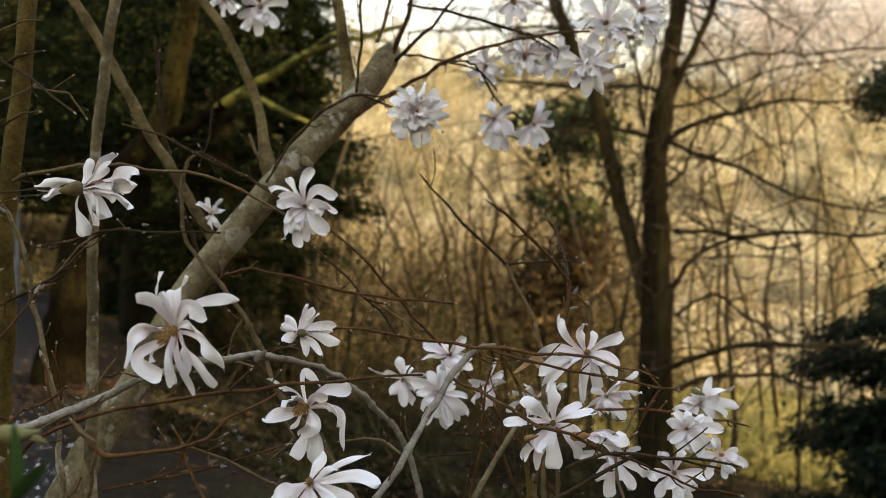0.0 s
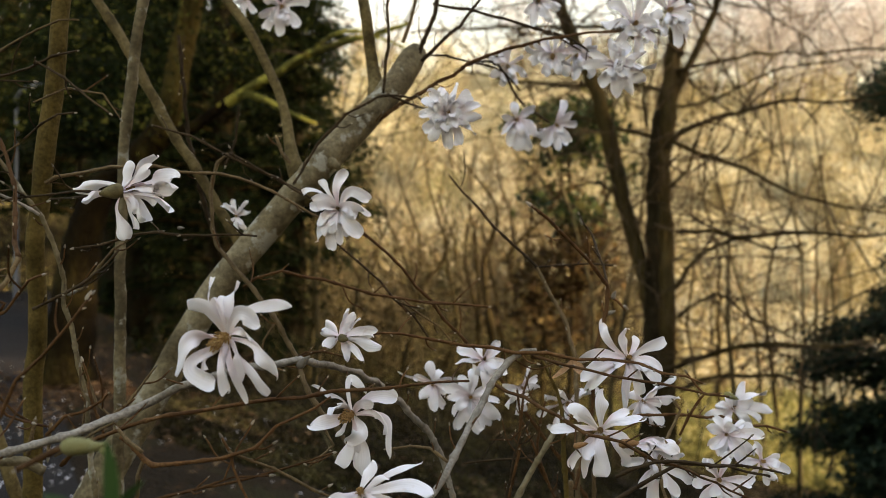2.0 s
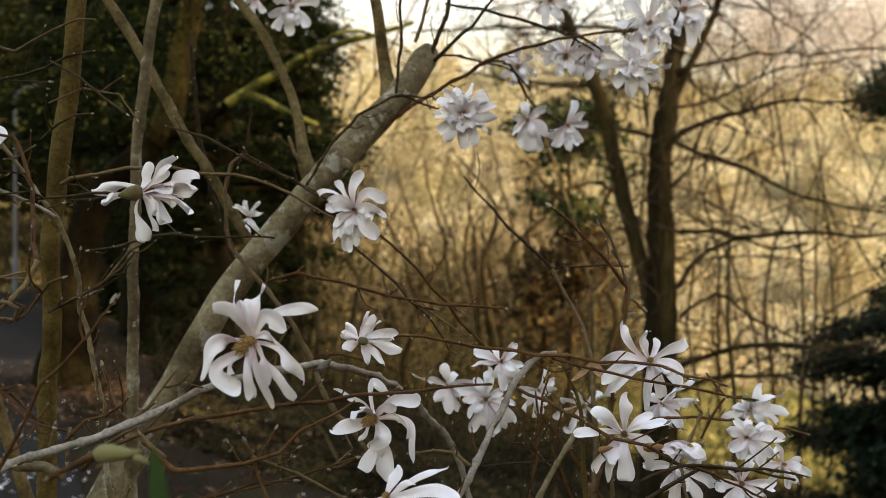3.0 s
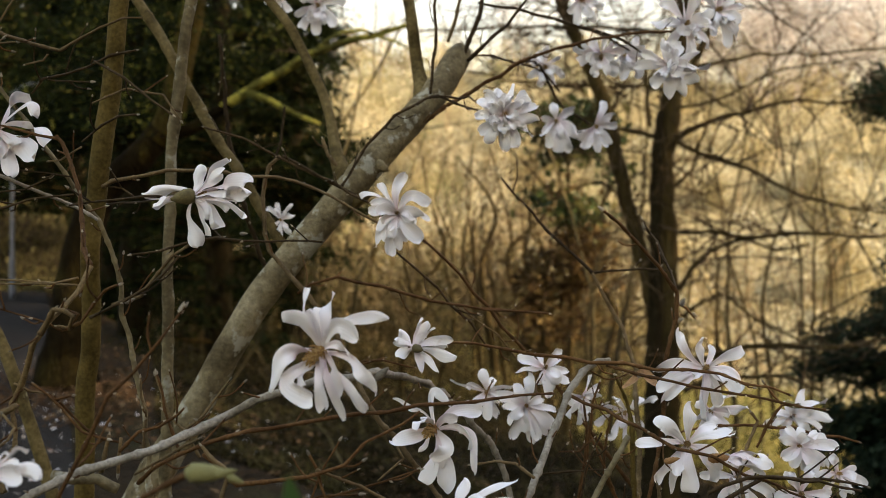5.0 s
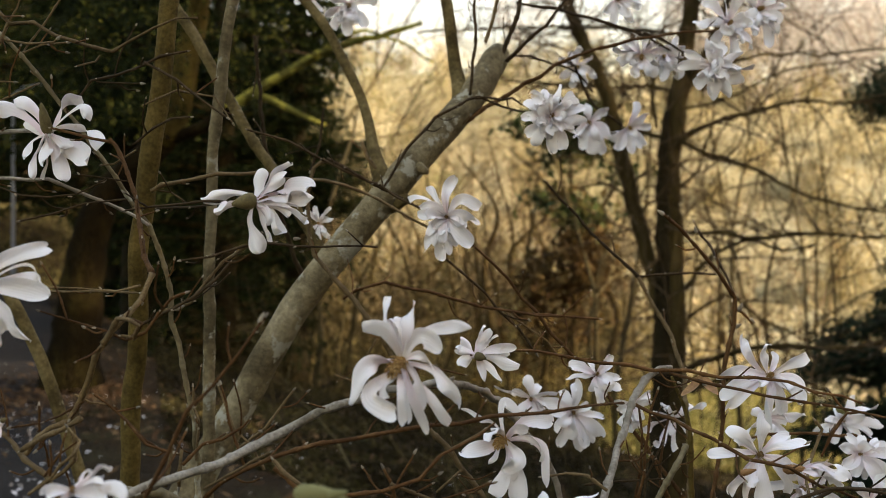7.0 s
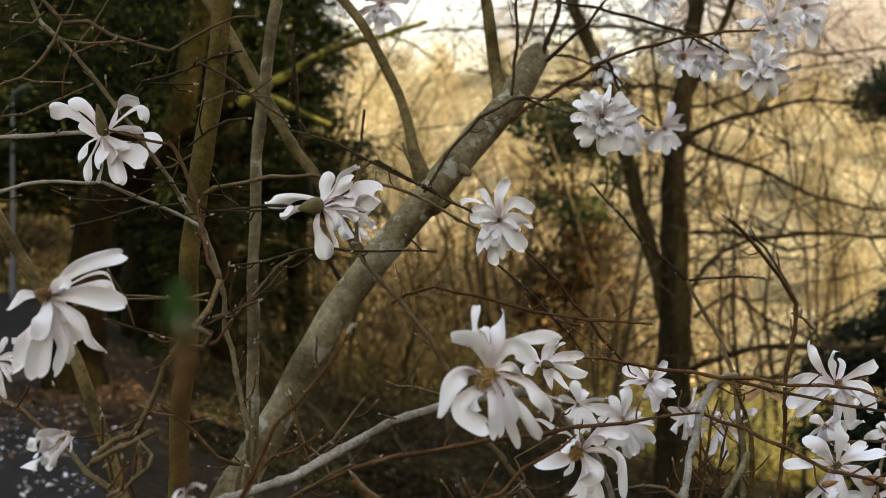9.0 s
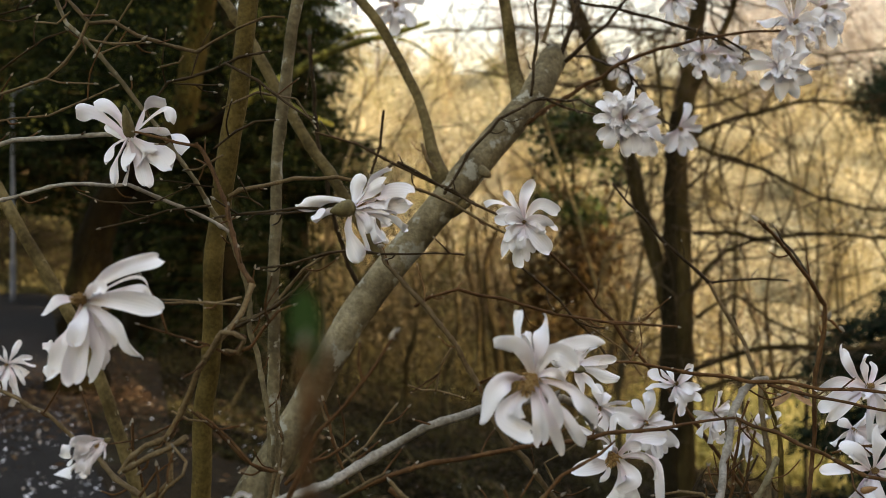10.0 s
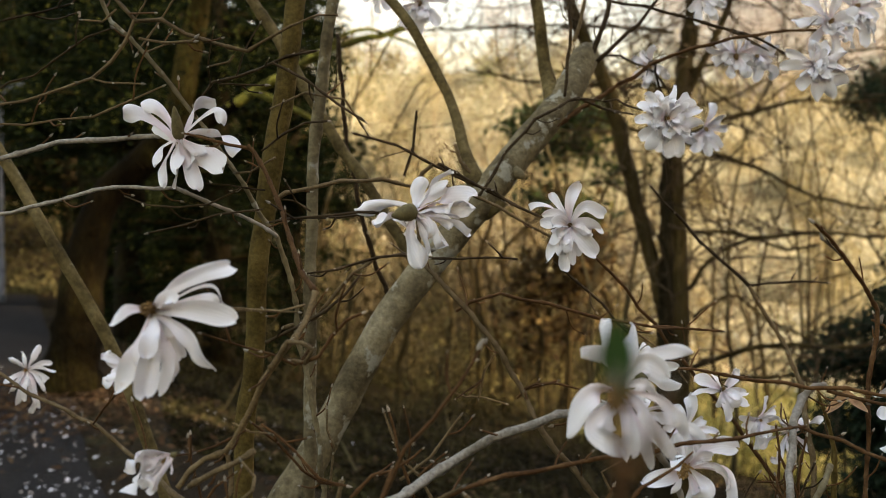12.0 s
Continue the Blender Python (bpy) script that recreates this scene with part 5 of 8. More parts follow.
wood("twig", "twigbark", [(-0.562, 1.200, 1.505, 0.0009), (-0.529, 1.200, 1.508, 0.0012), (-0.499, 1.200, 1.517, 0.0013), (-0.445, 1.190, 1.524, 0.0013), (-0.377, 1.180, 1.524, 0.0011), (-0.319, 1.180, 1.522, 0.0009), (-0.306, 1.180, 1.522, 0.0013)])
wood("twig", "bark2", [(-0.595, 1.220, 1.437, 0.0021), (-0.554, 1.210, 1.450, 0.0019), (-0.536, 1.200, 1.469, 0.0018), (-0.507, 1.200, 1.504, 0.0015), (-0.473, 1.200, 1.523, 0.0013), (-0.440, 1.200, 1.529, 0.0010)])
wood("twig", "redbark", [(-0.372, 1.390, 1.444, 0.0014), (-0.349, 1.380, 1.458, 0.0016), (-0.313, 1.380, 1.465, 0.0017), (-0.240, 1.380, 1.455, 0.0019), (-0.167, 1.380, 1.433, 0.0017), (-0.113, 1.385, 1.421, 0.0016), (-0.040, 1.390, 1.416, 0.0014), (0.019, 1.395, 1.412, 0.0012)])
wood("twig", "redbark", [(-0.086, 1.390, 1.421, 0.0011), (-0.059, 1.400, 1.419, 0.0011), (-0.022, 1.400, 1.415, 0.0010)])
wood("branch", "redbark", [(-0.225, 1.360, 1.564, 0.0013), (-0.191, 1.380, 1.539, 0.0015), (-0.142, 1.400, 1.495, 0.0017), (-0.097, 1.420, 1.446, 0.0019), (-0.052, 1.430, 1.392, 0.0020), (0.005, 1.450, 1.326, 0.0022), (0.062, 1.460, 1.261, 0.0024), (0.119, 1.470, 1.185, 0.0024), (0.187, 1.480, 1.089, 0.0026), (0.233, 1.480, 1.005, 0.0027)])
wood("twig", "twigbark", [(-0.228, 1.410, 1.515, 0.0012), (-0.177, 1.410, 1.473, 0.0014), (-0.133, 1.410, 1.425, 0.0015), (-0.104, 1.420, 1.395, 0.0014), (-0.075, 1.420, 1.357, 0.0011)])
wood("twig", "bark2", [(-0.133, 1.410, 1.429, 0.0011), (-0.098, 1.410, 1.407, 0.0012), (-0.061, 1.420, 1.375, 0.0011), (-0.025, 1.430, 1.334, 0.0011)])
wood("twig", "redbark", [(-0.191, 1.100, 1.394, 0.0009), (-0.164, 1.110, 1.394, 0.0011), (-0.136, 1.120, 1.395, 0.0013), (-0.078, 1.140, 1.390, 0.0015), (-0.026, 1.160, 1.377, 0.0017), (0.043, 1.170, 1.366, 0.0019), (0.126, 1.150, 1.363, 0.0017), (0.198, 1.130, 1.356, 0.0015), (0.251, 1.100, 1.345, 0.0012), (0.271, 1.090, 1.337, 0.0009)])
wood("branch", "palebark", [(0.072, 1.190, 1.366, 0.0028), (0.053, 1.180, 1.366, 0.0031), (0.034, 1.170, 1.356, 0.0033), (0.012, 1.140, 1.334, 0.0034), (-0.010, 1.100, 1.304, 0.0034), (-0.034, 1.050, 1.271, 0.0033), (-0.056, 1.010, 1.240, 0.0033), (-0.075, 0.980, 1.212, 0.0033), (-0.103, 0.950, 1.169, 0.0035)])
wood("twig", "redbark", [(0.065, 1.170, 1.362, 0.0016), (0.109, 1.130, 1.352, 0.0015), (0.154, 1.080, 1.348, 0.0013), (0.203, 1.040, 1.343, 0.0012), (0.250, 1.010, 1.336, 0.0010), (0.273, 1.000, 1.336, 0.0008)])
wood("twig", "redbark", [(0.009, 1.140, 1.330, 0.0018), (0.048, 1.100, 1.316, 0.0017), (0.084, 1.060, 1.302, 0.0017), (0.119, 1.030, 1.289, 0.0016), (0.150, 1.010, 1.278, 0.0014), (0.192, 1.020, 1.259, 0.0013), (0.239, 1.050, 1.239, 0.0012), (0.282, 1.080, 1.216, 0.0011), (0.330, 1.100, 1.192, 0.0011), (0.388, 1.120, 1.178, 0.0010)])
wood("twig", "redbark", [(0.187, 1.260, 1.256, 0.0011), (0.231, 1.270, 1.262, 0.0014), (0.308, 1.280, 1.261, 0.0016), (0.382, 1.300, 1.248, 0.0016), (0.436, 1.310, 1.235, 0.0015), (0.468, 1.320, 1.228, 0.0011)])
wood("twig", "twigbark", [(0.123, 1.060, 1.183, 0.0019), (0.159, 1.070, 1.199, 0.0021), (0.198, 1.090, 1.214, 0.0021), (0.243, 1.100, 1.234, 0.0019), (0.309, 1.130, 1.225, 0.0015), (0.360, 1.150, 1.215, 0.0013), (0.400, 1.160, 1.206, 0.0010)])
wood("twig", "twigbark", [(0.277, 1.150, 1.205, 0.0014), (0.307, 1.150, 1.179, 0.0014), (0.338, 1.150, 1.149, 0.0014)])
wood("twig", "bark2", [(0.264, 1.200, 1.295, 0.0014), (0.273, 1.200, 1.280, 0.0015), (0.253, 1.180, 1.252, 0.0016), (0.228, 1.150, 1.228, 0.0016), (0.228, 1.130, 1.196, 0.0015), (0.240, 1.120, 1.162, 0.0015)])
wood("twig", "twigbark", [(-0.043, 1.560, 1.637, 0.0012), (0.011, 1.555, 1.576, 0.0017), (0.069, 1.550, 1.517, 0.0020), (0.113, 1.540, 1.472, 0.0023)])
wood("twig", "bark", [(0.113, 1.540, 1.472, 0.0023), (0.148, 1.520, 1.405, 0.0025), (0.166, 1.500, 1.347, 0.0026), (0.174, 1.480, 1.311, 0.0027), (0.171, 1.450, 1.244, 0.0031), (0.167, 1.420, 1.107, 0.0034), (0.165, 1.400, 1.008, 0.0038)])
wood("twig", "twigbark", [(0.113, 1.540, 1.472, 0.0015), (0.149, 1.540, 1.477, 0.0015), (0.206, 1.550, 1.476, 0.0014), (0.253, 1.560, 1.475, 0.0011)])
wood("twig", "redbark", [(0.068, 1.209, 1.565, 0.0014), (0.092, 1.220, 1.548, 0.0017), (0.117, 1.235, 1.527, 0.0018), (0.155, 1.262, 1.490, 0.0020), (0.188, 1.286, 1.454, 0.0022), (0.187, 1.285, 1.412, 0.0023), (0.171, 1.270, 1.359, 0.0022), (0.165, 1.260, 1.313, 0.0022), (0.157, 1.250, 1.244, 0.0021), (0.131, 1.220, 1.168, 0.0021)])
wood("twig", "twigbark", [(0.173, 1.405, 1.546, 0.0013), (0.181, 1.380, 1.526, 0.0014), (0.187, 1.340, 1.503, 0.0014), (0.189, 1.290, 1.455, 0.0014)])
wood("twig", "redbark", [(0.189, 1.300, 1.436, 0.0013), (0.205, 1.300, 1.429, 0.0013), (0.219, 1.300, 1.413, 0.0011)])
wood("branch", "bark", [(0.113, 1.260, 1.250, 0.0037), (0.097, 1.250, 1.229, 0.0039), (0.075, 1.240, 1.193, 0.0040), (0.044, 1.220, 1.145, 0.0042)])
wood("stem", "bark2", [(0.087, 1.240, 1.347, 0.0017), (0.111, 1.260, 1.297, 0.0027), (0.119, 1.270, 1.240, 0.0034), (0.126, 1.280, 1.158, 0.0038), (0.135, 1.300, 1.063, 0.0042)])
wood("twig", "redbark", [(0.071, 1.250, 1.328, 0.0011), (0.059, 1.260, 1.269, 0.0014), (0.055, 1.270, 1.208, 0.0016), (0.039, 1.280, 1.122, 0.0017)])
wood("twig", "redbark", [(0.099, 1.300, 1.278, 0.0012), (0.086, 1.300, 1.218, 0.0015), (0.099, 1.300, 1.159, 0.0016), (0.129, 1.300, 1.111, 0.0018)])
wood("twig", "twigbark", [(0.064, 1.200, 1.268, 0.0010), (0.044, 1.200, 1.216, 0.0011), (0.027, 1.200, 1.145, 0.0012)])
wood("twig", "bark", [(0.179, 1.350, 1.159, 0.0023), (0.180, 1.350, 1.101, 0.0026)])
wood("twig", "bark2", [(0.140, 1.320, 1.153, 0.0030), (0.141, 1.320, 1.110, 0.0033)])
wood("twig", "redbark", [(0.013, 1.250, 1.231, 0.0008), (0.046, 1.250, 1.228, 0.0010), (0.063, 1.250, 1.250, 0.0008)])
wood("branch", "redbark", [(-0.212, 1.660, 1.728, 0.0045), (-0.172, 1.670, 1.759, 0.0043), (-0.093, 1.690, 1.813, 0.0038), (-0.004, 1.700, 1.865, 0.0035), (0.074, 1.700, 1.898, 0.0031), (0.174, 1.690, 1.918, 0.0027), (0.239, 1.680, 1.924, 0.0023), (0.287, 1.670, 1.923, 0.0019)])
wood("twig", "twigbark", [(-0.074, 1.760, 2.002, 0.0020), (0.000, 1.760, 1.988, 0.0022), (0.076, 1.750, 1.967, 0.0023), (0.133, 1.740, 1.948, 0.0023), (0.199, 1.720, 1.920, 0.0019), (0.262, 1.670, 1.868, 0.0015)])
wood("twig", "twigbark", [(0.133, 1.740, 1.948, 0.0016), (0.178, 1.730, 1.927, 0.0016), (0.216, 1.720, 1.900, 0.0014)])
wood("twig", "twigbark", [(-0.326, 1.580, 1.622, 0.0019), (-0.299, 1.575, 1.666, 0.0020), (-0.264, 1.575, 1.715, 0.0021), (-0.230, 1.580, 1.751, 0.0021), (-0.195, 1.580, 1.771, 0.0019), (-0.154, 1.600, 1.787, 0.0017), (-0.114, 1.600, 1.769, 0.0016), (-0.080, 1.520, 1.749, 0.0012)])
wood("twig", "twigbark", [(-0.165, 1.600, 1.786, 0.0014), (-0.115, 1.580, 1.784, 0.0014), (-0.072, 1.500, 1.753, 0.0012)])
wood("branch", "twigbark", [(-0.105, 1.740, 1.888, 0.0049), (-0.087, 1.740, 1.931, 0.0045), (-0.071, 1.750, 1.974, 0.0042), (-0.057, 1.760, 2.046, 0.0040)])
wood("branch", "twigbark", [(-0.096, 1.730, 1.879, 0.0043), (-0.055, 1.720, 1.914, 0.0035), (-0.022, 1.720, 1.948, 0.0031), (0.018, 1.720, 1.994, 0.0027), (0.052, 1.720, 2.033, 0.0025)])
wood("twig", "twigbark", [(-0.168, 1.660, 1.802, 0.0021), (-0.162, 1.660, 1.862, 0.0023), (-0.157, 1.660, 1.927, 0.0022), (-0.157, 1.660, 2.004, 0.0021)])
wood("twig", "bark", [(-0.134, 1.750, 1.922, 0.0030), (-0.118, 1.760, 1.965, 0.0028), (-0.105, 1.770, 2.037, 0.0026)])
wood("twig", "twigbark", [(-0.090, 1.730, 1.891, 0.0015), (-0.045, 1.760, 1.895, 0.0017), (0.020, 1.900, 1.912, 0.0018), (0.087, 2.000, 1.916, 0.0018), (0.129, 2.040, 1.877, 0.0017)])
wood("twig", "twigbark", [(-0.005, 1.720, 1.868, 0.0014), (0.058, 1.900, 1.914, 0.0019), (0.090, 2.000, 1.909, 0.0020), (0.119, 2.050, 1.868, 0.0021), (0.164, 2.060, 1.830, 0.0020), (0.202, 2.070, 1.807, 0.0019)])
wood("twig", "twigbark", [(0.119, 2.050, 1.868, 0.0017), (0.113, 2.050, 1.825, 0.0017)])
wood("branch", "bark", [(-0.780, 1.100, 1.850, 0.0014), (-0.760, 1.100, 1.812, 0.0016), (-0.735, 1.100, 1.789, 0.0018), (-0.709, 1.100, 1.788, 0.0017), (-0.680, 1.100, 1.773, 0.0017), (-0.645, 1.100, 1.761, 0.0017), (-0.613, 1.100, 1.753, 0.0016), (-0.597, 1.100, 1.762, 0.0013), (-0.568, 1.100, 1.779, 0.0011), (-0.536, 1.100, 1.790, 0.0010), (-0.513, 1.100, 1.793, 0.0009)])
wood("twig", "bark", [(-0.735, 1.100, 1.789, 0.0016), (-0.746, 1.100, 1.762, 0.0014), (-0.764, 1.100, 1.741, 0.0014), (-0.783, 1.100, 1.723, 0.0013), (-0.818, 1.100, 1.709, 0.0012), (-0.857, 1.100, 1.699, 0.0011), (-0.954, 1.100, 1.677, 0.0011), (-1.051, 1.100, 1.645, 0.0011)])
wood("twig", "bark", [(-0.783, 1.100, 1.723, 0.0008), (-0.767, 1.100, 1.717, 0.0009), (-0.729, 1.100, 1.717, 0.0007)])
wood("branch", "bark", [(-0.906, 1.120, 2.027, 0.0020), (-0.857, 1.120, 1.947, 0.0020), (-0.808, 1.120, 1.857, 0.0020), (-0.786, 1.120, 1.818, 0.0022), (-0.769, 1.120, 1.791, 0.0023), (-0.730, 1.120, 1.752, 0.0024), (-0.704, 1.120, 1.719, 0.0025), (-0.681, 1.120, 1.693, 0.0025), (-0.648, 1.130, 1.647, 0.0025), (-0.625, 1.140, 1.612, 0.0027), (-0.610, 1.160, 1.576, 0.0027), (-0.594, 1.170, 1.549, 0.0029), (-0.584, 1.180, 1.514, 0.0029), (-0.573, 1.190, 1.461, 0.0030), (-0.565, 1.200, 1.400, 0.0031), (-0.554, 1.200, 1.343, 0.0032), (-0.548, 1.210, 1.291, 0.0033), (-0.546, 1.220, 1.209, 0.0038), (-0.546, 1.240, 1.114, 0.0045)])
wood("branch", "redbark", [(-0.609, 1.080, 1.647, 0.0016), (-0.601, 1.080, 1.639, 0.0019), (-0.589, 1.070, 1.616, 0.0019), (-0.571, 1.050, 1.577, 0.0019), (-0.552, 1.020, 1.537, 0.0019), (-0.537, 0.990, 1.511, 0.0020), (-0.522, 0.965, 1.495, 0.0022)])
wood("branch", "bark", [(-0.522, 0.965, 1.495, 0.0022), (-0.528, 0.950, 1.471, 0.0022), (-0.539, 0.940, 1.452, 0.0021), (-0.551, 0.930, 1.436, 0.0020), (-0.559, 0.930, 1.424, 0.0021), (-0.568, 0.930, 1.417, 0.0025), (-0.576, 0.940, 1.393, 0.0023), (-0.586, 0.950, 1.371, 0.0024), (-0.596, 0.960, 1.354, 0.0026), (-0.608, 0.970, 1.343, 0.0029), (-0.629, 0.970, 1.337, 0.0021), (-0.645, 0.970, 1.325, 0.0024), (-0.654, 0.970, 1.309, 0.0022)])
wood("branch", "bark", [(-0.607, 0.970, 1.340, 0.0019), (-0.605, 0.970, 1.321, 0.0018), (-0.607, 0.970, 1.304, 0.0018), (-0.615, 0.970, 1.292, 0.0017), (-0.637, 0.970, 1.279, 0.0017)])
wood("twig", "redbark", [(-0.677, 1.080, 1.660, 0.0010), (-0.651, 1.080, 1.653, 0.0012), (-0.626, 1.080, 1.648, 0.0013), (-0.604, 1.080, 1.643, 0.0015)])
wood("branch", "palebark", [(-1.051, 1.100, 1.589, 0.0022), (-0.954, 1.100, 1.621, 0.0022), (-0.857, 1.100, 1.643, 0.0022), (-0.818, 1.100, 1.653, 0.0022), (-0.767, 1.100, 1.657, 0.0022), (-0.735, 1.100, 1.659, 0.0021), (-0.706, 1.100, 1.660, 0.0019), (-0.680, 1.090, 1.656, 0.0017)])
wood("branch", "palebark", [(-1.054, 1.120, 1.525, 0.0017), (-0.957, 1.120, 1.559, 0.0017), (-0.861, 1.120, 1.582, 0.0017), (-0.828, 1.120, 1.591, 0.0017), (-0.789, 1.120, 1.601, 0.0017), (-0.743, 1.120, 1.606, 0.0017), (-0.698, 1.120, 1.602, 0.0017), (-0.662, 1.130, 1.591, 0.0017), (-0.632, 1.140, 1.575, 0.0017), (-0.608, 1.150, 1.560, 0.0016), (-0.591, 1.160, 1.550, 0.0017)])
wood("twig", "twigbark", [(-0.748, 1.100, 1.594, 0.0007), (-0.722, 1.100, 1.585, 0.0008), (-0.690, 1.100, 1.579, 0.0008), (-0.658, 1.100, 1.586, 0.0008), (-0.626, 1.100, 1.599, 0.0007)])
wood("twig", "twigbark", [(-0.722, 1.100, 1.553, 0.0007), (-0.684, 1.100, 1.561, 0.0009), (-0.645, 1.100, 1.573, 0.0009), (-0.597, 1.100, 1.579, 0.0008)])
wood("twig", "twigbark", [(-0.674, 1.100, 1.609, 0.0007), (-0.632, 1.100, 1.607, 0.0007), (-0.594, 1.100, 1.600, 0.0008)])
wood("twig", "bark2", [(-0.626, 1.100, 1.619, 0.0008), (-0.604, 1.090, 1.619, 0.0009), (-0.579, 1.080, 1.634, 0.0009)])
wood("twig", "bark", [(-1.066, 1.120, 1.652, 0.0009), (-0.966, 1.120, 1.669, 0.0009), (-0.867, 1.120, 1.676, 0.0009), (-0.828, 1.120, 1.680, 0.0010), (-0.789, 1.120, 1.683, 0.0010), (-0.743, 1.120, 1.703, 0.0010), (-0.712, 1.120, 1.718, 0.0008)])
wood("twig", "twigbark", [(-1.042, 1.150, 1.632, 0.0009), (-0.956, 1.150, 1.690, 0.0009), (-0.870, 1.150, 1.738, 0.0009), (-0.843, 1.150, 1.754, 0.0009), (-0.809, 1.150, 1.779, 0.0009), (-0.776, 1.150, 1.791, 0.0008)])
wood("twig", "twigbark", [(-0.685, 1.180, 1.715, 0.0010), (-0.664, 1.180, 1.733, 0.0012), (-0.618, 1.190, 1.754, 0.0013), (-0.581, 1.180, 1.768, 0.0013), (-0.545, 1.170, 1.770, 0.0010)])
wood("twig", "twigbark", [(-0.664, 1.180, 1.733, 0.0007), (-0.636, 1.180, 1.733, 0.0008), (-0.608, 1.180, 1.731, 0.0007)])
wood("twig", "twigbark", [(-0.596, 1.160, 1.754, 0.0012), (-0.553, 1.150, 1.732, 0.0013), (-0.517, 1.140, 1.700, 0.0012), (-0.486, 1.130, 1.680, 0.0009)])
wood("twig", "twigbark", [(-0.607, 1.150, 1.649, 0.0009), (-0.578, 1.140, 1.669, 0.0011), (-0.555, 1.130, 1.677, 0.0010), (-0.527, 1.120, 1.679, 0.0009)])
wood("twig", "bark2", [(-0.716, 1.200, 1.848, 0.0009), (-0.741, 1.200, 1.812, 0.0010), (-0.762, 1.190, 1.771, 0.0009)])
wood("twig", "bark2", [(-0.737, 1.130, 1.757, 0.0009), (-0.708, 1.130, 1.769, 0.0010), (-0.680, 1.130, 1.771, 0.0008)])
wood("twig", "bark", [(-0.628, 1.100, 1.749, 0.0009), (-0.632, 1.100, 1.742, 0.0009), (-0.655, 1.100, 1.736, 0.0008)])
wood("twig", "bark", [(-0.756, 1.100, 1.799, 0.0008), (-0.773, 1.100, 1.787, 0.0009), (-0.792, 1.100, 1.787, 0.0007)])
wood("twig", "bark", [(-0.735, 1.100, 1.789, 0.0008), (-0.725, 1.100, 1.802, 0.0008), (-0.719, 1.100, 1.822, 0.0007)])
wood("twig", "twigbark", [(-1.044, 1.150, 1.737, 0.0009), (-0.950, 1.150, 1.778, 0.0009), (-0.856, 1.150, 1.809, 0.0009), (-0.823, 1.150, 1.821, 0.0009), (-0.803, 1.150, 1.840, 0.0008)])
wood("twig", "twigbark", [(-0.596, 1.200, 1.596, 0.0007), (-0.575, 1.200, 1.594, 0.0010), (-0.557, 1.200, 1.581, 0.0009)])
wood("twig", "twigbark", [(-0.590, 1.190, 1.572, 0.0009), (-0.553, 1.150, 1.572, 0.0011), (-0.494, 1.080, 1.571, 0.0010), (-0.455, 1.030, 1.570, 0.0010)])
wood("branch", "bark", [(-1.021, 1.154, 1.444, 0.0014), (-0.933, 1.117, 1.420, 0.0014), (-0.846, 1.080, 1.385, 0.0014), (-0.799, 1.060, 1.368, 0.0016), (-0.787, 1.060, 1.363, 0.0017), (-0.764, 1.050, 1.352, 0.0017), (-0.729, 1.040, 1.329, 0.0018), (-0.691, 1.020, 1.309, 0.0018), (-0.665, 1.000, 1.299, 0.0021), (-0.640, 0.980, 1.283, 0.0023), (-0.615, 0.970, 1.254, 0.0024)])
wood("twig", "redbark", [(-0.764, 1.050, 1.354, 0.0008), (-0.753, 1.040, 1.371, 0.0008), (-0.723, 1.000, 1.394, 0.0007)])
wood("twig", "redbark", [(-0.684, 1.000, 1.330, 0.0007), (-0.646, 0.980, 1.338, 0.0008), (-0.615, 0.970, 1.350, 0.0009), (-0.586, 0.950, 1.367, 0.0009)])
wood("twig", "redbark", [(-0.645, 0.980, 1.357, 0.0009), (-0.644, 0.980, 1.330, 0.0008), (-0.639, 0.980, 1.308, 0.0009), (-0.635, 0.980, 1.293, 0.0010)])
wood("twig", "redbark", [(-0.601, 0.970, 1.322, 0.0007), (-0.618, 0.970, 1.307, 0.0009), (-0.635, 0.970, 1.286, 0.0011)])
wood("twig", "redbark", [(-0.584, 0.970, 1.370, 0.0008), (-0.562, 0.980, 1.349, 0.0010), (-0.536, 0.990, 1.320, 0.0011), (-0.521, 1.000, 1.303, 0.0012), (-0.504, 1.000, 1.301, 0.0012)])
wood("twig", "bark2", [(-0.600, 0.960, 1.372, 0.0009), (-0.584, 0.960, 1.361, 0.0009), (-0.567, 0.960, 1.362, 0.0007)])
wood("twig", "bark", [(-0.503, 1.000, 1.306, 0.0015), (-0.506, 1.000, 1.267, 0.0015)])
wood("twig", "bark", [(-0.531, 0.955, 1.483, 0.0009), (-0.553, 0.950, 1.481, 0.0008), (-0.592, 0.950, 1.480, 0.0007), (-0.622, 0.950, 1.481, 0.0006)])
wood("twig", "redbark", [(-0.621, 0.930, 1.459, 0.0006), (-0.585, 0.930, 1.447, 0.0008), (-0.559, 0.930, 1.439, 0.0010), (-0.536, 0.930, 1.431, 0.0011), (-0.528, 0.935, 1.437, 0.0012), (-0.525, 0.935, 1.446, 0.0013), (-0.536, 0.940, 1.450, 0.0011)])
wood("twig", "redbark", [(-0.375, 0.800, 1.463, 0.0012), (-0.382, 0.800, 1.454, 0.0008), (-0.398, 0.790, 1.436, 0.0010), (-0.417, 0.790, 1.407, 0.0011), (-0.435, 0.780, 1.386, 0.0012), (-0.450, 0.780, 1.354, 0.0014), (-0.471, 0.780, 1.305, 0.0015), (-0.488, 0.780, 1.261, 0.0016)])
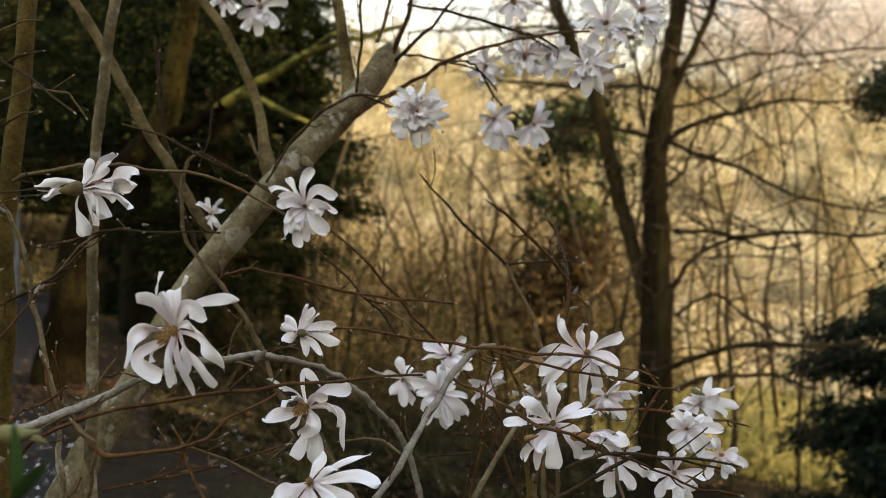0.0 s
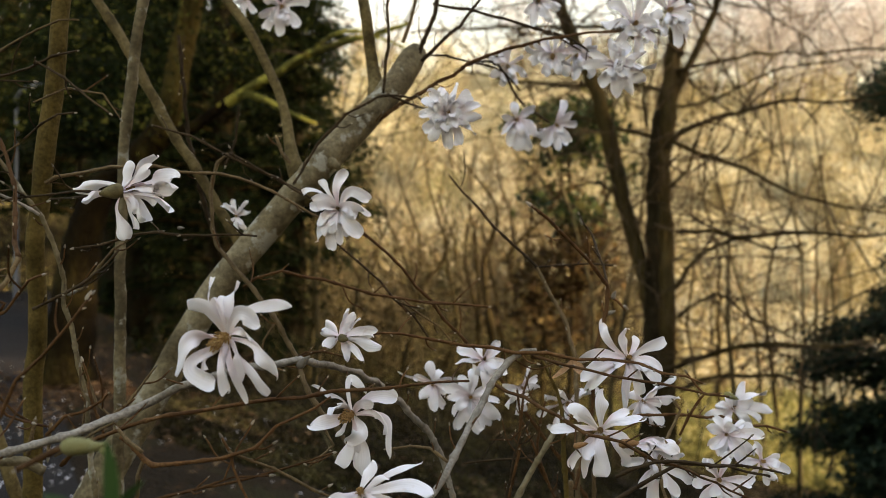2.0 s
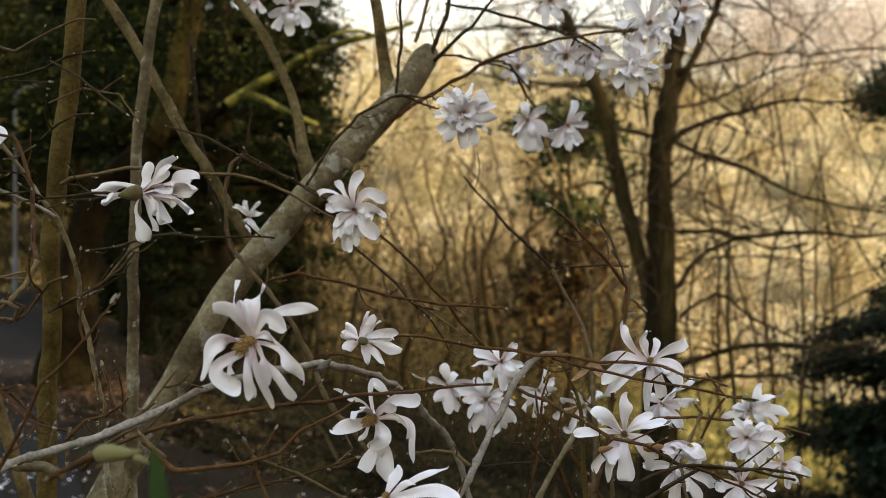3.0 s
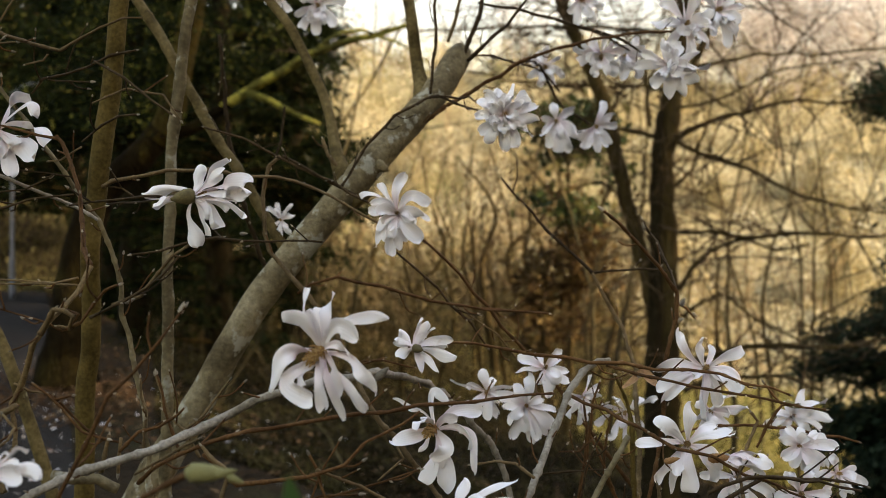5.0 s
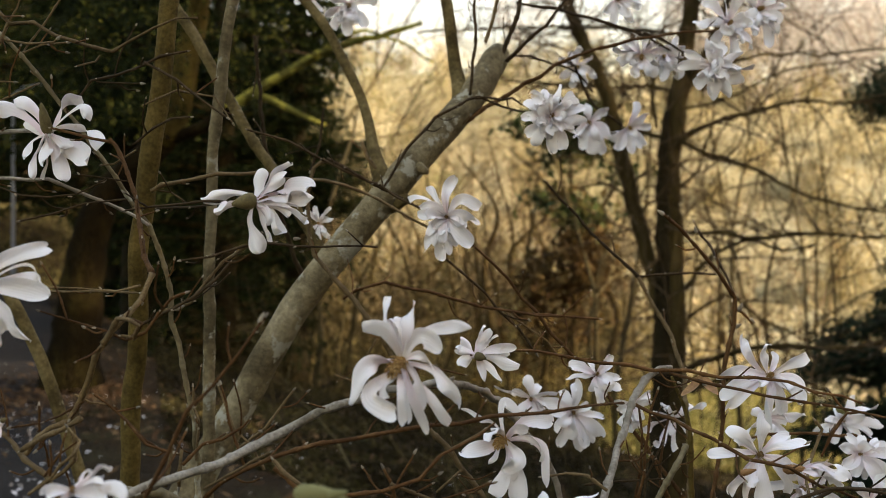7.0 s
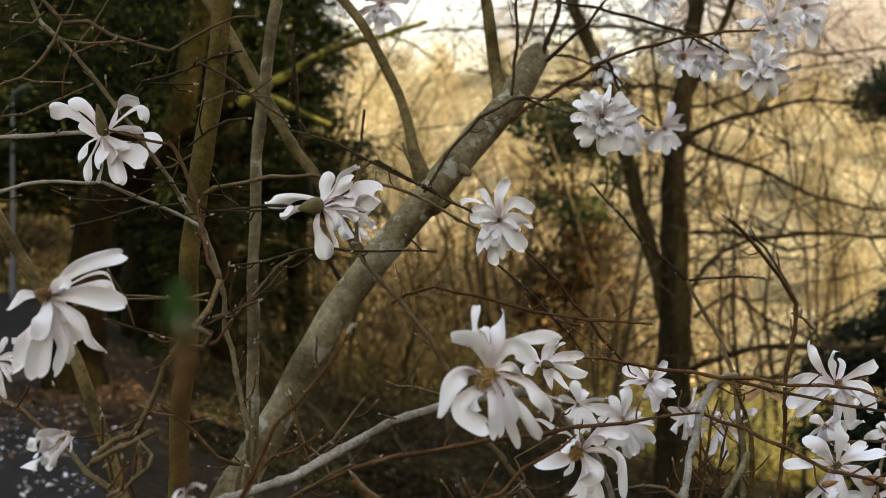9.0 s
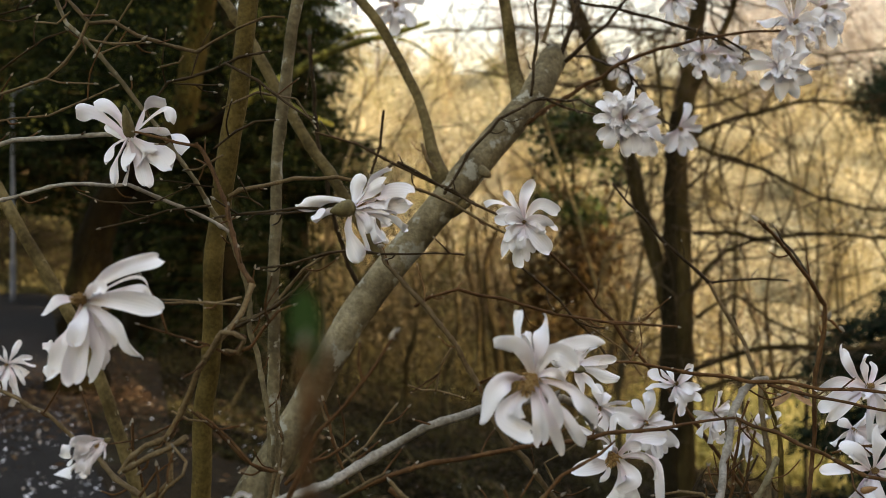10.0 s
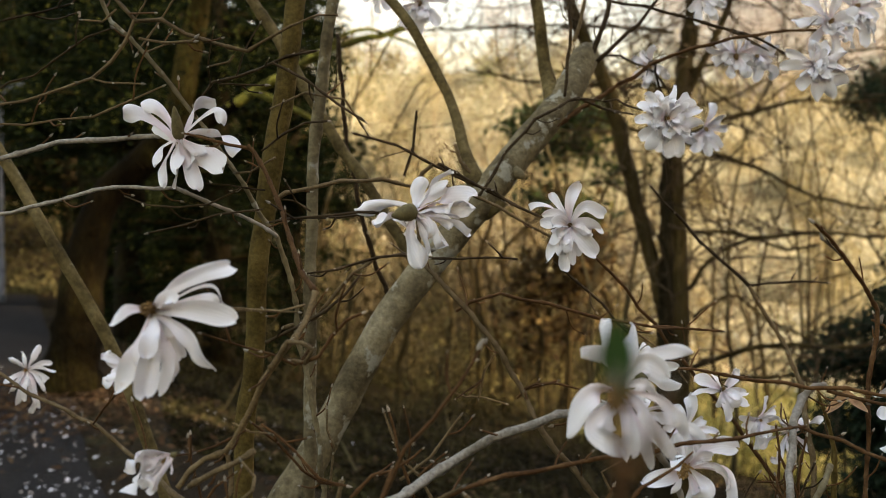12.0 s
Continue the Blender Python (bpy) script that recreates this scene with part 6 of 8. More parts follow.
wood("twig", "bark2", [(-0.459, 0.980, 1.377, 0.0008), (-0.453, 0.980, 1.355, 0.0010), (-0.442, 0.980, 1.333, 0.0011), (-0.426, 0.980, 1.315, 0.0011), (-0.411, 0.980, 1.289, 0.0012)])
wood("twig", "redbark", [(-0.426, 0.980, 1.315, 0.0008), (-0.413, 0.980, 1.329, 0.0008), (-0.400, 0.980, 1.337, 0.0007)])
wood("twig", "bark", [(-0.453, 0.900, 1.292, 0.0010), (-0.416, 0.890, 1.317, 0.0011), (-0.403, 0.890, 1.324, 0.0011), (-0.388, 0.890, 1.329, 0.0010)])
wood("twig", "bark", [(-0.385, 0.890, 1.322, 0.0013), (-0.375, 0.890, 1.311, 0.0015), (-0.360, 0.890, 1.298, 0.0016)])
wood("twig", "bark2", [(-0.318, 1.360, 1.387, 0.0011), (-0.334, 1.360, 1.360, 0.0012), (-0.342, 1.360, 1.323, 0.0011)])
wood("twig", "bark2", [(-0.382, 1.360, 1.333, 0.0009), (-0.363, 1.360, 1.326, 0.0011), (-0.342, 1.360, 1.323, 0.0011), (-0.304, 1.360, 1.315, 0.0008)])
wood("twig", "redbark", [(-0.287, 1.360, 1.323, 0.0013), (-0.273, 1.350, 1.339, 0.0013), (-0.233, 1.340, 1.350, 0.0010)])
wood("twig", "redbark", [(-0.281, 1.350, 1.336, 0.0012), (-0.266, 1.340, 1.346, 0.0013), (-0.236, 1.330, 1.345, 0.0011), (-0.189, 1.330, 1.337, 0.0009)])
wood("twig", "bark", [(-0.231, 1.150, 1.217, 0.0012), (-0.200, 1.150, 1.244, 0.0014), (-0.210, 1.150, 1.272, 0.0009), (-0.171, 1.160, 1.293, 0.0008)])
wood("twig", "bark", [(-0.049, 1.000, 1.261, 0.0015), (-0.069, 1.000, 1.276, 0.0013), (-0.096, 1.000, 1.277, 0.0010), (-0.119, 1.000, 1.276, 0.0008)])
wood("twig", "twigbark", [(-0.609, 1.180, 1.423, 0.0017), (-0.578, 1.180, 1.439, 0.0016), (-0.539, 1.180, 1.458, 0.0015), (-0.512, 1.180, 1.479, 0.0013), (-0.497, 1.190, 1.502, 0.0012)])
wood("twig", "bark2", [(-0.444, 1.000, 1.306, 0.0014), (-0.417, 1.000, 1.326, 0.0012), (-0.384, 1.000, 1.369, 0.0009)])
wood("twig", "bark2", [(-0.533, 1.150, 1.349, 0.0009), (-0.529, 1.150, 1.327, 0.0012), (-0.525, 1.150, 1.304, 0.0012), (-0.529, 1.150, 1.258, 0.0013)])
wood("twig", "bark", [(-0.715, 1.050, 1.755, 0.0009), (-0.689, 1.050, 1.751, 0.0010), (-0.661, 1.050, 1.750, 0.0010), (-0.657, 1.050, 1.755, 0.0008)])
wood("twig", "bark", [(-0.682, 1.000, 1.468, 0.0008), (-0.640, 1.000, 1.474, 0.0009), (-0.597, 1.000, 1.473, 0.0009), (-0.541, 0.980, 1.474, 0.0008)])
wood("twig", "bark2", [(-0.599, 1.160, 1.699, 0.0009), (-0.558, 1.170, 1.718, 0.0011), (-0.516, 1.180, 1.711, 0.0010), (-0.491, 1.180, 1.681, 0.0008)])
wood("twig", "twigbark", [(-0.571, 1.700, 1.922, 0.0032), (-0.564, 1.710, 1.822, 0.0035), (-0.556, 1.720, 1.721, 0.0039), (-0.532, 1.740, 1.598, 0.0041), (-0.513, 1.760, 1.534, 0.0044), (-0.482, 1.780, 1.428, 0.0046)])
wood("twig", "twigbark", [(-0.574, 1.750, 1.935, 0.0008), (-0.580, 1.750, 1.872, 0.0008), (-0.585, 1.750, 1.819, 0.0008)])
wood("twig", "twigbark", [(-0.429, 1.600, 1.768, 0.0017), (-0.434, 1.600, 1.706, 0.0017), (-0.451, 1.590, 1.657, 0.0016)])
wood("twig", "bark2", [(-0.364, 1.620, 1.713, 0.0025), (-0.350, 1.620, 1.684, 0.0027), (-0.333, 1.620, 1.659, 0.0029)])
wood("twig", "bark", [(-0.559, 0.930, 1.427, 0.0021), (-0.551, 0.925, 1.441, 0.0021), (-0.542, 0.920, 1.451, 0.0019), (-0.530, 0.915, 1.453, 0.0017), (-0.521, 0.915, 1.447, 0.0016), (-0.523, 0.920, 1.439, 0.0015), (-0.532, 0.925, 1.432, 0.0015), (-0.540, 0.925, 1.435, 0.0012)])
wood("twig", "redbark", [(-0.532, 0.925, 1.432, 0.0013), (-0.517, 0.920, 1.440, 0.0013), (-0.504, 0.920, 1.456, 0.0012), (-0.489, 0.920, 1.471, 0.0011), (-0.476, 0.920, 1.477, 0.0010)])
wood("stem", "bark", [(-0.262, 1.615, 1.666, 0.0110), (-0.252, 1.608, 1.659, 0.0080), (-0.245, 1.605, 1.655, 0.0045)])
wood("twig", "redbark", [(-0.568, 0.930, 1.377, 0.0008), (-0.553, 0.930, 1.366, 0.0009), (-0.539, 0.930, 1.353, 0.0010), (-0.517, 0.930, 1.328, 0.0011), (-0.503, 0.930, 1.321, 0.0010), (-0.491, 0.930, 1.320, 0.0008)])
wood("twig", "bark2", [(-0.625, 0.900, 1.329, 0.0019), (-0.603, 0.900, 1.343, 0.0020), (-0.584, 0.900, 1.351, 0.0021), (-0.568, 0.900, 1.360, 0.0022)])
wood("twig", "bark2", [(-0.609, 0.880, 1.293, 0.0013), (-0.593, 0.880, 1.306, 0.0013), (-0.577, 0.880, 1.318, 0.0012), (-0.569, 0.880, 1.329, 0.0011), (-0.570, 0.890, 1.344, 0.0010), (-0.577, 0.890, 1.353, 0.0009)])
wood("twig", "redbark", [(-0.589, 0.880, 1.310, 0.0009), (-0.588, 0.880, 1.326, 0.0009), (-0.589, 0.880, 1.339, 0.0007)])
wood("twig", "redbark", [(-0.454, 0.970, 1.380, 0.0008), (-0.448, 0.970, 1.363, 0.0011), (-0.446, 0.970, 1.343, 0.0012), (-0.439, 0.970, 1.325, 0.0012), (-0.430, 0.970, 1.297, 0.0013)])
wood("twig", "redbark", [(-0.490, 0.960, 1.300, 0.0015), (-0.470, 0.960, 1.320, 0.0013), (-0.449, 0.960, 1.329, 0.0012), (-0.432, 0.960, 1.339, 0.0011), (-0.422, 0.960, 1.346, 0.0008)])
wood("branch", "bark", [(-0.547, 0.930, 1.284, 0.0045), (-0.529, 0.940, 1.279, 0.0049), (-0.510, 0.950, 1.270, 0.0052), (-0.492, 0.960, 1.261, 0.0053)])
wood("twig", "bark2", [(-0.497, 0.950, 1.320, 0.0017), (-0.500, 0.950, 1.303, 0.0017), (-0.505, 0.950, 1.281, 0.0019)])
wood("twig", "redbark", [(0.272, 1.200, 1.248, 0.0013), (0.284, 1.200, 1.274, 0.0015), (0.298, 1.200, 1.297, 0.0016), (0.305, 1.200, 1.304, 0.0013), (0.328, 1.200, 1.306, 0.0010)])
wood("twig", "redbark", [(0.282, 1.200, 1.334, 0.0010), (0.294, 1.200, 1.317, 0.0012), (0.305, 1.200, 1.306, 0.0012)])
wood("branch", "twigbark", [(0.143, 1.000, 1.244, 0.0016), (0.161, 1.000, 1.254, 0.0017), (0.189, 1.000, 1.261, 0.0016), (0.238, 1.020, 1.256, 0.0014), (0.286, 1.040, 1.246, 0.0013), (0.342, 1.060, 1.229, 0.0012)])
wood("twig", "redbark", [(0.057, 1.300, 1.294, 0.0013), (0.062, 1.300, 1.258, 0.0013), (0.059, 1.300, 1.209, 0.0015), (0.050, 1.300, 1.152, 0.0016)])
wood("twig", "redbark", [(0.062, 1.300, 1.253, 0.0013), (0.079, 1.300, 1.213, 0.0015), (0.105, 1.300, 1.152, 0.0016)])
wood("twig", "twigbark", [(-0.024, 1.280, 1.190, 0.0013), (0.020, 1.280, 1.196, 0.0012), (0.083, 1.280, 1.198, 0.0010)])
flower((-0.262, 0.840, 1.422), (-0.40, -0.84, -0.36), [(-0.0127, -0.0020, 0.0560, 0.0078, -0.0090, -0.0120, 0.0300), (0.0127, 0.0040, 0.0510, 0.0076, 0.0060, -0.0100, 0.0300), (-0.0330, -0.0100, 0.0265, 0.0094, -0.0155, -0.0190, 0.0265), (0.0600, 0.0080, 0.0250, 0.0052, 0.0280, 0.0040, 0.0285), (0.0350, -0.0140, 0.0100, 0.0078, 0.0160, -0.0150, 0.0215), (0.0280, -0.0060, -0.0080, 0.0056, 0.0190, -0.0120, 0.0050), (0.0466, -0.0060, -0.0395, 0.0052, 0.0370, -0.0140, -0.0110), (0.0406, -0.0100, -0.0570, 0.0056, 0.0180, -0.0190, -0.0270), (0.0218, -0.0140, -0.0634, 0.0049, 0.0085, -0.0190, -0.0330), (0.0051, -0.0160, -0.0520, 0.0074, 0.0050, -0.0190, -0.0260), (-0.0460, -0.0120, -0.0370, 0.0090, -0.0270, -0.0200, -0.0030), (-0.0060, -0.0200, -0.0400, 0.0080, -0.0270, -0.0240, -0.0270), (0.0130, -0.0120, -0.0440, 0.0069, 0.0150, -0.0170, -0.0160), (-0.0020, 0.0060, 0.0360, 0.0067, -0.0010, -0.0040, 0.0220)], 0.066, hang=0.3, cone=0.40, extra=False)
flower((-0.215, 1.345, 1.566), (-0.11, -0.99, 0.11), [(0.0120, -0.0090, 0.0600, 0.0085, 0.0020, -0.0120, 0.0320), (-0.0270, -0.0040, 0.0460, 0.0053, -0.0130, -0.0100, 0.0230), (-0.0560, 0.0000, 0.0250, 0.0036, -0.0280, -0.0080, 0.0230), (0.0480, -0.0070, 0.0130, 0.0085, 0.0200, -0.0110, 0.0230), (0.0400, -0.0130, -0.0050, 0.0101, 0.0170, -0.0150, 0.0030), (0.0500, 0.0040, -0.0080, 0.0057, 0.0220, -0.0060, 0.0000), (0.0350, -0.0130, -0.0430, 0.0113, 0.0160, -0.0150, -0.0190), (-0.0400, -0.0090, 0.0150, 0.0065, -0.0200, -0.0120, 0.0160), (-0.0430, -0.0130, 0.0020, 0.0073, -0.0220, -0.0150, 0.0060), (-0.0280, -0.0270, -0.0040, 0.0089, -0.0180, -0.0210, 0.0030), (-0.0320, -0.0070, -0.0510, 0.0069, -0.0210, -0.0110, -0.0220), (-0.0290, -0.0200, -0.0260, 0.0073, -0.0170, -0.0180, -0.0100), (-0.0120, -0.0110, -0.0630, 0.0081, -0.0110, -0.0130, -0.0300), (0.0020, -0.0090, -0.0550, 0.0081, -0.0020, -0.0120, -0.0290), (0.0140, -0.0040, -0.0430, 0.0073, 0.0070, -0.0100, -0.0220), (-0.0190, -0.0220, -0.0420, 0.0073, -0.0110, -0.0190, -0.0210), (-0.0050, -0.0250, -0.0380, 0.0073, -0.0050, -0.0200, -0.0160)], 0.060)
flower((-0.184, 1.100, 1.393), (-0.68, 0.70, 0.10), [(0.0088, 0.0000, 0.0367, 0.0064, 0.0040, 0.0060, 0.0180), (0.0270, 0.0000, 0.0230, 0.0046, 0.0130, 0.0060, 0.0120), (0.0476, 0.0000, 0.0095, 0.0058, 0.0230, 0.0060, 0.0070), (0.0510, 0.0000, -0.0122, 0.0070, 0.0250, 0.0050, -0.0040), (0.0306, -0.0040, -0.0290, 0.0056, 0.0160, 0.0030, -0.0130), (0.0088, -0.0040, -0.0306, 0.0052, 0.0060, 0.0030, -0.0140), (-0.0204, -0.0020, -0.0122, 0.0066, -0.0100, 0.0050, -0.0060), (-0.0224, 0.0000, 0.0082, 0.0062, -0.0110, 0.0060, 0.0040), (-0.0184, 0.0000, 0.0204, 0.0056, -0.0100, 0.0060, 0.0100), (0.0180, 0.0040, 0.0300, 0.0050, 0.0090, 0.0080, 0.0150), (0.0380, 0.0040, 0.0010, 0.0056, 0.0200, 0.0080, 0.0020)], 0.040, sepal=True, extra=False)
flower((-0.159, 1.000, 1.317), (-0.45, -0.87, -0.18), [(-0.0470, -0.0100, -0.0123, 0.0080, -0.0220, -0.0140, -0.0070), (-0.0470, 0.0000, 0.0264, 0.0032, -0.0200, -0.0060, 0.0245), (0.0170, -0.0100, 0.0240, 0.0050, 0.0000, -0.0060, 0.0400), (-0.0153, -0.0140, 0.0140, 0.0075, -0.0060, -0.0120, 0.0130), (0.0509, 0.0040, 0.0172, 0.0080, 0.0260, -0.0020, 0.0180), (0.0435, -0.0040, -0.0490, 0.0050, 0.0430, -0.0080, -0.0080), (0.0405, -0.0060, -0.0227, 0.0048, 0.0320, -0.0100, 0.0020), (-0.0030, -0.0220, -0.0276, 0.0090, 0.0140, -0.0220, -0.0180), (-0.0135, -0.0120, -0.0570, 0.0076, 0.0000, -0.0140, -0.0300), (0.0172, -0.0120, -0.0690, 0.0074, 0.0150, -0.0140, -0.0360), (0.0250, -0.0040, 0.0100, 0.0060, 0.0120, -0.0100, 0.0120), (0.0060, -0.0120, -0.0500, 0.0060, 0.0080, -0.0140, -0.0260)], 0.062, hang=0.3, cone=0.38, extra=False)
flower((-0.140, 0.900, 1.254), (0.11, -0.84, 0.53), [(0.0750, -0.0160, 0.0080, 0.0075), (0.0630, 0.0110, 0.0310, 0.0040), (-0.0220, -0.0110, -0.0140, 0.0068), (0.0110, -0.0270, -0.0320, 0.0081), (0.0390, -0.0160, -0.0240, 0.0068), (-0.0460, 0.0000, -0.0260, 0.0056), (0.0110, 0.0160, 0.0300, 0.0062), (-0.0100, -0.0210, -0.0430, 0.0075)], 0.071)
flower((-0.071, 1.530, 1.269), (-0.12, -0.93, -0.35), [(-0.0050, -0.0040, 0.0380, 0.0095, -0.0030, -0.0090, 0.0210), (0.0130, 0.0040, 0.0230, 0.0080, 0.0070, -0.0050, 0.0120), (-0.0600, 0.0000, 0.0210, 0.0040, -0.0340, -0.0070, 0.0110), (0.0440, -0.0040, 0.0060, 0.0105, 0.0210, -0.0090, 0.0070), (-0.0220, -0.0080, -0.0280, 0.0090, -0.0100, -0.0110, -0.0140), (0.0020, -0.0120, -0.0470, 0.0090, 0.0020, -0.0130, -0.0230), (0.0210, -0.0080, -0.0370, 0.0090, 0.0110, -0.0110, -0.0200), (-0.0100, 0.0000, -0.0370, 0.0070, -0.0060, -0.0070, -0.0170), (0.0330, -0.0120, -0.0100, 0.0070, 0.0180, -0.0130, -0.0030)], 0.054, extra=False)
flower((-0.007, 1.490, 1.252), (0.05, -1.00, 0.00), [(-0.0480, -0.0050, 0.0180, 0.0097, -0.0240, -0.0100, 0.0110), (-0.0380, -0.0070, -0.0050, 0.0087, -0.0200, -0.0120, 0.0000), (-0.0320, -0.0090, -0.0290, 0.0087, -0.0170, -0.0130, -0.0130), (-0.0230, -0.0090, -0.0550, 0.0092, -0.0120, -0.0130, -0.0250), (-0.0020, -0.0160, -0.0430, 0.0087, -0.0020, -0.0160, -0.0210), (0.0100, -0.0050, -0.0670, 0.0078, 0.0040, -0.0100, -0.0300), (0.0240, -0.0090, -0.0530, 0.0078, 0.0120, -0.0130, -0.0250), (0.0480, -0.0070, -0.0390, 0.0107, 0.0240, -0.0120, -0.0170), (0.0470, -0.0050, -0.0090, 0.0073, 0.0240, -0.0100, -0.0020), (-0.0150, -0.0020, 0.0370, 0.0087, -0.0080, -0.0090, 0.0200), (0.0040, 0.0000, 0.0490, 0.0087, 0.0020, -0.0080, 0.0250), (0.0250, -0.0050, 0.0140, 0.0068, 0.0130, -0.0100, 0.0090), (-0.0140, 0.0000, -0.0390, 0.0073, -0.0070, -0.0080, -0.0180), (0.0350, 0.0050, -0.0500, 0.0068, 0.0170, -0.0060, -0.0240)], 0.062, extra=False)
flower((0.011, 1.380, 1.328), (0.14, -0.82, 0.55), [(-0.0430, -0.0080, 0.0140, 0.0085, -0.0220, -0.0110, 0.0090), (-0.0470, -0.0060, -0.0050, 0.0076, -0.0240, -0.0100, -0.0010), (0.0180, 0.0000, 0.0310, 0.0081, 0.0090, -0.0070, 0.0170), (0.0340, -0.0040, -0.0030, 0.0058, 0.0160, -0.0090, -0.0010), (0.0200, -0.0160, -0.0220, 0.0099, 0.0100, -0.0150, -0.0100), (0.0030, -0.0140, -0.0410, 0.0090, 0.0010, -0.0140, -0.0190), (0.0360, -0.0080, -0.0200, 0.0076, 0.0180, -0.0110, -0.0090), (-0.0140, 0.0040, 0.0230, 0.0063, -0.0080, -0.0050, 0.0120), (0.0270, 0.0080, 0.0140, 0.0045, 0.0140, 0.0030, 0.0070), (-0.0110, -0.0160, -0.0220, 0.0072, -0.0060, -0.0150, -0.0100)], 0.052, extra=False)
flower((0.072, 1.400, 1.283), (0.24, -0.94, -0.24), [(-0.0310, -0.0050, 0.0010, 0.0068, -0.0150, -0.0080, 0.0010), (-0.0260, -0.0070, -0.0300, 0.0068, -0.0140, -0.0090, -0.0140), (-0.0100, -0.0100, -0.0430, 0.0073, -0.0060, -0.0110, -0.0200), (0.0080, 0.0000, 0.0320, 0.0045, 0.0040, -0.0060, 0.0160), (0.0290, -0.0050, -0.0010, 0.0073, 0.0140, -0.0080, 0.0000), (0.0100, -0.0130, -0.0220, 0.0077, 0.0040, -0.0120, -0.0110), (0.0240, 0.0030, 0.0150, 0.0055, 0.0110, -0.0040, 0.0080), (-0.0230, -0.0030, -0.0130, 0.0064, -0.0120, -0.0070, -0.0050), (0.0020, -0.0030, -0.0390, 0.0055, 0.0010, -0.0070, -0.0190)], 0.044, extra=False)
flower((0.198, 1.190, 1.355), (0.05, -0.95, 0.32), [(-0.0370, -0.0110, 0.0500, 0.0055, -0.0330, -0.0150, 0.0280), (-0.0050, -0.0050, 0.0430, 0.0078, -0.0090, -0.0120, 0.0240), (0.0120, 0.0110, 0.0310, 0.0055, 0.0080, 0.0040, 0.0160), (0.0520, -0.0050, 0.0230, 0.0078, 0.0250, -0.0120, 0.0150), (-0.0710, -0.0110, -0.0020, 0.0074, -0.0390, -0.0150, 0.0060), (-0.0670, -0.0160, -0.0270, 0.0086, -0.0410, -0.0170, -0.0090), (-0.0560, -0.0110, -0.0380, 0.0074, -0.0350, -0.0150, -0.0180), (-0.0260, -0.0430, -0.0090, 0.0055, -0.0160, -0.0310, -0.0010), (-0.0130, -0.0220, -0.0630, 0.0114, -0.0090, -0.0200, -0.0290), (0.0300, -0.0220, -0.0330, 0.0086, 0.0170, -0.0200, -0.0140), (0.0470, -0.0110, -0.0190, 0.0071, 0.0230, -0.0150, -0.0030), (0.0170, -0.0050, -0.0490, 0.0074, 0.0080, -0.0120, -0.0210)], 0.072, extra=False)
flower((0.253, 1.340, 1.272), (0.12, -0.96, -0.24), [(0.0500, 0.0040, 0.0370, 0.0039, 0.0260, -0.0050, 0.0200), (0.0570, -0.0040, 0.0040, 0.0057, 0.0260, -0.0090, 0.0030), (0.0280, -0.0100, -0.0360, 0.0074, 0.0140, -0.0110, -0.0170), (0.0100, -0.0130, -0.0370, 0.0070, 0.0030, -0.0130, -0.0180), (-0.0090, -0.0130, -0.0290, 0.0079, -0.0070, -0.0130, -0.0130), (-0.0340, -0.0080, -0.0210, 0.0088, -0.0180, -0.0100, -0.0080), (0.0220, 0.0040, 0.0210, 0.0070, 0.0100, -0.0050, 0.0120), (-0.0210, -0.0040, 0.0130, 0.0070, -0.0130, -0.0090, 0.0080), (0.0020, -0.0190, -0.0230, 0.0061, -0.0010, -0.0160, -0.0090), (-0.0190, -0.0040, -0.0350, 0.0061, -0.0100, -0.0090, -0.0160)], 0.051, extra=False)
flower((0.135, 1.055, 1.286), (-0.10, -0.97, 0.20), [(-0.0420, -0.0100, 0.0290, 0.0076, -0.0230, -0.0130, 0.0200), (0.0040, -0.0050, 0.0490, 0.0080, 0.0000, -0.0110, 0.0280), (0.0500, -0.0100, 0.0140, 0.0066, 0.0260, -0.0130, 0.0150), (0.0370, 0.0050, 0.0190, 0.0059, 0.0180, -0.0060, 0.0160), (-0.0600, -0.0050, 0.0000, 0.0066, -0.0330, -0.0110, 0.0040), (0.0390, -0.0100, -0.0260, 0.0073, 0.0240, -0.0130, -0.0080), (0.0290, -0.0050, -0.0440, 0.0066, 0.0190, -0.0110, -0.0180), (0.0020, -0.0220, -0.0510, 0.0090, -0.0010, -0.0190, -0.0240), (-0.0240, -0.0140, -0.0540, 0.0083, -0.0170, -0.0150, -0.0270), (-0.0350, -0.0100, -0.0420, 0.0059, -0.0250, -0.0130, -0.0210)], 0.064, extra=False)
flower((0.175, 1.030, 1.274), (0.93, -0.23, -0.29), [(0.0440, -0.0110, -0.0060, 0.0071), (0.0360, -0.0180, -0.0130, 0.0057), (0.0420, -0.0040, 0.0000, 0.0057), (0.0370, 0.0070, -0.0160, 0.0057)], 0.047)
flower((0.233, 1.170, 1.216), (-0.10, -0.99, 0.00), [(-0.0500, -0.0090, 0.0050, 0.0073), (-0.0240, -0.0130, -0.0290, 0.0065), (-0.0080, -0.0180, -0.0490, 0.0081), (0.0170, -0.0180, -0.0400, 0.0081), (0.0440, -0.0090, -0.0170, 0.0081), (0.0310, -0.0040, 0.0090, 0.0065), (-0.0210, -0.0040, 0.0300, 0.0073), (0.0090, -0.0040, 0.0350, 0.0073), (0.0010, -0.0260, -0.0240, 0.0065)], 0.059)
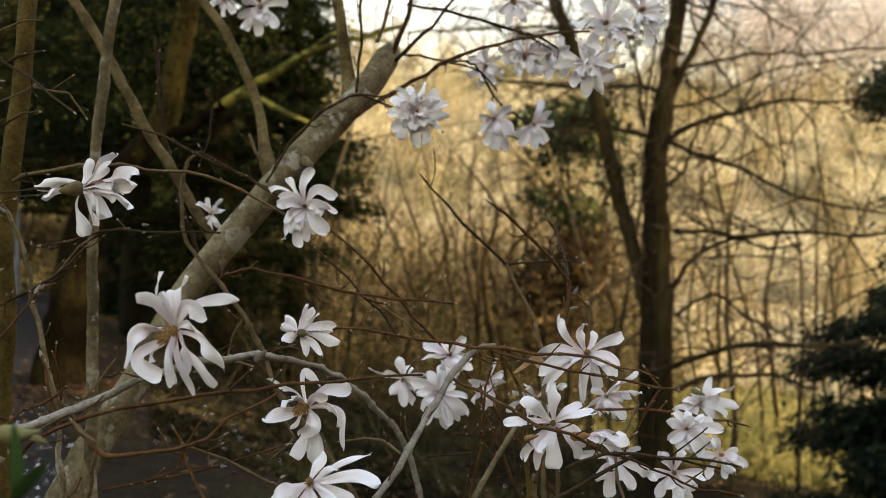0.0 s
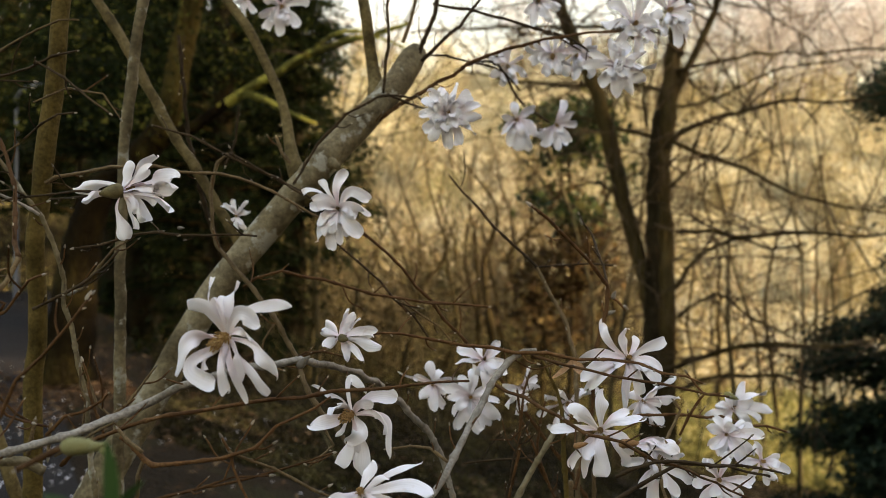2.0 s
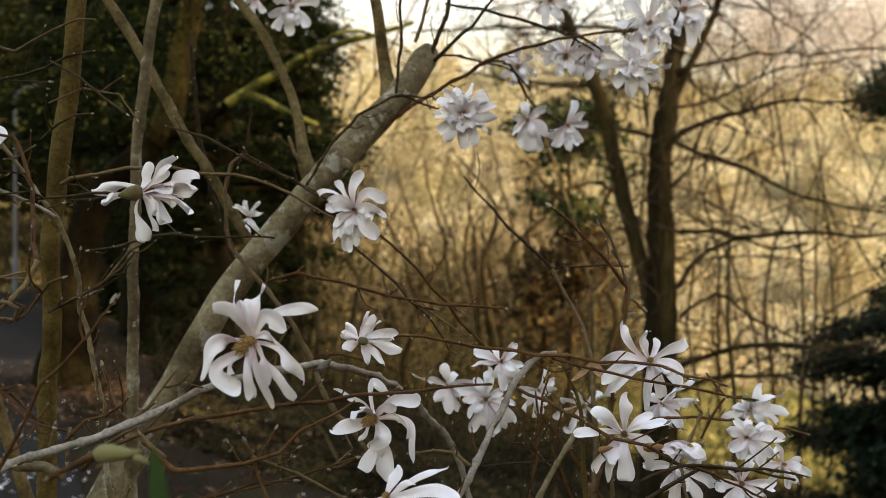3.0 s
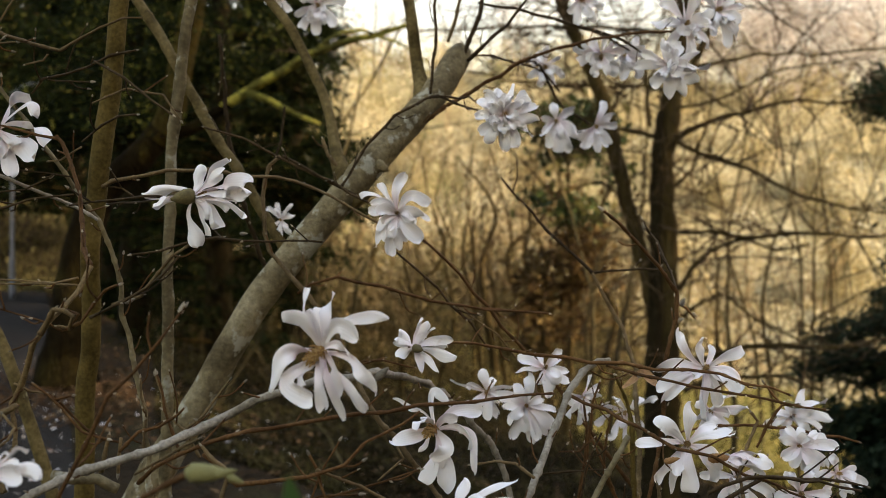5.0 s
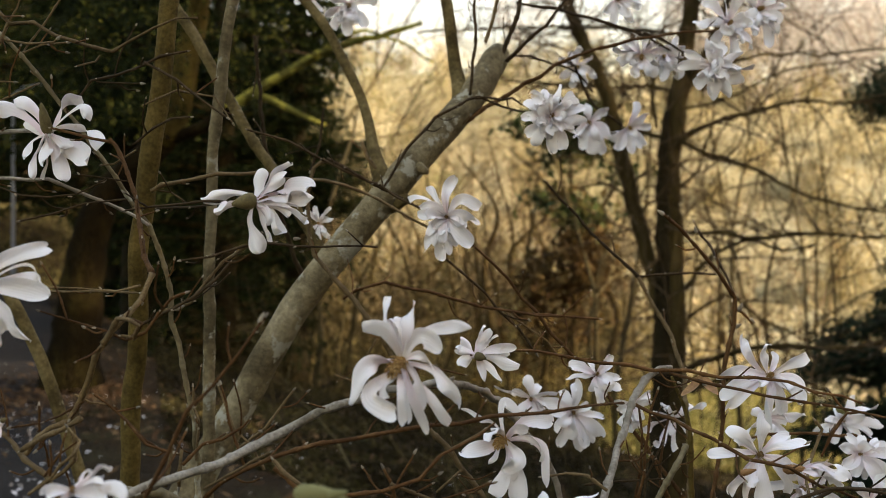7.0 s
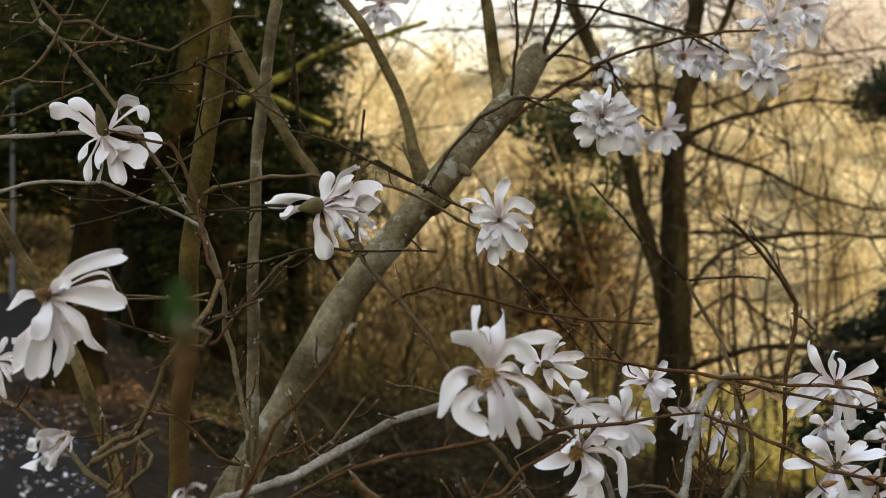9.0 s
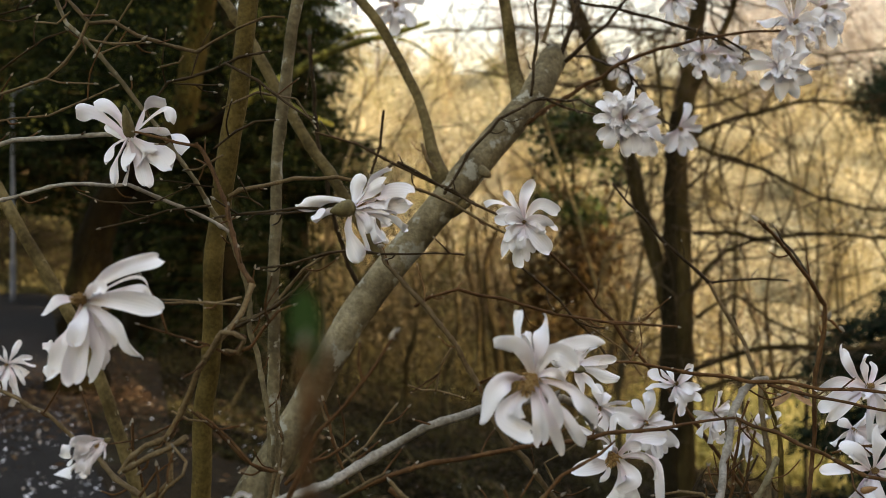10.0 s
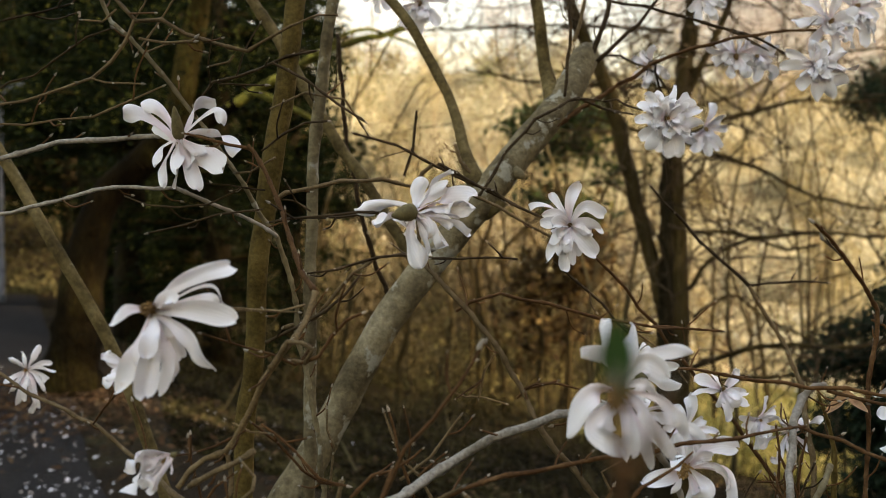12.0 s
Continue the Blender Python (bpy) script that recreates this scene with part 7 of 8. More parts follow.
flower((0.459, 1.540, 1.222), (0.24, -0.84, 0.48), [(-0.0070, -0.0050, 0.0310, 0.0081, -0.0090, -0.0100, 0.0160), (0.0260, 0.0000, 0.0460, 0.0071, 0.0120, -0.0080, 0.0230), (0.0590, -0.0050, 0.0290, 0.0091, 0.0270, -0.0100, 0.0180), (0.0700, -0.0070, -0.0030, 0.0086, 0.0330, -0.0110, 0.0060), (0.0440, -0.0140, -0.0200, 0.0101, 0.0210, -0.0150, -0.0060), (0.0140, -0.0180, -0.0270, 0.0101, 0.0070, -0.0170, -0.0090), (-0.0470, -0.0050, -0.0180, 0.0081, -0.0260, -0.0100, -0.0060), (0.0310, -0.0200, 0.0150, 0.0091, 0.0140, -0.0180, 0.0110), (-0.0310, -0.0090, 0.0060, 0.0071, -0.0190, -0.0120, 0.0050), (-0.0220, -0.0140, -0.0300, 0.0091, -0.0140, -0.0150, -0.0120), (0.0010, -0.0180, 0.0230, 0.0071, -0.0020, -0.0170, 0.0130), (0.0330, 0.0000, -0.0300, 0.0071, 0.0150, -0.0080, -0.0140)], 0.060, extra=False)
flower((0.364, 1.285, 1.231), (-0.11, -0.99, 0.11), [(-0.0310, -0.0050, 0.0120, 0.0076, -0.0180, -0.0090, 0.0080), (-0.0270, -0.0070, -0.0140, 0.0084, -0.0160, -0.0100, -0.0070), (-0.0130, -0.0110, -0.0290, 0.0076, -0.0080, -0.0120, -0.0130), (0.0500, -0.0070, -0.0030, 0.0084, 0.0230, -0.0100, 0.0030), (0.0410, 0.0000, 0.0110, 0.0067, 0.0190, -0.0060, 0.0090), (0.0180, -0.0150, -0.0380, 0.0101, 0.0090, -0.0140, -0.0160), (0.0370, -0.0070, -0.0280, 0.0076, 0.0170, -0.0100, -0.0120), (0.0050, 0.0000, 0.0250, 0.0059, 0.0010, -0.0060, 0.0140), (-0.0170, 0.0040, 0.0240, 0.0050, -0.0100, -0.0050, 0.0130), (0.0040, -0.0040, -0.0350, 0.0067, 0.0010, -0.0080, -0.0160), (0.0290, 0.0040, 0.0180, 0.0059, 0.0140, -0.0050, 0.0120)], 0.049, extra=False)
flower((0.402, 1.250, 1.200), (0.44, -0.87, 0.22), [(0.0350, -0.0070, -0.0150, 0.0069), (0.0260, -0.0040, 0.0050, 0.0065), (-0.0180, -0.0110, -0.0320, 0.0073), (-0.0320, -0.0110, -0.0030, 0.0065), (0.0060, -0.0140, -0.0310, 0.0069), (-0.0100, -0.0040, 0.0280, 0.0060), (0.0200, -0.0070, -0.0280, 0.0060)], 0.048)
flower((0.309, 1.150, 1.201), (-0.10, -0.99, 0.10), [(-0.0310, -0.0080, -0.0100, 0.0072), (-0.0270, -0.0120, -0.0330, 0.0072), (-0.0020, -0.0160, -0.0400, 0.0079), (0.0270, -0.0120, -0.0210, 0.0072), (0.0150, -0.0040, 0.0300, 0.0064), (0.0370, -0.0080, -0.0020, 0.0064), (-0.0180, -0.0040, 0.0280, 0.0068), (0.0210, -0.0120, -0.0370, 0.0068)], 0.055)
flower((-0.045, 1.465, 1.732), (0.00, -1.00, 0.10), [(-0.0440, -0.0050, 0.0250, 0.0087, -0.0240, -0.0100, 0.0130), (-0.0490, -0.0050, -0.0010, 0.0087, -0.0270, -0.0100, -0.0020), (-0.0420, -0.0050, -0.0290, 0.0092, -0.0240, -0.0100, -0.0160), (-0.0290, -0.0070, -0.0470, 0.0092, -0.0160, -0.0110, -0.0250), (-0.0030, -0.0070, -0.0560, 0.0096, -0.0030, -0.0110, -0.0310), (0.0210, -0.0070, -0.0530, 0.0092, 0.0110, -0.0110, -0.0290), (0.0480, -0.0050, -0.0330, 0.0092, 0.0250, -0.0100, -0.0190), (0.0540, -0.0050, -0.0080, 0.0087, 0.0270, -0.0100, -0.0060), (0.0520, -0.0020, 0.0150, 0.0083, 0.0260, -0.0090, 0.0070), (0.0380, 0.0000, 0.0350, 0.0083, 0.0190, -0.0080, 0.0180), (0.0120, 0.0000, 0.0540, 0.0078, 0.0060, -0.0080, 0.0270), (-0.0120, -0.0020, 0.0460, 0.0083, -0.0070, -0.0090, 0.0230), (-0.0300, -0.0020, 0.0370, 0.0078, -0.0160, -0.0090, 0.0190), (-0.0270, -0.0270, -0.0140, 0.0083, -0.0170, -0.0220, -0.0100), (-0.0210, -0.0270, -0.0310, 0.0083, -0.0130, -0.0220, -0.0180), (-0.0050, -0.0300, -0.0370, 0.0083, -0.0030, -0.0230, -0.0220), (0.0140, -0.0270, -0.0270, 0.0083, 0.0080, -0.0220, -0.0160), (0.0220, -0.0250, -0.0030, 0.0083, 0.0110, -0.0200, -0.0030), (0.0120, -0.0230, 0.0200, 0.0078, 0.0060, -0.0190, 0.0090), (-0.0100, -0.0230, 0.0260, 0.0073, -0.0070, -0.0190, 0.0130), (-0.0240, -0.0250, 0.0110, 0.0078, -0.0150, -0.0200, 0.0040)], 0.061, hang=0.15, cone=0.27)
flower((0.121, 2.050, 1.813), (0.00, -0.77, -0.64), [(-0.0080, -0.0060, 0.0400, 0.0104, -0.0040, -0.0130, 0.0180), (0.0380, 0.0060, 0.0270, 0.0104, 0.0190, -0.0070, 0.0130), (0.0540, -0.0060, -0.0380, 0.0143, 0.0270, -0.0130, -0.0190), (0.0370, -0.0120, -0.0700, 0.0130, 0.0190, -0.0160, -0.0360), (0.0030, -0.0180, -0.0780, 0.0143, 0.0000, -0.0190, -0.0420), (-0.0210, -0.0150, -0.0670, 0.0130, -0.0130, -0.0170, -0.0370), (-0.0380, -0.0120, -0.0380, 0.0117, -0.0200, -0.0160, -0.0210), (-0.0360, -0.0060, 0.0010, 0.0104, -0.0200, -0.0130, 0.0000), (0.0190, -0.0290, -0.0510, 0.0117, 0.0090, -0.0250, -0.0290)], 0.078, hang=0.15, cone=0.27, extra=False)
flower((0.217, 2.070, 1.803), (0.29, -0.86, -0.43), [(0.0240, -0.0050, 0.0560, 0.0086, 0.0100, -0.0110, 0.0260), (0.0430, -0.0050, 0.0280, 0.0092, 0.0210, -0.0110, 0.0140), (0.0490, -0.0070, 0.0010, 0.0086, 0.0240, -0.0120, -0.0010), (0.0310, -0.0090, -0.0440, 0.0112, 0.0160, -0.0130, -0.0250), (0.0030, -0.0120, -0.0640, 0.0099, 0.0000, -0.0140, -0.0340), (-0.0290, -0.0120, -0.0570, 0.0119, -0.0170, -0.0140, -0.0310), (-0.0430, -0.0050, -0.0340, 0.0125, -0.0230, -0.0110, -0.0200), (-0.0400, 0.0000, -0.0140, 0.0086, -0.0210, -0.0080, -0.0090)], 0.063, hang=0.15, cone=0.27, extra=False)
flower((0.106, 2.120, 1.955), (0.00, -0.77, -0.64), [(-0.0450, -0.0100, -0.0300, 0.0096), (-0.0210, -0.0160, -0.0520, 0.0096), (0.0130, -0.0160, -0.0520, 0.0104), (0.0440, -0.0100, -0.0200, 0.0096), (-0.0140, 0.0050, 0.0360, 0.0088), (0.0350, 0.0000, 0.0240, 0.0088), (-0.0420, -0.0050, 0.0090, 0.0088)], 0.070, hang=0.15, cone=0.27)
flower((0.167, 1.740, 1.896), (-0.13, -0.64, -0.76), [(-0.0520, -0.0050, 0.0160, 0.0092), (-0.0460, -0.0100, -0.0170, 0.0092), (-0.0180, -0.0140, -0.0430, 0.0099), (0.0080, -0.0140, -0.0450, 0.0092), (0.0330, -0.0100, -0.0280, 0.0086), (0.0460, 0.0000, 0.0060, 0.0086), (-0.0220, 0.0100, 0.0310, 0.0086), (0.0220, 0.0100, 0.0310, 0.0079)], 0.064, hang=0.15, cone=0.27)
flower((0.220, 1.780, 1.909), (0.14, -0.55, -0.82), [(-0.0250, -0.0140, -0.0530, 0.0094), (-0.0060, -0.0140, -0.0610, 0.0088), (0.0200, -0.0090, -0.0520, 0.0094), (0.0390, 0.0000, -0.0090, 0.0088), (-0.0130, 0.0090, 0.0220, 0.0081), (0.0340, 0.0090, 0.0280, 0.0088), (0.0130, -0.0190, -0.0350, 0.0094)], 0.063, hang=0.15, cone=0.27)
flower((0.278, 1.657, 1.857), (0.00, -1.00, 0.10), [(-0.0650, -0.0030, -0.0030, 0.0094, -0.0360, -0.0100, -0.0040), (-0.0520, 0.0000, 0.0250, 0.0084, -0.0280, -0.0090, 0.0100), (-0.0340, -0.0050, -0.0400, 0.0110, -0.0190, -0.0110, -0.0230), (-0.0040, -0.0100, -0.0660, 0.0120, -0.0040, -0.0140, -0.0350), (0.0270, -0.0100, -0.0610, 0.0115, 0.0120, -0.0140, -0.0320), (0.0510, -0.0080, -0.0350, 0.0115, 0.0240, -0.0120, -0.0190), (0.0730, -0.0050, -0.0090, 0.0110, 0.0330, -0.0110, -0.0070), (0.0570, -0.0030, 0.0220, 0.0104, 0.0270, -0.0100, 0.0090), (0.0230, 0.0000, 0.0400, 0.0104, 0.0100, -0.0090, 0.0180), (-0.0100, 0.0000, 0.0380, 0.0099, -0.0080, -0.0090, 0.0170), (0.0100, -0.0300, -0.0310, 0.0094, 0.0030, -0.0240, -0.0180), (-0.0230, -0.0300, -0.0260, 0.0089, -0.0150, -0.0240, -0.0160), (0.0100, -0.0300, 0.0020, 0.0084, 0.0030, -0.0240, -0.0010)], 0.067, hang=0.15, cone=0.27)
flower((0.322, 1.700, 1.943), (0.00, -1.00, 0.10), [(-0.0640, -0.0060, 0.0040, 0.0097), (-0.0480, -0.0060, 0.0320, 0.0097), (-0.0140, -0.0060, 0.0600, 0.0097), (0.0250, -0.0060, 0.0580, 0.0097), (0.0530, -0.0060, 0.0270, 0.0097), (0.0580, -0.0060, -0.0120, 0.0097), (0.0350, -0.0110, -0.0470, 0.0097), (0.0000, -0.0170, -0.0650, 0.0097), (-0.0370, -0.0110, -0.0420, 0.0097), (0.0080, -0.0330, -0.0360, 0.0090)], 0.074, hang=0.15, cone=0.27)
flower((0.408, 1.780, 1.993), (0.35, -0.93, 0.12), [(-0.0390, -0.0050, 0.0340, 0.0094), (0.0310, -0.0050, 0.0220, 0.0094), (0.0450, -0.0050, -0.0250, 0.0094), (0.0390, -0.0110, -0.0670, 0.0088), (0.0110, -0.0160, -0.0740, 0.0094), (-0.0180, -0.0160, -0.0530, 0.0088), (0.0210, 0.0000, 0.0530, 0.0088), (0.0210, -0.0220, -0.0520, 0.0094)], 0.073, hang=0.15, cone=0.27)
flower((0.155, 1.900, 2.049), (0.00, -0.97, -0.24), [(-0.0290, -0.0110, -0.0320, 0.0086), (-0.0110, -0.0110, -0.0600, 0.0086), (0.0200, -0.0110, -0.0500, 0.0086), (0.0460, -0.0050, -0.0180, 0.0086), (-0.0350, 0.0000, 0.0150, 0.0086), (0.0280, 0.0000, 0.0280, 0.0086)], 0.070, hang=0.15, cone=0.27)
flower((-0.424, 2.000, 2.065), (0.00, -0.89, -0.45), [(-0.0520, -0.0120, -0.0270, 0.0106), (-0.0350, -0.0180, -0.0580, 0.0114), (0.0040, -0.0180, -0.0730, 0.0114), (0.0400, -0.0180, -0.0550, 0.0106), (0.0620, -0.0060, 0.0010, 0.0106), (-0.0490, 0.0000, 0.0290, 0.0106), (0.0240, 0.0000, 0.0550, 0.0106), (-0.0080, -0.0370, -0.0470, 0.0106)], 0.082, hang=0.15, cone=0.27)
flower((-0.513, 2.020, 2.089), (0.00, -0.89, -0.45), [(-0.0290, -0.0080, -0.0210, 0.0076), (-0.0020, -0.0080, -0.0450, 0.0076), (0.0280, -0.0080, -0.0380, 0.0076), (-0.0240, 0.0000, 0.0240, 0.0076), (0.0290, 0.0000, 0.0240, 0.0076)], 0.053, hang=0.15, cone=0.27)
flower((-0.443, 1.640, 1.566), (0.00, -0.99, 0.12), [(-0.0270, -0.0030, 0.0210, 0.0040), (-0.0050, -0.0030, 0.0320, 0.0045), (0.0210, -0.0030, 0.0300, 0.0045), (0.0270, -0.0030, 0.0080, 0.0045), (0.0190, -0.0060, -0.0270, 0.0051), (0.0010, -0.0100, -0.0350, 0.0051), (-0.0180, -0.0060, -0.0220, 0.0051), (0.0100, -0.0130, 0.0150, 0.0045)], 0.043)
flower((-0.428, 1.020, 1.573), (0.92, 0.34, 0.18), [(0.0376, 0.0040, 0.0410, 0.0110, 0.0160, 0.0100, 0.0240), (0.0080, 0.0040, 0.0350, 0.0090, 0.0020, 0.0080, 0.0180), (0.0580, 0.0040, 0.0160, 0.0110, 0.0280, 0.0100, 0.0120), (0.0600, 0.0080, 0.0020, 0.0105, 0.0300, 0.0100, 0.0040), (0.0520, 0.0020, -0.0270, 0.0110, 0.0280, 0.0060, -0.0100), (0.0240, -0.0040, -0.0380, 0.0105, 0.0140, 0.0020, -0.0180), (0.0060, -0.0080, -0.0580, 0.0115, -0.0060, -0.0060, -0.0300), (0.0120, 0.0000, -0.0450, 0.0070, 0.0060, 0.0020, -0.0240), (-0.0405, -0.0100, -0.0160, 0.0075, -0.0300, -0.0080, -0.0096), (-0.0620, 0.0120, 0.0010, 0.0062, -0.0340, 0.0070, 0.0110), (0.0440, 0.0060, -0.0080, 0.0070, 0.0220, 0.0100, -0.0020), (0.0300, -0.0060, 0.0240, 0.0070, 0.0140, 0.0040, 0.0160)], 0.068, sepal=True, extra=False)
flower((-0.685, 1.090, 1.656), (0.05, 0.38, -0.92), [(-0.0590, -0.0050, 0.0280, 0.0090, -0.0340, 0.0060, 0.0240), (-0.0450, 0.0090, 0.0390, 0.0074, -0.0220, 0.0060, 0.0300), (0.0380, 0.0000, 0.0430, 0.0080, 0.0160, 0.0080, 0.0320), (0.0450, -0.0070, 0.0170, 0.0067, 0.0320, 0.0040, 0.0310), (0.0630, -0.0050, -0.0170, 0.0074, 0.0360, 0.0060, 0.0050), (0.0490, -0.0050, -0.0390, 0.0125, 0.0280, 0.0060, -0.0170), (0.0190, -0.0090, -0.0550, 0.0080, 0.0110, 0.0030, -0.0280), (-0.0020, 0.0000, -0.0550, 0.0051, -0.0040, 0.0080, -0.0280), (-0.0180, -0.0050, -0.0530, 0.0048, -0.0160, 0.0060, -0.0240), (-0.0260, -0.0070, -0.0310, 0.0051, -0.0210, 0.0040, -0.0100), (0.0120, 0.0050, -0.0370, 0.0125, 0.0060, 0.0100, -0.0170), (0.0020, -0.0140, -0.0400, 0.0080, -0.0030, 0.0010, -0.0180), (0.0280, 0.0070, -0.0310, 0.0090, 0.0200, 0.0050, -0.0130)], 0.060, sepal=True, extra=False)
flower((-0.639, 0.847, 1.487), (-0.10, -0.99, 0.10), [(0.0600, 0.0050, 0.0360, 0.0065, 0.0290, -0.0060, 0.0240), (0.0570, 0.0050, -0.0020, 0.0016, 0.0490, -0.0060, 0.0180), (0.0680, -0.0110, -0.0090, 0.0092, 0.0410, -0.0130, -0.0010), (0.0470, 0.0140, 0.0040, 0.0065, 0.0340, 0.0050, 0.0040), (0.0500, -0.0070, -0.0480, 0.0079, 0.0320, -0.0110, -0.0230), (-0.0310, -0.0090, -0.0110, 0.0049, -0.0170, -0.0120, -0.0010), (0.0030, -0.0230, -0.0660, 0.0078, 0.0070, -0.0190, -0.0330), (-0.0260, -0.0090, -0.0660, 0.0074, -0.0090, -0.0120, -0.0340), (0.0060, 0.0000, -0.0670, 0.0060, 0.0120, -0.0080, -0.0370), (0.0140, 0.0070, -0.0590, 0.0051, 0.0120, 0.0020, -0.0340), (0.0040, -0.0270, -0.0360, 0.0069, 0.0050, -0.0210, -0.0180), (0.0190, 0.0110, -0.0400, 0.0051, 0.0150, 0.0040, -0.0230), (-0.0060, -0.0180, -0.0560, 0.0060, 0.0000, -0.0170, -0.0300)], 0.060, cone=0.32, extra=False)
flower((-0.685, 0.930, 1.428), (-0.72, -0.60, 0.36), [(-0.0250, -0.0020, 0.0080, 0.0056), (-0.0190, 0.0050, 0.0150, 0.0045), (-0.0070, -0.0050, -0.0160, 0.0062), (-0.0220, -0.0070, -0.0130, 0.0056)], 0.033)
flower((-0.635, 0.880, 1.360), (-0.79, -0.32, -0.53), [(-0.0370, -0.0030, -0.0100, 0.0069), (-0.0290, -0.0100, -0.0170, 0.0074), (-0.0260, -0.0100, -0.0290, 0.0074), (-0.0090, -0.0130, -0.0250, 0.0063), (-0.0240, -0.0060, 0.0000, 0.0074), (-0.0230, 0.0060, -0.0280, 0.0069), (0.0040, -0.0060, -0.0130, 0.0021)], 0.043)
flower((-1.195, 1.850, 1.300), (0.00, -1.00, -0.10), [(0.0300, -0.0040, 0.0460, 0.0062, 0.0170, -0.0090, 0.0260), (-0.0330, -0.0040, 0.0240, 0.0056, -0.0130, -0.0090, 0.0150), (0.0580, -0.0040, -0.0030, 0.0051, 0.0330, -0.0090, 0.0060), (0.0490, 0.0000, 0.0130, 0.0051, 0.0270, -0.0070, 0.0110), (0.0360, -0.0080, -0.0410, 0.0045, 0.0270, -0.0120, -0.0120), (0.0120, -0.0110, -0.0830, 0.0051, 0.0160, -0.0130, -0.0400), (-0.0140, -0.0110, -0.0660, 0.0051, -0.0060, -0.0130, -0.0340), (-0.0440, -0.0060, -0.0260, 0.0051, -0.0200, -0.0100, -0.0120), (-0.0110, 0.0000, 0.0350, 0.0051, -0.0020, -0.0070, 0.0190), (0.0040, -0.0170, -0.0590, 0.0051, 0.0070, -0.0160, -0.0290), (0.0200, -0.0040, -0.0730, 0.0045, 0.0190, -0.0090, -0.0340), (-0.0270, -0.0130, -0.0400, 0.0045, -0.0120, -0.0140, -0.0200), (0.0450, -0.0080, -0.0170, 0.0045, 0.0270, -0.0120, -0.0030)], 0.056, extra=False)
flower((-0.501, 0.720, 1.340), (0.23, -0.69, 0.69), [(0.0230, 0.0030, 0.0170, 0.0031), (0.0410, -0.0090, -0.0030, 0.0054), (0.0250, -0.0120, -0.0070, 0.0058), (-0.0070, -0.0060, -0.0170, 0.0054), (0.0070, 0.0060, 0.0070, 0.0027), (-0.0170, -0.0060, 0.0000, 0.0049)], 0.039)
flower((0.163, 1.500, 1.240), (-0.37, -0.86, -0.37), [(-0.0550, -0.0080, -0.0200, 0.0070), (-0.0350, -0.0130, -0.0350, 0.0066), (0.0010, -0.0130, -0.0500, 0.0066), (0.0260, -0.0130, -0.0280, 0.0066), (-0.0200, -0.0040, 0.0260, 0.0060), (0.0300, 0.0000, 0.0220, 0.0060), (0.0520, -0.0020, 0.0180, 0.0062), (-0.0420, -0.0040, 0.0080, 0.0062)], 0.060, extra=False)
flower((-0.156, 0.900, 1.162), (0.00, -0.95, 0.32), [(-0.0290, -0.0040, 0.0320, 0.0075), (0.0240, -0.0040, 0.0380, 0.0075), (0.0480, -0.0090, 0.0040, 0.0075), (-0.0460, -0.0090, -0.0020, 0.0075)], 0.059)
bud((-0.379, 0.800, 1.458), (0.37, 0.00, 0.93), 0.0108)
bud((-0.318, 0.615, 1.368), (0.98, 0.00, -0.02), 0.0300, "green")
bud((-0.225, 1.030, 1.366), (0.73, 0.00, 0.68), 0.0205)
bud((0.155, 1.030, 1.275), (1.00, 0.00, 0.04), 0.0270, "dry")
bud((0.096, 1.000, 1.279), (0.97, 0.00, 0.23), 0.0175, "dry")
bud((0.192, 1.300, 1.408), (0.93, 0.00, 0.36), 0.0139)
bud((0.199, 1.300, 1.431), (0.42, 0.00, 0.91), 0.0143)
bud((0.216, 1.300, 1.420), (0.75, 0.00, -0.66), 0.0106)
bud((0.068, 1.209, 1.565), (-0.75, 0.00, 0.55), 0.0110)
bud((0.172, 1.405, 1.545), (-0.35, 0.00, 0.90), 0.0125)
bud((-0.610, 0.970, 1.341), (0.83, 0.00, 0.55), 0.0144, "dry")
bud((-0.570, 1.200, 1.442), (0.94, 0.00, 0.34), 0.0149)
bud((-0.413, 1.180, 1.533), (1.00, 0.00, 0.00), 0.0100)
bud((0.435, 1.500, 1.254), (0.93, 0.00, -0.37), 0.0269, "green")
bud((-0.300, 0.613, 1.367), (0.85, 0.00, 0.20), 0.0150, "green")
bud((-0.292, 0.612, 1.366), (0.83, 0.00, -0.35), 0.0120, "green")


def leaf_mesh(length, width, curve=0.15, kind="leaf"):
    """A pointed oval leaf along +z, folded a little along its midrib."""
    verts, faces = [], []
    for i in range(9):
        s = i / 8
        w = width * math.sin(math.pi * min(1, 0.04 + 0.96 * s)) ** 0.8
        for q in (-1, -0.5, 0, 0.5, 1):
            verts.append((w * q, curve * length * (s * s) + abs(q) * w * 0.35, length * s))
    for i in range(8):
        faces += [(i * 5 + j, i * 5 + j + 1, i * 5 + j + 6, i * 5 + j + 5) for j in range(4)]
    return mesh_of("leaf", verts, faces, MATS[kind])


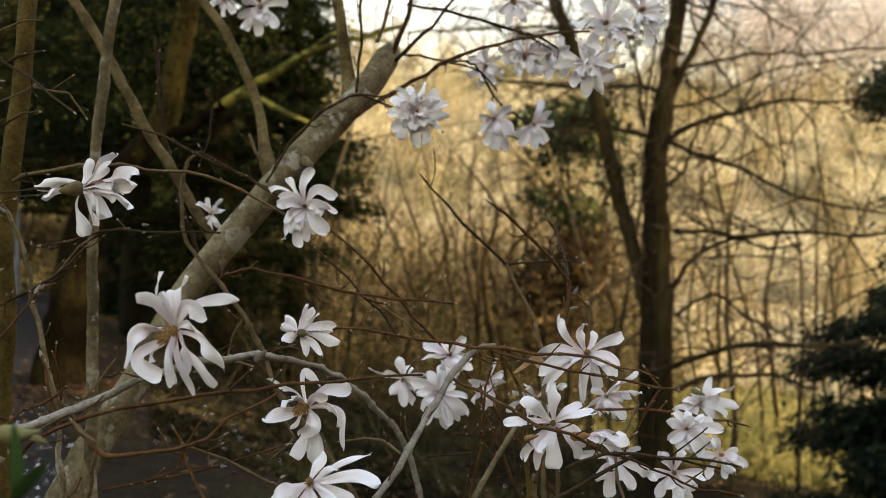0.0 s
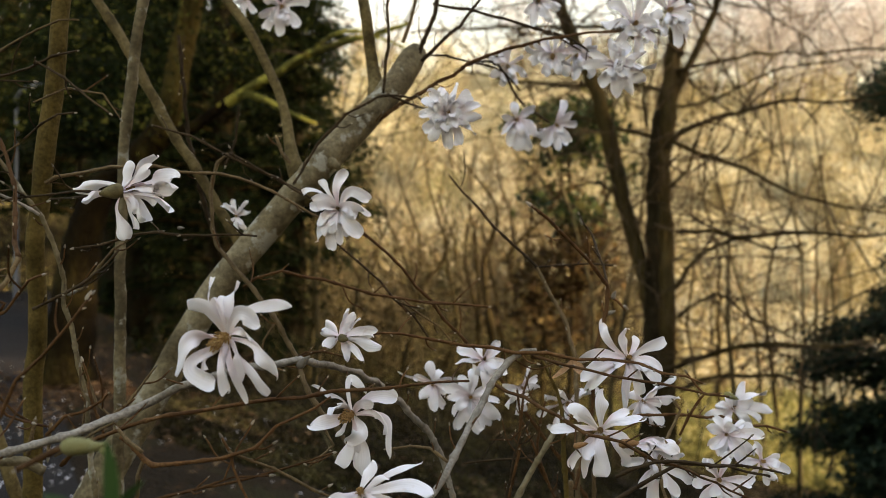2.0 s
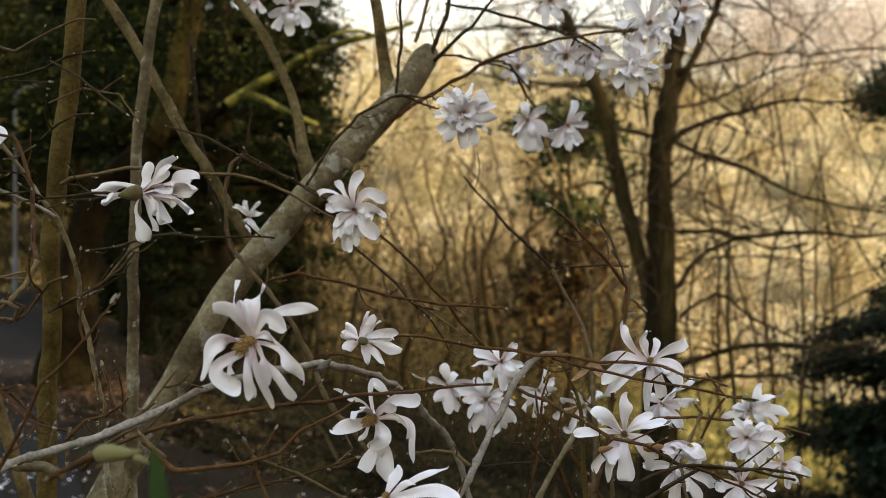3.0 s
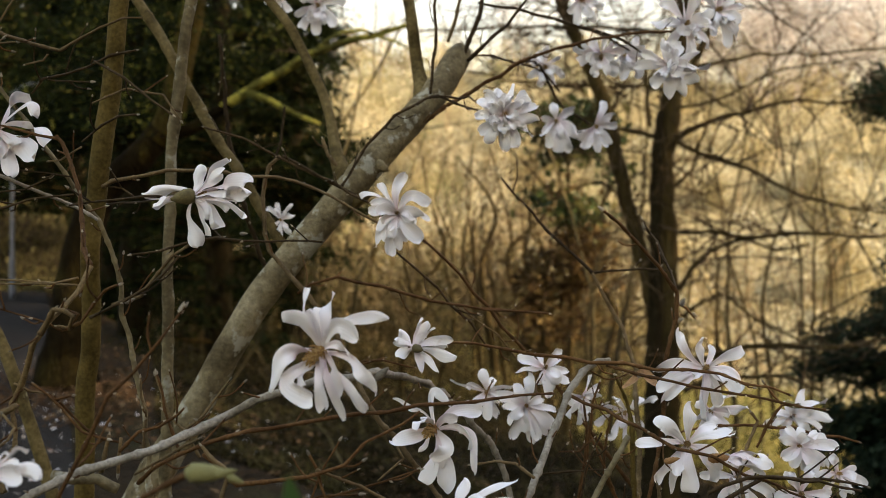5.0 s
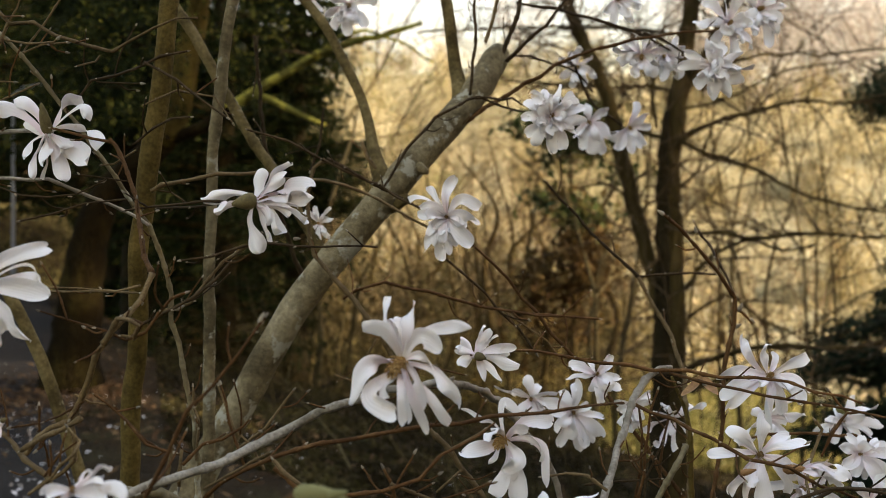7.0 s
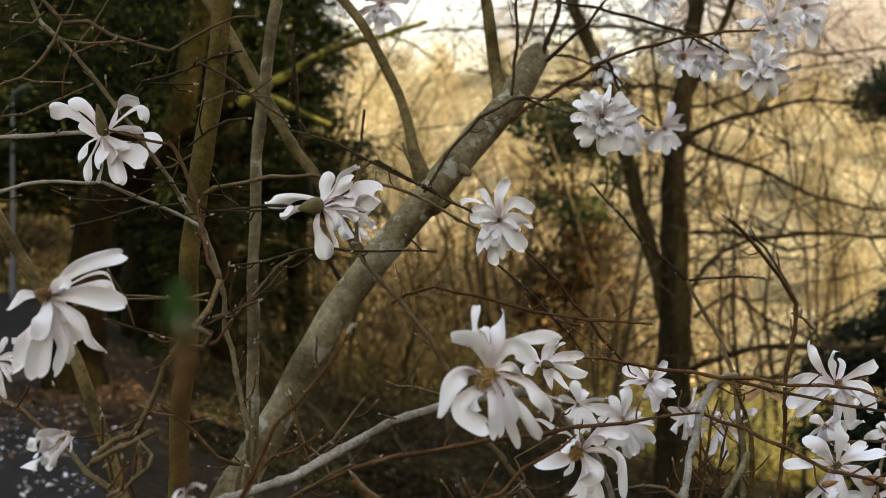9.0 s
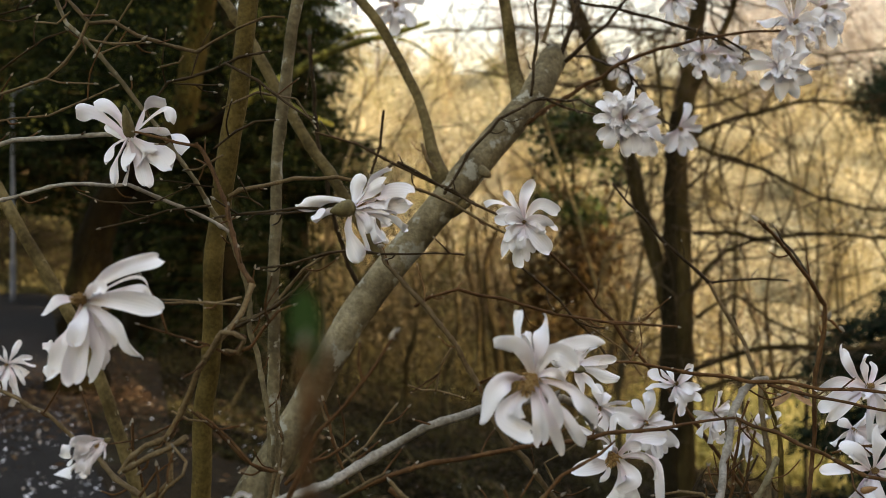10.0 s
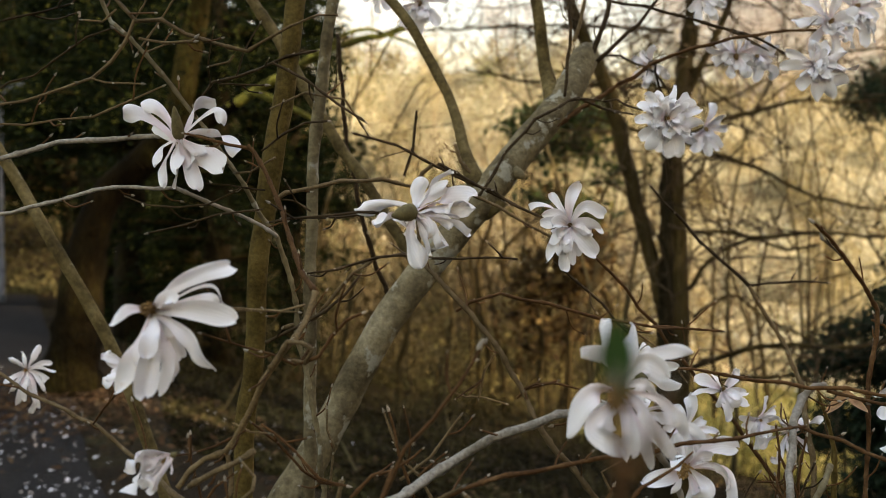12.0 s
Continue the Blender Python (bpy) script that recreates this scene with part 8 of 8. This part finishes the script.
wood("twig", "redbark", [(-0.245, 0.47, 1.230, 0.0018), (-0.235, 0.46, 1.305, 0.0016), (-0.225, 0.45, 1.366, 0.0013)])
wood("twig", "redbark", [(-0.345, 0.60, 1.355, 0.0014), (-0.333, 0.61, 1.362, 0.0016), (-0.317, 0.615, 1.368, 0.0018)])
wood("twig", "redbark", [(-0.368, 0.33, 1.300, 0.0016), (-0.372, 0.335, 1.41, 0.0013), (-0.379, 0.34, 1.505, 0.0010)])
for at, way, size, wide in (((-0.379, 0.34, 1.503), (0.02, 0.1, 1), 0.017, 0.0042), ((-0.378, 0.34, 1.498), (0.35, -0.2, 0.8), 0.010, 0.0026),
                            ((-0.225, 0.450, 1.365), (-0.12, -0.1, 0.95), 0.045, 0.012), ((-0.225, 0.450, 1.365), (0.65, -0.2, 0.6), 0.034, 0.009), ((-0.232, 0.455, 1.360), (-0.75, -0.1, 0.45), 0.034, 0.010)):
    ob = part("leaf", leaf_mesh(size, wide), magnolia, "small green unfolding leaf")
    ob.matrix_basis = aim(at, way)

for at, way, size, wide in (((0.136, 1.265, 1.346), (-0.30, -0.1, -1), 0.040, 0.010), ((0.137, 1.265, 1.346), (0.10, -0.4, -0.9), 0.036, 0.009), ((0.138, 1.268, 1.342), (0.45, 0.2, -0.8), 0.026, 0.007)):
    ob = part("leaf", leaf_mesh(size, wide, 0.7, "dry"), magnolia, "tan shrivelled leaf")
    ob.matrix_basis = aim(at, way)

# the foot of the tree: the leaning trunk and the stems beside it rise together from the verge
wood("trunk", "bark", [(-0.50, 2.10, -0.10, 0.075), (-0.545, 2.02, 0.12, 0.056), (-0.625, 1.82, 0.42, 0.043), (-0.705, 1.60, 0.74, 0.036), (-0.703, 1.502, 0.975, 0.0318)])
wood("stem", "bark2", [(-0.56, 1.98, 0.10, 0.030), (-0.64, 1.72, 0.26, 0.024), (-0.685, 1.46, 0.46, 0.020), (-0.679, 1.339, 0.69, 0.0174)])
wood("stem", "limbbark", [(-0.58, 1.92, 0.25, 0.022), (-0.605, 1.70, 0.44, 0.017), (-0.600, 1.50, 0.66, 0.0135), (-0.593, 1.450, 0.875, 0.0112)])
wood("stem", "limbbark", [(-0.60, 1.86, 0.36, 0.022), (-0.66, 1.72, 0.48, 0.018), (-0.715, 1.60, 0.65, 0.015), (-0.747, 1.559, 0.805, 0.0130)])
wood("branch", "palebark", [(-0.69, 1.60, 0.74, 0.012), (-0.715, 1.36, 0.84, 0.009), (-0.715, 1.10, 1.00, 0.0065), (-0.652, 0.895, 1.195, 0.0044)])
# the limbs run on above, thinning out
for at, way, r0, length in (((-0.533, 1.76, 2.063), (-0.5, 0.1, 0.8), 0.0086, 0.75), ((-0.23, 1.75, 2.061), (-0.2, 0.1, 1), 0.0102, 0.9), ((-0.564, 1.18, 1.873), (0.14, 0.05, 1), 0.0112, 1.0),
                            ((-0.546, 1.445, 1.96), (0.13, 0.1, 1), 0.0083, 0.8), ((-0.76, 1.70, 2.033), (-0.5, 0.1, 0.85), 0.0093, 0.8), ((-1.17, 1.57, 1.80), (-0.5, 0.1, 0.85), 0.0089, 0.8)):
    d = Vector(way).normalized()
    run = [(*(Vector(at) + d * length * k + Vector((rng.gauss(0, 0.02), rng.gauss(0, 0.02), 0.05)) * k), r0 * (1 - 0.82 * k)) for k in (0, 0.3, 0.6, 1.0)]
    wood("limb", "limbbark", run)
    for k in (0.45, 0.7, 0.9):
        p = Vector(at) + d * length * k
        q = p + (d + Vector((rng.gauss(0, 0.6), rng.gauss(0, 0.6), 0.4))).normalized() * length * 0.4
        wood("twig", "redbark", [(*p, 0.0026), (*((p + q) / 2 + Vector((0.01, 0.01, 0.01))), 0.0020), (*q, 0.0012)])
